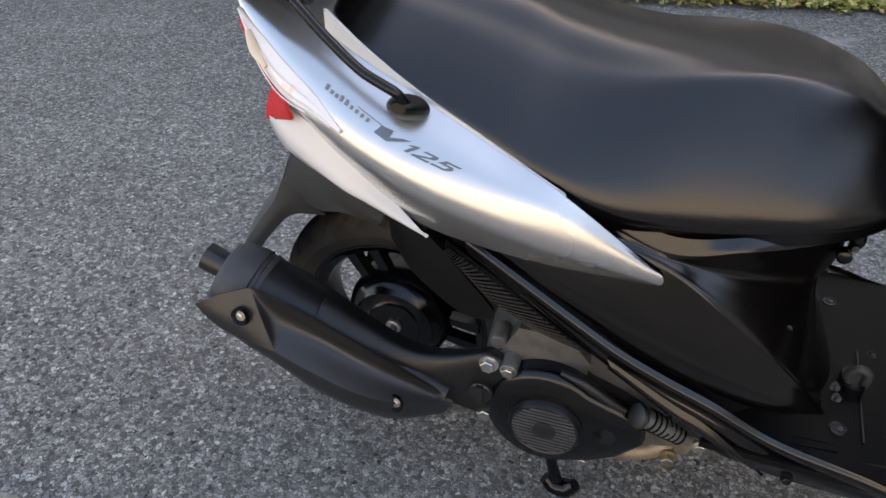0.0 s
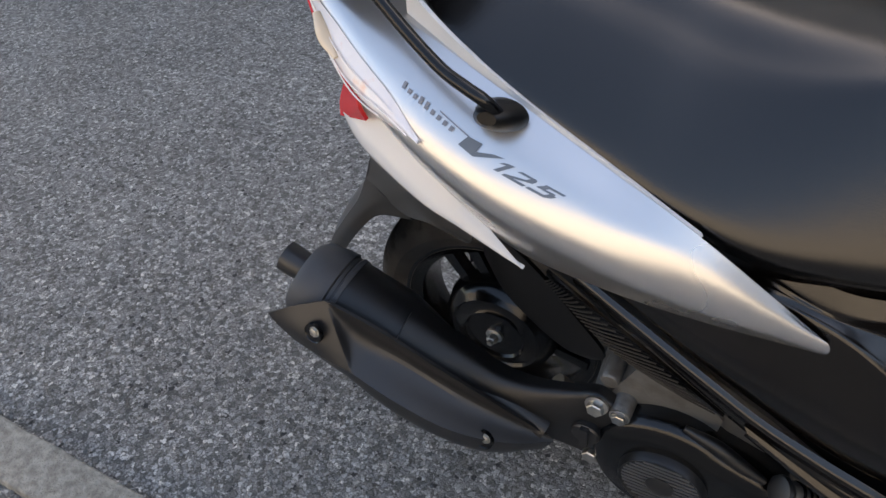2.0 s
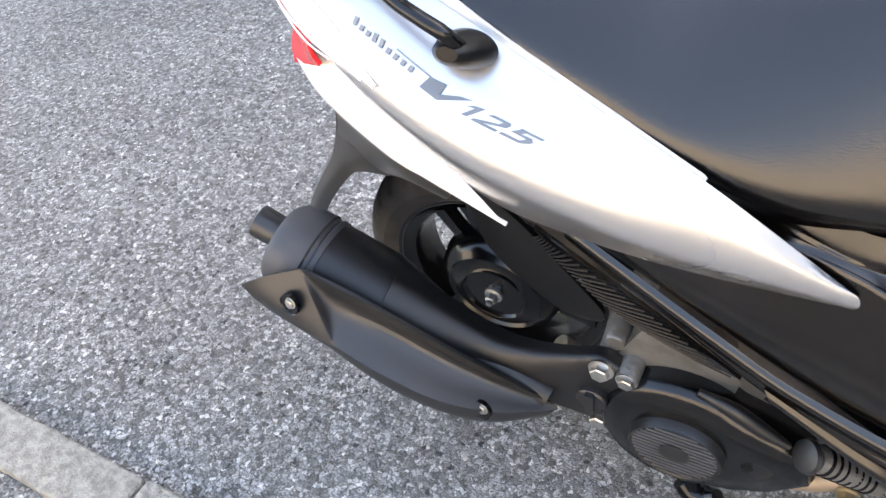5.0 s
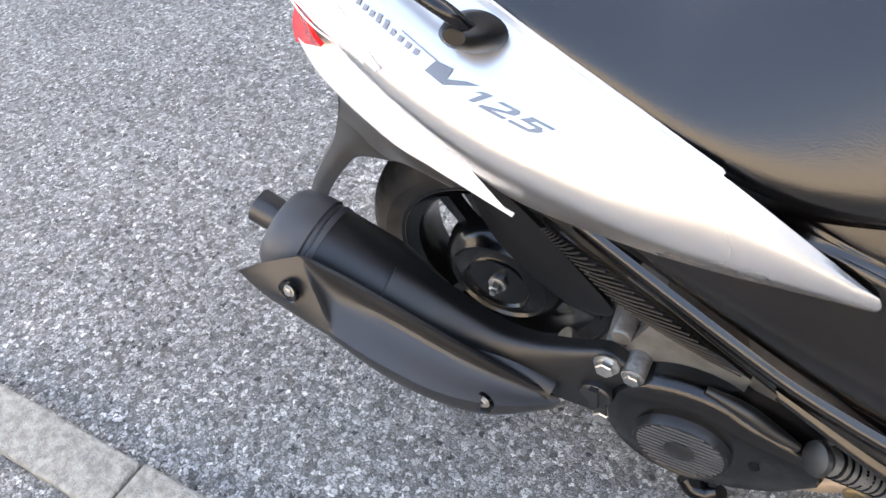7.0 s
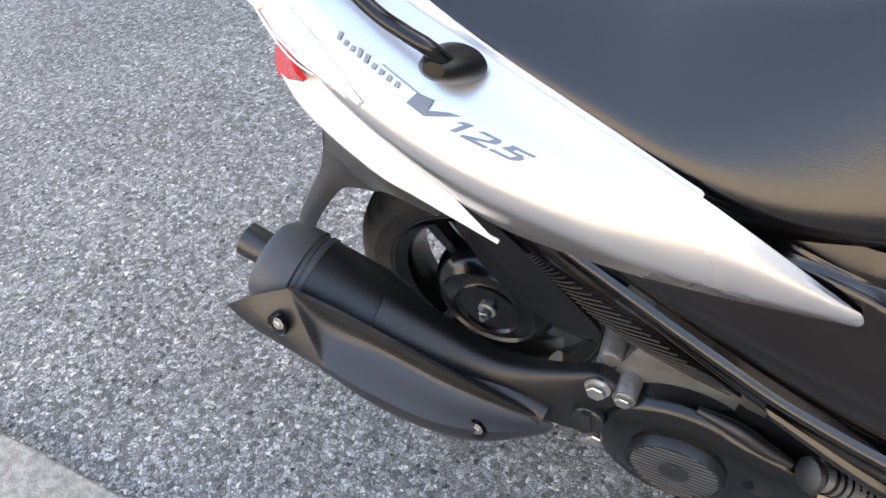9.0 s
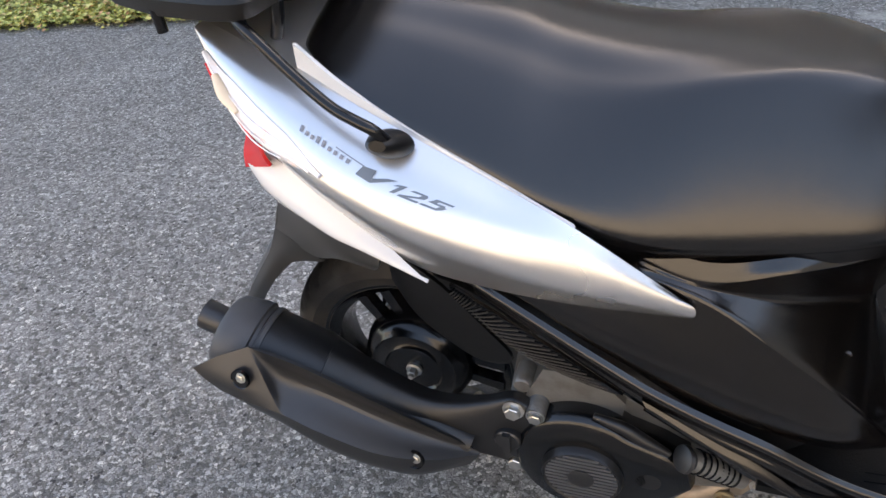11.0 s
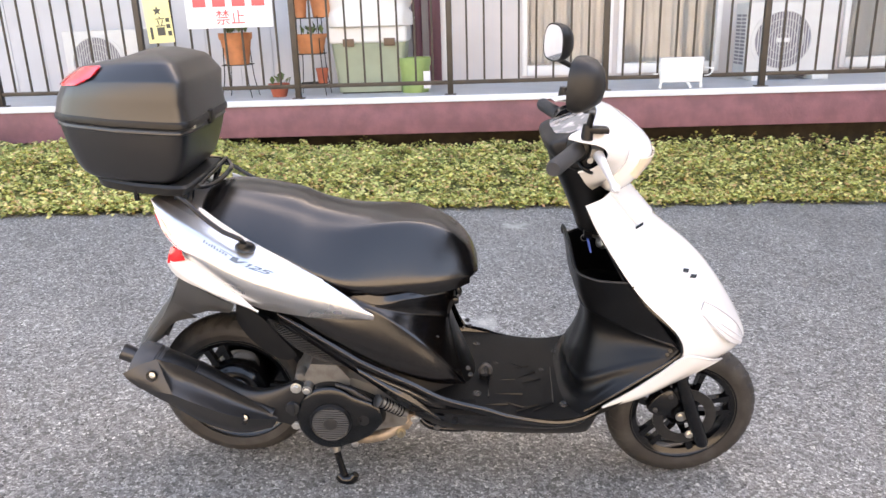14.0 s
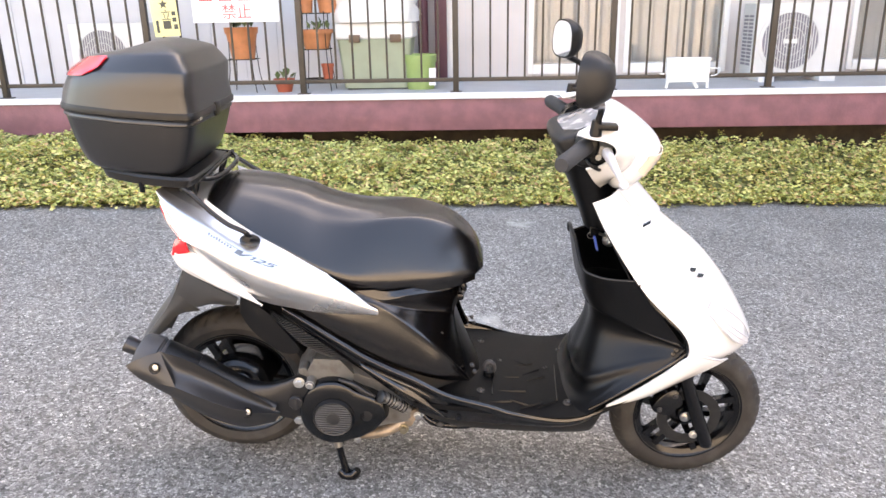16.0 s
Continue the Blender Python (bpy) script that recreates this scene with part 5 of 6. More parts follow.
LOWER = (((1.138, -0.207, 0.503), (1.07, -0.162, 0.498), (1.01, -0.128, 0.492), (0.958, -0.09, 0.486), (0.938, -0.05, 0.484)),
       ((1.13, -0.207, 0.49), (1.064, -0.18, 0.466), (1.005, -0.158, 0.438), (0.934, -0.118, 0.392), (0.915, -0.052, 0.376)),
       ((1.122, -0.207, 0.48), (1.06, -0.19, 0.452), (1.003, -0.173, 0.42), (0.926, -0.132, 0.368), (0.906, -0.055, 0.35)),
       ((1.07, -0.207, 0.432), (1.04, -0.194, 0.424), (0.998, -0.178, 0.398), (0.93, -0.138, 0.35), (0.908, -0.055, 0.332)),
       ((0.985, -0.207, 0.362), (0.966, -0.192, 0.352), (0.946, -0.176, 0.34), (0.916, -0.134, 0.318), (0.894, -0.055, 0.305)),
       ((0.926, -0.207, 0.304), (0.916, -0.19, 0.3), (0.906, -0.172, 0.296), (0.888, -0.125, 0.293), (0.874, -0.055, 0.292)))
rows = [list(r) + [(r[-1][0], 0, r[-1][2])] + [(x, -y, z) for x, y, z in r[::-1]] for r in UPPER + LOWER]
add("inner_leg_shield", shell(rows, 96, 72, 0.004), BLACK, label="black inner leg shield with an open pocket", sharp=50)
rim = [(1.002, -0.204, 0.677), (0.962, -0.186, 0.669), (0.922, -0.162, 0.664), (0.887, -0.122, 0.670), (0.874, -0.060, 0.716), (0.874, 0.060, 0.716), (0.887, 0.122, 0.670), (0.922, 0.162, 0.664), (0.962, 0.186, 0.669), (1.002, 0.204, 0.677)]
add("pocket_rim", pipe(rim, 0.0035, 8, 60), DARK, label="worn grey pocket rim")
for s in (-1, 1):
    lip = [(1.006, s * 0.206, 0.670), (1.050, s * 0.209, 0.615), (1.121, s * 0.213, 0.553), (1.141, s * 0.213, 0.514), (1.131, s * 0.212, 0.484), (1.031, s * 0.209, 0.399), (0.966, s * 0.207, 0.346), (0.930, s * 0.203, 0.318)]
    add("leg_shield_edge", pipe(lip if s < 0 else lip[:6], [0.0045] * 6 + [0.003] * (len(lip if s < 0 else lip[:6]) - 6), 8, 80), GLOSS_BLACK, label="raised black lip along the footboard")
rows = [[(0.893, -0.178, 0.842), (0.945, -0.09, 0.845), (0.955, 0, 0.846), (0.945, 0.09, 0.845), (0.893, 0.178, 0.842)], [(0.93, -0.19, 0.775), (0.985, -0.1, 0.775), (0.998, 0, 0.775), (0.985, 0.1, 0.775), (0.93, 0.19, 0.775)], [(1.0, -0.202, 0.66), (1.04, -0.1, 0.66), (1.05, 0, 0.66), (1.04, 0.1, 0.66), (1.0, 0.202, 0.66)]]
add("upper_inner_panel", shell(rows, 24, 12, 0.004), BLACK, label="black panel round the ignition lock")
finish("ignition_lock", *lathe([(0, 0.022), (0.012, 0.022), (0.016, 0.017), (0.016, 0.010), (0.010, 0.009)], (0.962, -0.065, 0.725), (-0.85, -0.2, 0.45), 28), STEEL, scooter, "bright ignition lock ring")

for s in (-1, 1):
    for x, z in ((1.119, 0.500), (1.113, 0.489)):
        bolt("leg_shield_screw", (x, s * 0.2065, z), (-0.3, s, 0.3), 0.004, scooter, RIM, deep=0.005)

# front cowl
COWL = []
for (ex, ey, ez), (mx, my, mz), (cx, cz) in (((0.884, -0.182, 0.856), (0.945, -0.130, 0.872), (0.995, 0.878)), ((0.926, -0.197, 0.782), (1.020, -0.138, 0.790), (1.085, 0.784)), ((1.021, -0.212, 0.652), (1.130, -0.152, 0.680), (1.205, 0.690)),
                                             ((1.122, -0.219, 0.556), (1.225, -0.156, 0.575), (1.298, 0.582)), ((1.148, -0.218, 0.500), (1.290, -0.142, 0.486), (1.372, 0.458)), ((1.135, -0.214, 0.455), (1.275, -0.128, 0.445), (1.345, 0.432))):
    right = [(ex, ey, ez), ((ex + mx) / 2 + 0.006, (ey + my) / 2 - 0.010, (ez + mz) / 2 + 0.003), (mx, my, mz), ((mx + cx) / 2 + 0.012, my * 0.48, (mz + cz) / 2)]
    COWL.append(right + [(cx, 0, cz)] + [(x, -y, z) for x, y, z in right[::-1]])
cowl = add("front_cowl", shell(COWL, 70, 40, 0.005), WHITE, label="glossy white front cowl")
COLLAR = [[(x + 0.003, y * 1.012, z + 0.004) for x, y, z in r] for r in (COWL[0], [tuple(np.array(a) * 0.5 + np.array(b) * 0.5) for a, b in zip(COWL[0], COWL[1])], [tuple(np.array(a) * 0.06 + np.array(b) * 0.94) for a, b in zip(COWL[0], COWL[1])])]
add("cowl_collar", shell([r[2:-2] for r in COLLAR], 44, 12, 0.005), WHITE, label="raised white upper piece of the front cowl")
WING = [[(1.215, -0.205, 0.478), (1.152, -0.221, 0.492), (1.095, -0.2165, 0.438), (1.035, -0.2135, 0.385), (0.970, -0.2095, 0.334)], [(1.245, -0.176, 0.460), (1.190, -0.209, 0.468), (1.130, -0.2095, 0.417), (1.060, -0.2100, 0.372), (0.972, -0.2085, 0.331)], [(1.272, -0.148, 0.449), (1.222, -0.184, 0.443), (1.150, -0.180, 0.394), (1.065, -0.196, 0.355), (0.974, -0.2045, 0.327)]]
for rows, s in both(WING):
    add("lower_wing", shell(rows, 30, 10, 0.004), WHITE, label="white lower edge of the front cowl")
rows = [[(1.275, -0.128, 0.445), (1.325, -0.07, 0.437), (1.345, 0, 0.432), (1.325, 0.07, 0.437), (1.275, 0.128, 0.445)], [(1.225, -0.150, 0.425), (1.275, -0.07, 0.412), (1.29, 0, 0.405), (1.275, 0.07, 0.412), (1.225, 0.150, 0.425)], [(1.13, -0.165, 0.40), (1.16, -0.07, 0.42), (1.17, 0, 0.425), (1.16, 0.07, 0.42), (1.13, 0.165, 0.40)]]
add("nose_underside", shell(rows, 30, 12, 0.004), WHITE)
LAMP = [[(1.190, -0.158, 0.612), (1.235, -0.146, 0.585), (1.285, -0.130, 0.545), (1.318, -0.098, 0.502)], [(1.180, -0.172, 0.590), (1.220, -0.168, 0.562), (1.275, -0.152, 0.522), (1.322, -0.108, 0.484)], [(1.192, -0.176, 0.578), (1.225, -0.176, 0.545), (1.270, -0.163, 0.505), (1.316, -0.118, 0.476)]]
for rows, s in both(LAMP):
    rows = [[(x + 0.004, y * 1.03, z + 0.002) for x, y, z in r] for r in rows]
    g = sheet(rows, 20, 8)
    out = np.array([0.0015, 0.0012 * s, 0.0012])
    add("lens_seam", pipe(np.concatenate([g[0], g[1:, -1], g[-1, ::-1][1:], g[::-1, 0][1:]]) + out, 0.0008, 6), SEAM, label="pale grey seam round the front lens")
    for v, u0 in ((3, 8), (5, 6)):
        add("reflector_line", pipe(g[v, u0:19] + out * 2.0, 0.0012, 6), SLAT_LIGHT, label="grey reflector line in the front lens")
    add("front_indicator_lens", shell(rows, 20, 8, 0.003), FRONT_LENS, label="clear pointed front indicator")
for rows, s in both([[(1.136, -0.126, 0.6815), (1.150, -0.124, 0.6800)], [(1.132, -0.131, 0.6735), (1.146, -0.129, 0.6720)]]):
    for d in (0.0, 0.026):
        add("cowl_vent", shell([[(x + d * 0.8 + 0.008, y * 1.06, z - d * 0.55 + 0.006) for x, y, z in r] for r in rows], 4, 4, 0.004), RIM, label="small black vent slot")
for rows, s in both([[(1.006, -0.141, 0.788), (1.024, -0.134, 0.797)], [(1.006, -0.145, 0.782), (1.024, -0.138, 0.791)]]):
    add("cowl_vent", shell([[(x + 0.006, y * 1.03, z + 0.008) for x, y, z in r] for r in rows], 4, 4, 0.004), RIM, label="small black vent slot")

# front fork and mudguard
for s in (-1, 1):
    add("fork_leg", pipe([(1.160, s * 0.078, 0.45), (1.203, s * 0.080, 0.34), (1.237, s * 0.082, 0.255), (1.283, s * 0.082, 0.150), (1.289, s * 0.082, 0.136)], [0.017, 0.017, 0.0185, 0.0185, 0.012], 20, 24), RIM, label="black front fork leg")
bolt("fork_bolt", (1.247, -0.086, 0.172), (0, -1, 0), 0.009, scooter)
bolt("axle_end", (1.224, -0.066, 0.214), (0, -1, 0), 0.011, scooter)
disc = add("brake_disc", lathe([(-0.003, 0.086), (0.001, 0.086), (0.001, 0.058), (-0.003, 0.058)], (1.238, -0.050, 0.205), (0, 1, 0), 64, closed=True), DISC, label="dark steel front brake disc")
caliper = add("brake_caliper", loft([[(1.238 + r * math.cos(radians(a)) * k, y, 0.205 + r * math.sin(radians(a)) * k) for a, r in ((118, 0.070), (118, 0.112), (132, 0.120), (150, 0.120), (164, 0.112), (164, 0.070), (141, 0.064))] for y, k in ((-0.040, 0.96), (-0.046, 1.0), (-0.072, 1.0), (-0.078, 0.96))], 8, 42), FAN, label="black front brake caliper")
for a, r in ((124, 0.098), (158, 0.098)):
    bolt("caliper_bolt", (1.238 + r * math.cos(radians(a)), -0.077, 0.205 + r * math.sin(radians(a))), (0, -1, 0), 0.005, caliper, CAP)
add("brake_hose", pipe([(1.150, -0.060, 0.400), (1.140, -0.072, 0.350), (1.150, -0.074, 0.310), (1.165, -0.072, 0.290)], 0.005, 10, 20), RIM, label="black brake hose")
rows = [[(FW[0] + rad * math.cos(radians(a)), y, FW[2] + rad * math.sin(radians(a))) for a in range(86, 177, 13)] for y, rad in ((-0.058, 0.205), (-0.052, 0.222), (0, 0.228), (0.052, 0.222), (0.058, 0.205))]
add("front_mudguard", shell(rows, 30, 14, 0.003), BLACK, label="black front mudguard")
rings = [[(x0, -w, z), (x0 + d, -w, z + 0.01), (x0 + d, w, z + 0.01), (x0, w, z)] for x0, d, w, z in ((1.06, 0.14, 0.10, 0.38), (1.08, 0.13, 0.10, 0.44), (1.06, 0.09, 0.07, 0.60), (0.98, 0.05, 0.04, 0.80))]
add("steering_head", loft(rings), RIM)

# handlebar cover, meter, grips, mirrors
def slab(profiles):
    return loft([[(x, y, z) for x, z in p] for y, p in profiles], 30, 40)


W0 = ((0.905, 1.046), (0.945, 1.047), (0.982, 1.029), (1.020, 1.003), (1.043, 0.982), (1.050, 0.964), (1.042, 0.938), (1.012, 0.890), (0.985, 0.866), (0.955, 0.855), (0.930, 0.87), (0.905, 0.95))


def shrunk(p, k, c=(0.945, 0.955), up=0.0):
    return [(c[0] + (x - c[0]) * k, c[1] + (z - c[1]) * k + up) for x, z in p]


add("handlebar_cover", slab([(-0.150, shrunk(W0, 0.30)), (-0.142, shrunk(W0, 0.62)), (-0.115, shrunk(W0, 0.84)), (-0.06, shrunk(W0, 0.97)), (0, W0), (0.06, shrunk(W0, 0.97)), (0.115, shrunk(W0, 0.84)), (0.142, shrunk(W0, 0.62)), (0.150, shrunk(W0, 0.30))]), WHITE, label="glossy white handlebar cover")
B0 = ((0.793, 0.978), (0.850, 1.002), (0.912, 1.026), (0.928, 1.010), (0.922, 0.95), (0.905, 0.915), (0.870, 0.905), (0.835, 0.918), (0.805, 0.945))
add("meter_housing", slab([(-0.112, shrunk(B0, 0.60, (0.88, 0.98))), (-0.102, shrunk(B0, 0.86, (0.88, 0.98))), (-0.06, shrunk(B0, 0.98, (0.88, 0.98))), (0, B0), (0.06, shrunk(B0, 0.98, (0.88, 0.98))), (0.102, shrunk(B0, 0.86, (0.88, 0.98))), (0.112, shrunk(B0, 0.60, (0.88, 0.98)))]), DARK, label="dark grey meter housing")
rings = [[(x0, -w * 0.6, z), ((x0 + x1) / 2, -w, z), (x1, -w * 0.6, z), (x1, w * 0.6, z), ((x0 + x1) / 2, w, z), (x0, w * 0.6, z)] for z, x0, x1, w in ((0.955, 0.812, 0.93, 0.100), (0.91, 0.826, 0.95, 0.090), (0.86, 0.852, 0.96, 0.075), (0.80, 0.880, 0.975, 0.066), (0.74, 0.905, 0.99, 0.062))]
add("steering_cover", loft(rings, 20, 36), BLACK, label="black cover round the steering stem")
rows = [[(0.818, -0.062, 0.992), (0.812, 0, 0.995), (0.818, 0.062, 0.992)], [(0.862, -0.088, 1.004), (0.860, 0, 1.018), (0.862, 0.088, 1.004)], [(0.905, -0.070, 1.028), (0.908, 0, 1.040), (0.905, 0.070, 1.028)]]
add("meter_face", shell(rows, 16, 12, 0.002), DIAL, label="pale meter face with red needle marks")
for s, end in ((-1, (0.780, -0.345, 0.988)), (1, (0.822, 0.300, 0.985))):
    base = (0.872, s * 0.128, 0.980)
    d = np.array(end) - np.array(base)
    add("grip", pipe([np.array(base) + d * t for t in (0.18, 0.3, 0.6, 0.94, 1.0)], [0.019, 0.0185, 0.0175, 0.0175, 0.014], 24), GRIP, label="black rubber handlebar grip")
    add("grip_flange", pipe([np.array(base) + d * t for t in (0.02, 0.05, 0.18, 0.20)], [0.018, 0.027, 0.027, 0.019], 24), BLACK)
    add("brake_lever", pipe([(0.894, s * 0.160, 0.984), (0.898, s * 0.196, 0.977), (0.906, s * 0.235, 0.962), (0.915, s * 0.285, 0.944), (0.919, s * 0.300, 0.938), (0.921, s * 0.312, 0.934)], [0.011, 0.012, 0.009, 0.0065, 0.010, 0.004], 12, 30), LEVER, label="pale silver painted brake lever")
    add("switch_housing", loft([[(0.90, s * y, 0.99), (0.85, s * y, 0.985), (0.85, s * y, 0.95), (0.90, s * y, 0.945)] for y in (0.09, 0.13)]), BLACK)
for s, c, size in ((-1, Vector((0.815, -0.385, 1.165)), 0.87), (1, Vector((0.846, 0.258, 1.158)), 0.84)):
    mir = empty("mirror")
    mir.parent = scooter
    n = Vector((-0.86, -s * 0.48, 0.0)).normalized()
    side = Vector((0, 0, 1)).cross(n).normalized()
    up = n.cross(side)
    lobes = []
    for depth, k in ((0.010, 0.90), (0.012, 1.0), (0.0, 1.03), (-0.018, 0.92), (-0.034, 0.66), (-0.042, 0.25)):
        ring = []
        for i in range(40):
            a = 2 * math.pi * i / 40
            u, w = math.cos(a), math.sin(a)
            su = 0.066 * math.copysign(abs(u) ** 0.72, u) * (1 - 0.14 * w * 0.5)
            sw = 0.052 * math.copysign(abs(w) ** 0.72, w)
            ring.append(tuple(c + side * (su * k * 0.78 * size) + up * (sw * k * 1.12 * size) + n * depth))
        lobes.append(ring)
    finish("mirror_shell", *loft(lobes), BLACK if s > 0 else DARK, mir, "dark plastic mirror shell")
    glass = [[tuple(c + side * (size * 0.78 * 0.062 * k * math.copysign(abs(math.cos(a)) ** 0.72, math.cos(a)) * (1 - 0.07 * math.sin(a))) + up * (size * 1.12 * 0.048 * k * math.copysign(abs(math.sin(a)) ** 0.72, math.sin(a))) + n * d) for a in np.linspace(0, 2 * math.pi, 40, endpoint=False)] for k, d in ((1.0, 0.0105), (1.0, 0.0122), (0.02, 0.0124))]
    finish("mirror_glass", *loft(glass), MIRROR, mir, "silvered mirror glass")
    foot_at = (0.866, s * 0.206, 1.024)
    finish("mirror_stem", *pipe([foot_at, (0.868 if s < 0 else 0.882, s * 0.210, 1.048), (0.868 if s < 0 else 0.899, s * (0.235 if s < 0 else 0.280), 1.086), tuple(c - up * 0.045 - n * 0.012), tuple(c - up * 0.025 - n * 0.012)], [0.011, 0.0075, 0.007, 0.008, 0.010], 12, 24), BLACK, mir, "black mirror stem")
    finish("mirror_boot", *lathe([(0, 0.014), (0.020, 0.012), (0.034, 0.010)], (0.866, s * 0.206, 1.016), (0, 0, 1), 20), BLACK, mir)
    part("clamp", block(0.866, 0.912, min(s * 0.186, s * 0.218), max(s * 0.186, s * 0.218), 1.030, 1.043, 0.004), BLACK, mir)
# white wings over the grips and the dark openings that the levers come through
EDGE_IN = [(0.826, -0.215, 1.020), (0.856, -0.218, 1.013), (0.888, -0.217, 1.008), (0.908, -0.212, 0.998), (0.917, -0.207, 0.984), (0.914, -0.203, 0.970), (0.903, -0.196, 0.957), (0.887, -0.184, 0.941), (0.861, -0.172, 0.931)]
EDGE_OUT = [(0.840, -0.172, 1.019), (0.878, -0.140, 1.036), (0.917, -0.115, 1.047), (0.955, -0.105, 1.031), (0.986, -0.100, 0.995), (0.986, -0.100, 0.958), (0.974, -0.098, 0.924), (0.950, -0.094, 0.892), (0.913, -0.090, 0.864)]
MIDDLE = [tuple((np.array(a) + np.array(b)) / 2 + np.array(d)) for a, b, d in zip(EDGE_IN, EDGE_OUT, ((0, -0.004, 0.004), (0, -0.010, 0.008), (0.004, -0.018, 0.010), (0.008, -0.022, 0.006), (0.010, -0.026, 0.0), (0.010, -0.026, -0.004), (0.008, -0.022, -0.006), (0.004, -0.016, -0.006), (0, -0.010, -0.004)))]
for rows, s in both([EDGE_IN, MIDDLE, EDGE_OUT]):
    add("cover_wing", shell(rows, 60, 16, 0.004), WHITE, label="white wing of the handlebar cover, curled round the lever opening")
    g = sheet(rows, 60, 3)
    add("opening_edge", pipe(g[0], 0.0028, 8), WHITE)
    add("lever_opening", loft([[(0.885 + 0.046 * k * math.cos(a), s * y, 0.975 + 0.038 * k * math.sin(a) - 0.006 * math.cos(a)) for a in np.linspace(0, 2 * math.pi, 32, endpoint=False)] for y, k in ((0.110, 1.05), (0.152, 1.05), (0.156, 0.98), (0.154, 0.90), (0.1535, 0.02))]), RIM, label="dark opening for the brake lever")
    add("lever_bracket", loft([[(x + dx, s * y, z + dz) for dx, dz in ((-0.014, -0.010), (0.014, -0.012), (0.016, 0.010), (-0.010, 0.014))] for x, y, z in ((0.896, 0.150, 0.982), (0.894, 0.180, 0.981), (0.892, 0.196, 0.978))]), ALLOY, label="cast metal lever bracket")
    add("pivot_screw", lathe([(0, 0.007), (0.004, 0.006)], (0.880, s * 0.196, 0.966), (0, s, 0), 14), STEEL)
    add("throttle_cable", pipe([(0.862, s * 0.150, 0.955), (0.868, s * 0.186, 0.946), (0.886, s * 0.180, 0.935), (0.900, s * 0.150, 0.925)], 0.005, 8, 20), BLACK, label="black control cable")
# tinted side lens of the handlebar cover
lens = []
for px, pz in ((1.051, 0.962), (1.044, 0.940), (1.012, 0.892)):
    row = []
    for y, k in ((-0.146, 0.50), (-0.141, 0.64), (-0.130, 0.75), (-0.115, 0.845), (-0.09, 0.92), (-0.06, 0.975), (-0.02, 1.0)):
        row.append((0.945 + (px - 0.945) * k + 0.004, y * 1.015, 0.955 + (pz - 0.955) * k))
    lens.append(row)
for rows, s in both(lens):
    add("head_lamp_lens", shell(rows, 20, 10, 0.003), AMBER, label="headlamp glass with a warm tint")

# engine
rings = [[(x, -0.15, z0), (x, -0.155, z1), (x, -0.10, z1 + 0.03), (x, 0.16, z1 + 0.03), (x, 0.17, z0), (x, 0.10, z0 - 0.02), (x, -0.10, z0 - 0.02)] for x, z0, z1 in ((0.185, 0.24, 0.33), (0.22, 0.19, 0.36), (0.30, 0.17, 0.37), (0.40, 0.20, 0.34), (0.48, 0.22, 0.30))]
engine = add("engine", loft(rings, 20), ALLOY, label="grimy cast alloy engine")
case = [(0.0 + 0.105 * math.cos(a), 0.236 + 0.100 * math.sin(a)) for a in np.linspace(radians(80), radians(275), 20)] + [(0.15, 0.170), (0.30, 0.185), (0.40, 0.215), (0.43, 0.265), (0.40, 0.315), (0.28, 0.345), (0.14, 0.345)]
rings = [[(0.17 + (x - 0.17) * k, y, 0.255 + (z - 0.255) * k) for x, z in case] for y, k in ((0.070, 1.0), (0.135, 1.0), (0.150, 0.95), (0.156, 0.80))]
finish("transmission_case", *loft(rings), FAN, engine, "black drive belt case beside the rear wheel")
out = [(0.285 + 0.088 * math.cos(a), 0.262 + 0.095 * math.sin(a)) for a in np.linspace(radians(50), radians(300), 26)]
out += [(0.355, 0.188), (0.395, 0.215), (0.425, 0.255), (0.415, 0.300), (0.385, 0.318), (0.355, 0.330)]
c0 = np.mean(out, axis=0)
rings = [[(c0[0] + (x - c0[0]) * k, y, c0[1] + (z - c0[1]) * k) for x, z in out] for y, k in ((-0.140, 1.0), (-0.180, 1.0), (-0.191, 0.97), (-0.196, 0.90), (-0.197, 0.60), (-0.197, 0.3))]
finish("fan_cover", *loft(rings), FAN, engine, "black fan cover with a round slotted intake", sharp=40)
GC = (0.287, -0.203, 0.255)
finish("intake_ring", *lathe([(0.010, 0.054), (-0.001, 0.052), (-0.005, 0.050), (-0.003, 0.047), (0.006, 0.046)], GC, (0, 1, 0), 48), EXHAUST, engine)
finish("intake_back", *lathe([(0.006, 0.047), (0.003, 0.047)], GC, (0, 1, 0), 40), RIM, engine)
for k in range(-6, 7):
    z = k * 0.0068
    h = math.sqrt(max(0, 0.0465 ** 2 - z * z))
    part("intake_slat", block(GC[0] - h, GC[0] + h, GC[1] - 0.004, GC[1] + 0.004, GC[2] + z - 0.0022, GC[2] + z + 0.0022), SLAT, engine)
finish("intake_boss", *lathe([(0.004, 0.017), (-0.005, 0.017), (-0.006, 0.014)], GC, (0, 1, 0), 28), SHIELD, engine)
finish("cover_boss", *lathe([(0.0, 0.024), (-0.006, 0.022), (-0.007, 0.014)], (0.368, -0.190, 0.262), (0, 1, 0), 24), EXHAUST, engine)
add("cover_lip", pipe([(0.300, -0.188, 0.362), (0.335, -0.190, 0.352), (0.365, -0.190, 0.332), (0.392, -0.190, 0.318)], [0.004, 0.008, 0.008, 0.004], 10, 20), EXHAUST, engine)
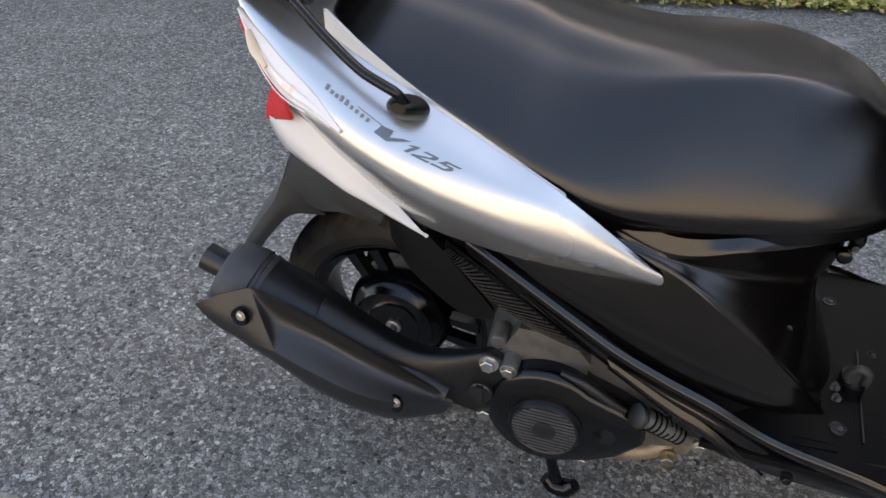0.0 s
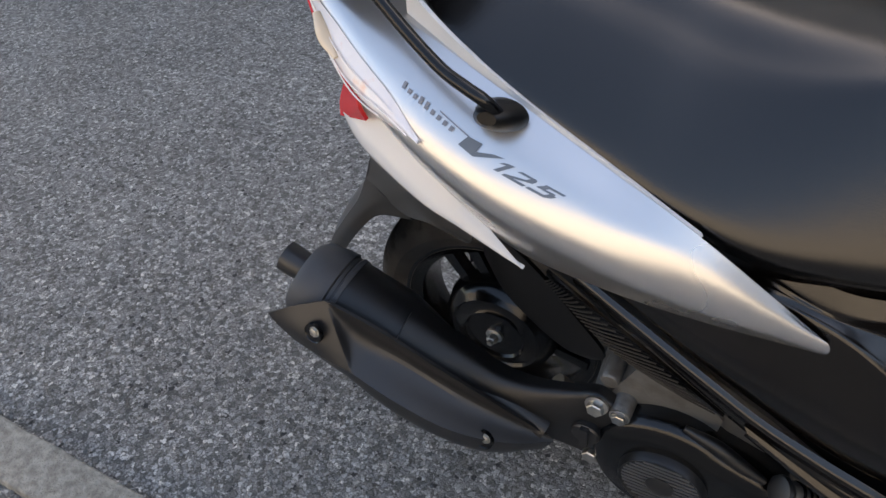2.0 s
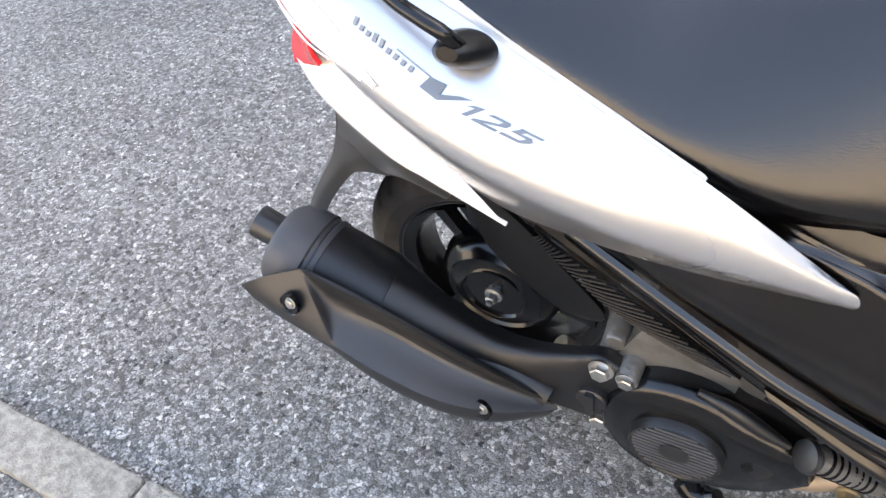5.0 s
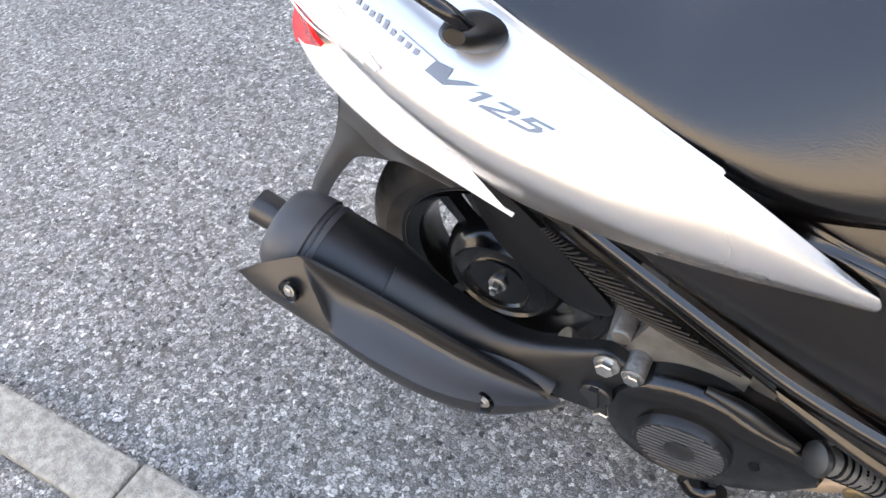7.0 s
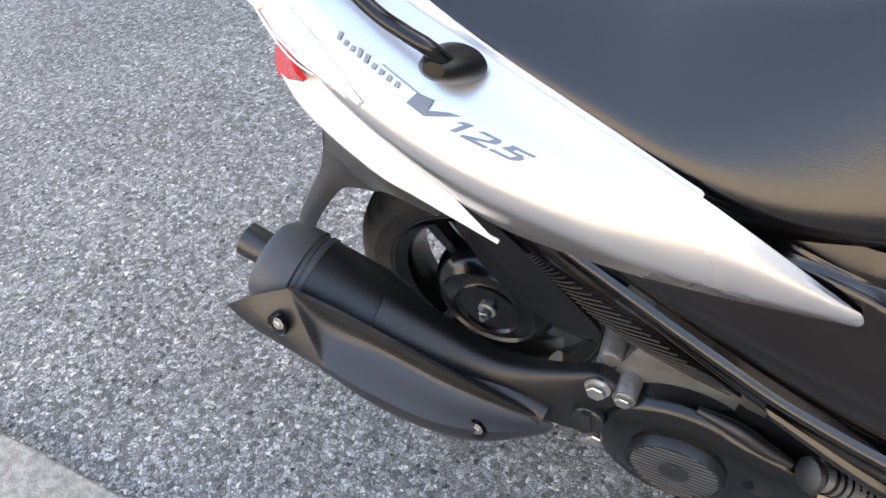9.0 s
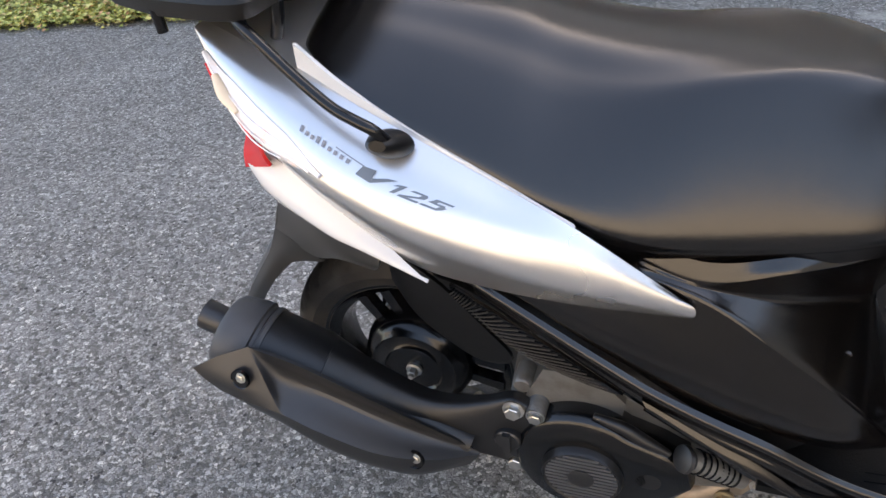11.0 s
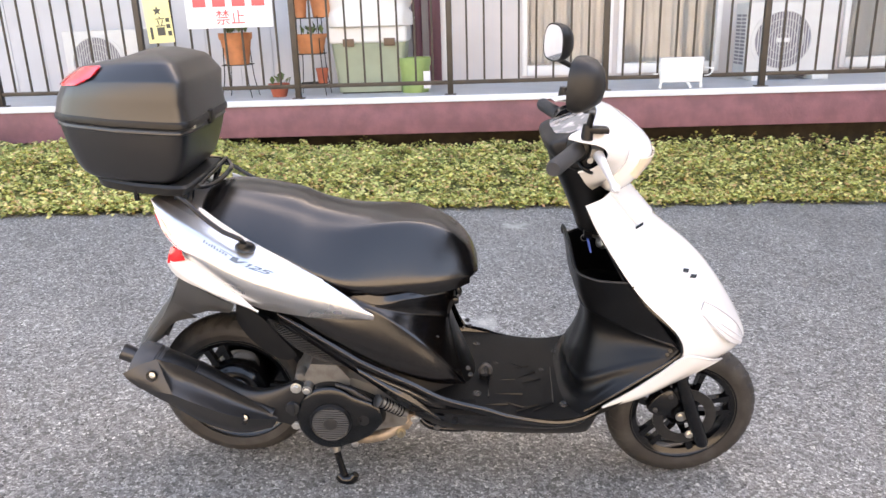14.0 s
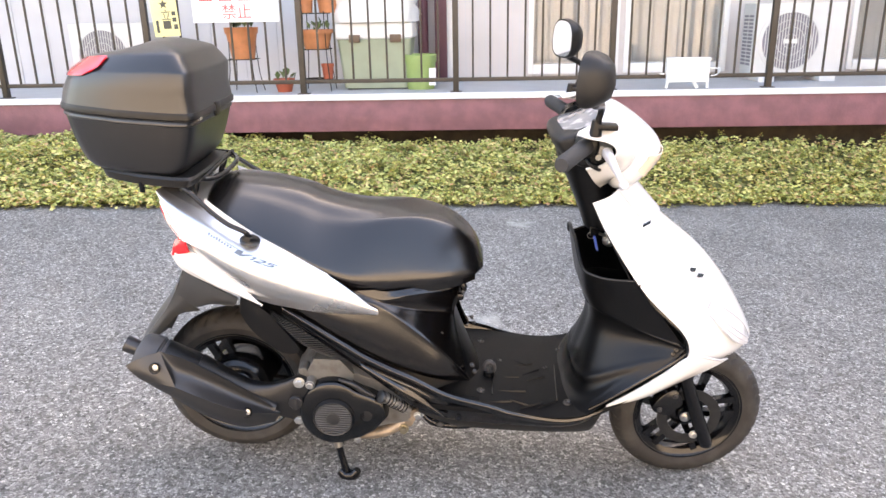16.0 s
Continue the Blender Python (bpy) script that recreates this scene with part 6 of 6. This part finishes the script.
for at in ((0.228, -0.178, 0.344), (0.206, -0.150, 0.366)):
    add("cast_lug", lathe([(0.02, 0.013), (-0.012, 0.0125), (-0.015, 0.010)], at, (0, 1, 0), 24), ALLOY, engine)
rings = [[(0.20, y, 0.33), (0.235, y, 0.405), (0.30, y, 0.405), (0.335, y, 0.365), (0.33, y, 0.33)] for y in (-0.165, -0.06)]
add("cylinder_shroud", loft(rings), ALLOY, engine)
bolt("cover_bolt", (0.228, -0.190, 0.344), (0, -1, 0), 0.009, engine)
bolt("cover_bolt", (0.345, -0.180, 0.176), (0, -1, 0), 0.007, engine)
finish("oil_filler_cap", *joined(lathe([(0.02, 0.018), (-0.012, 0.018), (-0.014, 0.016)], (0.190, -0.185, 0.292), (0, 1, 0), 32), (lambda q: ([tuple(p) for p in q[0]], q[1]))(loft([[(0.185, -0.204, z), (0.195, -0.204, z), (0.195, -0.195, z), (0.185, -0.195, z)] for z in (0.275, 0.309)]))), SHIELD, engine, "round oil filler cap with a grip bar")
for vf, m, n in ((lathe([(0.006, 0.014), (0.0, 0.0175), (-0.005, 0.0165), (-0.007, 0.009)], (0.410, -0.196, 0.322), (0.75, 0.45, -0.45), 32), SHIELD, "rubber_cap"), (pipe([(0.413, -0.193, 0.320), (0.445, -0.184, 0.297), (0.478, -0.172, 0.270)], [0.0140, 0.0138, 0.012], 20, 20), ALLOY, "ribbed_boot")):
    add(n, vf, m, engine)
for k in range(7):
    t = 0.15 + 0.11 * k
    p = np.array((0.413, -0.193, 0.320)) * (1 - t) + np.array((0.478, -0.172, 0.270)) * t
    add("boot_rib", lathe([(-0.0015, 0.012), (-0.0015, 0.0165 - 0.0025 * t), (0.0015, 0.0165 - 0.0025 * t), (0.0015, 0.012)], p, (0.065, 0.021, -0.050), 24, closed=True), RIM, engine)
add("exhaust_pipe", pipe([(0.50, -0.10, 0.235), (0.46, -0.135, 0.205), (0.40, -0.145, 0.176), (0.30, -0.135, 0.165), (0.21, -0.12, 0.21), (0.13, -0.14, 0.29)], 0.015, 16, 40), RUST, engine, "brown stained exhaust pipe")

bolt("case_bolt", (0.4637, -0.150, 0.196), (0, -1, 0), 0.010, engine, BRASS, "yellowish drain bolt", deep=0.016)
bolt("case_bolt", (0.351, -0.160, 0.190), (0, -1, 0), 0.0075, engine, BRASS)
bolt("case_bolt", (0.500, -0.158, 0.244), (0, -1, 0), 0.008, engine)
finish("mount_bracket", *joined(loft([[(0.470, y, 0.200), (0.484, y, 0.205), (0.500, y, 0.236), (0.496, y, 0.256), (0.482, y, 0.250), (0.470, y, 0.225)] for y in (-0.150, -0.135)]), pipe([(0.478, -0.146, 0.222), (0.492, -0.146, 0.246)], [0.006, 0.005], 10, 4)), RUST, engine, "beige stained bracket under the engine")

# centre stand
stand = empty("centre_stand")
stand.parent = scooter
for s in (-1, 1):
    finish("stand_leg", *pipe([(0.262, s * 0.095, 0.185), (0.275, s * 0.105, 0.13), (0.285, s * 0.114, 0.098)], [0.012, 0.013, 0.012], 14, 12), ALLOY if s < 0 else RIM, stand, "scuffed metal stand leg")
    finish("stand_shank", *pipe([(0.284, s * 0.113, 0.101), (0.293, s * 0.120, 0.070), (0.305, s * 0.128, 0.030)], [0.010, 0.009, 0.011], 14, 12), RIM, stand, "black lower end of the stand leg")
    z = 0.016 if s < 0 else -0.003
    finish("stand_foot", *pipe([(0.288, s * 0.126, z + 0.012), (0.305, s * 0.130, z), (0.325, s * 0.132, z + 0.004), (0.338, s * 0.133, z + 0.020)], [0.012, 0.016, 0.016, 0.010], 14, 16), RIM, stand, "black stand foot")
finish("stand_pivot", *pipe([(0.515, -0.100, 0.205), (0.540, -0.108, 0.190), (0.590, -0.110, 0.182), (0.640, -0.106, 0.186), (0.660, -0.098, 0.206)], [0.009, 0.011, 0.009, 0.010, 0.009], 12, 30), RIM, stand, "black arm under the belly")
finish("return_spring", *pipe([(0.585, -0.122, 0.196), (0.620, -0.122, 0.194), (0.645, -0.118, 0.198)], 0.005, 10, 16), CAP, stand)
bolt("pivot_bolt", (0.559, -0.118, 0.194), (0, -1, 0), 0.008, stand, CAP)
finish("pivot_bracket", *loft([[(0.52, y, 0.235), (0.66, y, 0.235), (0.64, y, 0.200), (0.55, y, 0.196)] for y in (-0.122, -0.105)]), RIM, stand)
finish("stand_bar", *pipe([(0.285, -0.115, 0.095), (0.285, 0.115, 0.095)], 0.010, 12), RIM, stand)

# muffler
AX = Vector((0.245, 0.0, -0.112)).normalized()
REARC = Vector((-0.190, -0.197, 0.422))
muffler = empty("muffler")
muffler.parent = scooter
muf = finish("muffler_body", *lathe([(0.045, 0.052), (0.048, 0.056), (0.13, 0.0565), (0.165, 0.050), (0.21, 0.040), (0.28, 0.028), (0.36, 0.02)], REARC, AX, 48), EXHAUST, muffler, "matt black muffler can")
finish("muffler_end_cap", *lathe([(-0.002, 0.030), (-0.004, 0.046), (0.004, 0.053), (0.030, 0.058), (0.042, 0.059), (0.044, 0.056), (0.050, 0.056), (0.052, 0.058), (0.058, 0.0575)], REARC, AX, 48), CAP, muffler, "grey muffler end cap")
finish("muffler_outlet", *lathe([(0.01, 0.020), (-0.026, 0.0210), (-0.0285, 0.0207), (-0.0285, 0.0178), (0.004, 0.0172)], REARC + Vector((-0.008, 0.004, 0.010)), AX, 32), SHIELD, muffler, "dark outlet pipe")
TOPE = [(-0.117, -0.252, 0.460), (-0.050, -0.250, 0.436), (0.046, -0.238, 0.372), (0.105, -0.224, 0.322), (0.152, -0.207, 0.272)]
CREASE = [(-0.075, -0.286, 0.384), (-0.020, -0.287, 0.360), (0.045, -0.278, 0.327), (0.105, -0.250, 0.295), (0.154, -0.209, 0.268)]
BOTTOM = [(-0.098, -0.276, 0.356), (-0.030, -0.272, 0.304), (0.030, -0.262, 0.270), (0.080, -0.246, 0.250), (0.138, -0.208, 0.240)]
TIP = (-0.191, -0.279, 0.434)
for line in (TOPE, CREASE, BOTTOM):
    line.insert(1, tuple(np.array(line[0]) * 0.82 + np.array(line[1]) * 0.18))
hollow = [tuple(np.array(a) * 0.45 + np.array(b) * 0.55 + np.array((0, 0.010 * k, -0.004 * k))) for a, b, k in zip(TOPE, CREASE, (0.0, 1.5, 2.4, 2.2, 1.4, 0))]
lower = [tuple((np.array(a) + np.array(b)) / 2 + np.array((0, -0.004 * k, -0.004 * k))) for a, b, k in zip(CREASE, BOTTOM, (0.3, 0.6, 1, 1, 0.8, 0))]
rear_face = [[TIP, (-0.155, -0.266, 0.450), TOPE[0]], [(-0.178, -0.280, 0.417), (-0.138, -0.280, 0.420), hollow[0]], [(-0.160, -0.280, 0.399), (-0.118, -0.284, 0.391), CREASE[0]]]
rear_low = [rear_face[2], [(-0.158, -0.279, 0.396), (-0.120, -0.281, 0.381), lower[0]], [(-0.155, -0.276, 0.393), (-0.124, -0.277, 0.372), BOTTOM[0]]]
shield = finish("heat_shield", *joined(shell([TOPE, hollow, CREASE], 40, 14, 0.004), shell([CREASE, lower, BOTTOM], 40, 10, 0.004), shell(rear_face, 16, 14, 0.004), shell(rear_low, 16, 10, 0.004)), SHIELD, muffler, "dark grey pointed heat shield with two bolts", sharp=18)
for at in ((-0.122, -0.281, 0.430), (0.083, -0.259, 0.300)):
    finish("bolt_recess", *lathe([(0.004, 0.0135), (-0.0008, 0.0130), (0.0005, 0.0118), (0.0004, 0.002)], at, (0.1, 1, -0.3), 24), RIM, shield)
    bolt("shield_bolt", (at[0] + 0.002, at[1] + 0.002, at[2] + 0.002), (-0.1, -1, 0.3), 0.0058, shield, deep=0.004)
ARM = [[(-0.036, -0.176, 0.413), (0.018, -0.175, 0.377), (0.072, -0.172, 0.343), (0.116, -0.168, 0.333), (0.160, -0.166, 0.342), (0.196, -0.166, 0.358), (0.218, -0.168, 0.350)],
       [(-0.034, -0.205, 0.419), (0.020, -0.202, 0.380), (0.074, -0.198, 0.344), (0.117, -0.191, 0.333), (0.162, -0.186, 0.341), (0.198, -0.185, 0.357), (0.220, -0.184, 0.348)],
       [(-0.038, -0.236, 0.402), (0.018, -0.229, 0.360), (0.074, -0.216, 0.318), (0.118, -0.203, 0.300), (0.165, -0.193, 0.300), (0.200, -0.189, 0.318), (0.220, -0.188, 0.322)],
       [(-0.044, -0.250, 0.372), (0.024, -0.236, 0.322), (0.084, -0.216, 0.280), (0.130, -0.198, 0.256), (0.176, -0.187, 0.236), (0.200, -0.183, 0.222), (0.214, -0.182, 0.222)]]
finish("muffler_bracket", *shell(ARM, 44, 20, 0.006), EXHAUST, muffler, "black muffler mounting bracket", sharp=30)
for at in ((0.200, -0.188, 0.3486), (0.195, -0.182, 0.2336)):
    bolt("bracket_bolt", at, (0, -1, 0.1), 0.0105, muffler, deep=0.012)

# rear mudguard, hugger, vent strip
FLAP = ((-0.060, 0.150, 0.640), (-0.088, 0.146, 0.606), (-0.112, 0.134, 0.560), (-0.142, 0.122, 0.508), (-0.176, 0.116, 0.462), (-0.214, 0.112, 0.408), (-0.236, 0.108, 0.362), (-0.248, 0.100, 0.318))
rows = [[(x - 0.022 * (1 - q * q), q * w, z) for q in (-1, -0.6, 0, 0.6, 1)] for x, w, z in FLAP]
add("rear_mudguard", shell(rows, 24, 40, 0.004), GUARD, label="dark smoky plastic rear mudguard flap")
for s in (-1, 1):
    edge = [(x, s * w, z) for x, w, z in FLAP[2:]]
    inner = [(x + d, s * (w + 0.004), z - e) for (x, w, z), d, e in zip(FLAP[2:], (0.060, 0.032, 0.030, 0.030, 0.026, 0.016), (0.046, 0.014, 0.004, 0.0, 0.0, 0.0))]
    add("mudguard_flange", shell([edge, [tuple((np.array(a) + np.array(b)) / 2 + np.array((0, s * 0.004, 0.003))) for a, b in zip(edge, inner)], inner], 30, 8, 0.003), GUARD, label="pale edged side flange of the mudguard")
    add("mudguard_side", shell([[(-0.078, s * 0.152, 0.632), (-0.030, s * 0.178, 0.620), (0.020, s * 0.196, 0.604), (0.066, s * 0.202, 0.586)], [(-0.098, s * 0.142, 0.580), (-0.050, s * 0.160, 0.574), (0.010, s * 0.188, 0.574), (0.060, s * 0.198, 0.570)], [(-0.112, s * 0.134, 0.558), (-0.062, s * 0.144, 0.528), (-0.006, s * 0.172, 0.552), (0.050, s * 0.190, 0.558)]], 30, 12, 0.004), GUARD)
rows = [[(RW[0] + rad * math.cos(radians(a)), y, RW[2] + rad * math.sin(radians(a))) for a in range(-5, 74, 13)] for y, rad in ((-0.072, 0.212), (-0.070, 0.236), (0, 0.246), (0.070, 0.236), (0.072, 0.212))]
add("rear_hugger", shell(rows, 30, 12, 0.004), BLACK, label="black inner rear mudguard")
for s in (-1, 1):
    add("guard_plate", shell([[(0.066, s * 0.178, 0.584), (0.126, s * 0.190, 0.549), (0.166, s * 0.192, 0.503), (0.201, s * 0.193, 0.460), (0.206, s * 0.193, 0.444)], [(0.062, s * 0.176, 0.556), (0.104, s * 0.188, 0.520), (0.146, s * 0.191, 0.476), (0.184, s * 0.192, 0.444), (0.200, s * 0.192, 0.437)], [(0.060, s * 0.172, 0.528), (0.088, s * 0.184, 0.492), (0.126, s * 0.188, 0.458), (0.160, s * 0.190, 0.436), (0.186, s * 0.190, 0.431)]], 30, 14, 0.005), BLACK, label="black guard plate before the rear wheel")
VENT = [[(0.142, -0.196, 0.556), (0.175, -0.198, 0.535), (0.255, -0.198, 0.480), (0.335, -0.200, 0.422)], [(0.140, -0.190, 0.540), (0.166, -0.190, 0.510), (0.215, -0.190, 0.462), (0.292, -0.194, 0.428)]]
for rows, s in both(VENT):
    vent = add("vent_strip", shell(rows, 24, 6, 0.004), GLOSS_BLACK, label="ribbed dark vent strip behind the skirt")
    g = sheet(rows, 60, 5)
    for k in range(5, 58, 2):
        a, b = g[0][k], g[4][k - 5]
        o = np.array([0, 0.004 * s, 0])
        finish("vent_rib", *pipe([a + o, (a + b) / 2 + o * 1.3, b + o], 0.0010, 6), DARK, vent)

# grab rail, carrier
for s in (-1, 1):
    add("grab_rail", pipe(np.array([(-0.105, s * 0.120, 0.862), (-0.072, s * 0.150, 0.859), (-0.045, s * 0.176, 0.849), (-0.018, s * 0.188, 0.832), (0.018, s * 0.199, 0.804), (0.058, s * 0.213, 0.781), (0.085, s * 0.222, 0.773), (0.103, s * 0.225, 0.766), (0.112, s * 0.216, 0.748)]) - np.array((0, 0, 0.022 if s > 0 else 0)), 0.0058, 14, 48), RIM, label="black tubular grab rail")
    add("rail_foot", loft([[(0.105 + r * math.cos(a) * 1.25, s * (0.195 + h * 0.9 + 0.25 * r * math.sin(a) * -1), 0.734 + h * 0.45 + r * math.sin(a) * 0.75) for a in np.linspace(0, 2 * math.pi, 24, endpoint=False)] for h, r in ((0.0, 0.019), (0.012, 0.018), (0.020, 0.015), (0.030, 0.012), (0.036, 0.007))]), BLACK, label="black rubber foot of the grab rail")
    add("carrier_tube", pipe([(-0.235, s * 0.120, 0.856), (-0.12, s * 0.128, 0.852), (-0.03, s * 0.118, 0.852), (-0.002, s * 0.090, 0.848), (0.012, s * 0.045, 0.850), (0.014, 0, 0.850)], 0.006, 12, 30), RIM, label="black steel carrier tube")
    add("carrier_strut", pipe([(-0.035, s * 0.112, 0.852), (-0.040, s * 0.112, 0.828), (-0.052, s * 0.108, 0.800)], 0.007, 10), RIM)
for x, z in ((-0.2, 0.854), (-0.10, 0.850), (-0.02, 0.854)):
    add("carrier_cross", pipe([(x, -0.12, z), (x, 0.12, z)], 0.006, 10), RIM)
for x, y in ((-0.146, -0.165), (-0.060, -0.150)):
    add("carrier_bolt", pipe([(x, y, 0.856), (x, y, 0.832)], 0.006, 10), RIM)

# ---- top box on the carrier ----
BOX_TURN = Matrix.Translation((-0.1385, -0.223, 0.9975)) @ Matrix.Rotation(radians(2.1), 4, "Z") @ Matrix.Rotation(radians(0.3), 4, "Y") @ Matrix.Rotation(radians(-3.8), 4, "X") @ Matrix.Translation((0.14, 0.2, -0.995))
box_root = empty("top_box", STAND @ BOX_TURN, "black plastic top box with red reflectors on the rear carrier", "luggage box")
BASE = ((0.872, -0.264, -0.074, 0.127), (0.880, -0.292, -0.052, 0.149), (0.905, -0.310, -0.032, 0.161), (0.950, -0.326, -0.017, 0.172), (0.996, -0.337, -0.007, 0.179), (1.008, -0.341, -0.005, 0.181))
LID = ((1.024, -0.343, -0.003, 0.183), (1.064, -0.335, -0.009, 0.179), (1.106, -0.319, -0.007, 0.180), (1.114, -0.313, -0.011, 0.176), (1.142, -0.275, -0.030, 0.153), (1.149, -0.261, -0.037, 0.144), (1.158, -0.212, -0.062, 0.112), (1.165, -0.180, -0.086, 0.076), (1.168, -0.150, -0.113, 0.029))


def box_point(z, x0, x1, w, a):
    """A place on the box's outline: tight front corners, the sides drawn in towards a rounded rear."""
    c, s = math.cos(a), math.sin(a)
    e = 0.15 if c > 0 else 0.15 + 0.16 * min(1, -c * 1.6)
    u, q = math.copysign(abs(c) ** e, c), math.copysign(abs(s) ** e, s)
    t = (1 - u) / 2
    return (x0 + x1) / 2 + (x1 - x0) / 2 * u + max(0.0, u) * 0.003 * (1 - q * q), w * q * (1 - 0.58 * t ** 2.15), z - 0.020 * t * t * min(1, max(0, (z - 1.03) / 0.08))


def box_ring(z, x0, x1, w, seg=128):
    return [box_point(z, x0, x1, w, 2 * math.pi * i / seg) for i in range(seg)]


add("box_base", loft([box_ring(*r) for r in BASE], 26), CASE, box_root, "black box base")
add("box_lid", loft([box_ring(*r) for r in LID]), CASE, box_root, "black domed box lid")
add("box_seam", loft([box_ring(*r) for r in ((1.006, -0.341, -0.005, 0.181), (1.009, -0.346, 0.001, 0.185), (1.019, -0.346, 0.001, 0.185), (1.024, -0.343, -0.002, 0.183))]), BLACK, box_root, "black seam lip")
add("base_lip", loft([box_ring(*r) for r in ((0.993, -0.337, -0.007, 0.179), (0.996, -0.341, -0.004, 0.182), (1.000, -0.341, -0.004, 0.182), (1.003, -0.338, -0.006, 0.180))]), CASE, box_root)


def lid_at(z, a, lift=0.003):
    """A place on the lid at a height, at an angle of its outline."""
    x0, x1, w = (np.interp(z, [r[0] for r in LID], [r[k] for r in LID]) for k in (1, 2, 3))
    p = np.array(box_point(z, x0, x1, w, a))
    d = p - np.array([-0.14, 0, 1.0])
    return p + d / np.linalg.norm(d) * lift


for s in (-1, 1):
    v, f = [], []
    nj, ni = 8, 18
    for lift in (0.0035, 0.0):
        for j in range(nj):
            z = 1.099 + 0.043 * j / (nj - 1)
            end = -0.262 + 0.105 * j / (nj - 1)
            line = np.array([lid_at(z, a if s < 0 else 2 * math.pi - a, lift) for a in np.linspace(math.pi + 0.25, 1.5 * math.pi, 900)])
            line = line[line[:, 0] < end]
            run = np.concatenate([[0], np.cumsum(np.linalg.norm(np.diff(line, axis=0), axis=1))])
            for i in range(ni):
                v.append([np.interp(run[-1] * i / (ni - 1), run, line[:, k]) for k in range(3)])
    for o in (0, nj * ni):
        f += [(o + j * ni + i, o + j * ni + i + 1, o + (j + 1) * ni + i + 1, o + (j + 1) * ni + i) for j in range(nj - 1) for i in range(ni - 1)]
    add("reflector", (v, f), RED, box_root, "red corner reflector")
part("latch", block(-0.008, 0.003, -0.140, -0.124, 1.004, 1.012, 0.003), STEEL, box_root, "small metal latch")
part("lock", block(-0.006, 0.006, -0.02, 0.02, 0.994, 1.028, 0.005), BLACK, box_root, "black lock plate")
for z in (1.113, 1.121):
    p = lid_at(z, 1.47 * math.pi, 0.0)
    part("badge_bar", block(-0.175 + (z - 1.113), -0.148 + (z - 1.113), p[1] - 0.003, p[1] + 0.012, z - 0.0022, z + 0.0022, 0.001), RIM, box_root)
rings = [box_ring(z, x0, x1, w) for z, x0, x1, w in ((0.848, -0.224, -0.050, 0.127), (0.852, -0.262, -0.028, 0.156), (0.870, -0.268, -0.018, 0.163), (0.876, -0.262, -0.022, 0.158))]
add("mounting_plate", loft(rings), DARK, box_root, "dark grey mounting plate")

# ---- key ----
key = empty("key", STAND, "scooter key with a blue tag hanging in the ignition lock", "key")
add("key_blade", pipe([(0.950, -0.068, 0.732), (0.925, -0.074, 0.742)], 0.004, 8), STEEL, key)
add("key_head", loft([[(0.925, -0.074 + y, 0.742 + z) for y, z in ((-0.010, 0), (-0.006, 0.010), (0.006, 0.010), (0.010, 0), (0.006, -0.010), (-0.006, -0.010))], [(0.905, -0.077 + y, 0.747 + z) for y, z in ((-0.010, 0), (-0.006, 0.010), (0.006, 0.010), (0.010, 0), (0.006, -0.010), (-0.006, -0.010))]]), BLACK, key)
add("tag", loft([[(0.912 + 0.01 * t, -0.085 + y, 0.738 - 0.034 * t) for y in (-0.008, 0.008)] + [(0.917 + 0.01 * t, -0.085 + y, 0.738 - 0.034 * t) for y in (0.008, -0.008)] for t in (0, 0.5, 1)]), BLUE, key, "blue plastic tag")
add("ring", lathe([(-0.001, 0.010), (0.001, 0.010), (0.001, 0.0085), (-0.001, 0.0085)], (0.908, -0.08, 0.738), (0, 1, 0.2), 24, closed=True), STEEL, key)
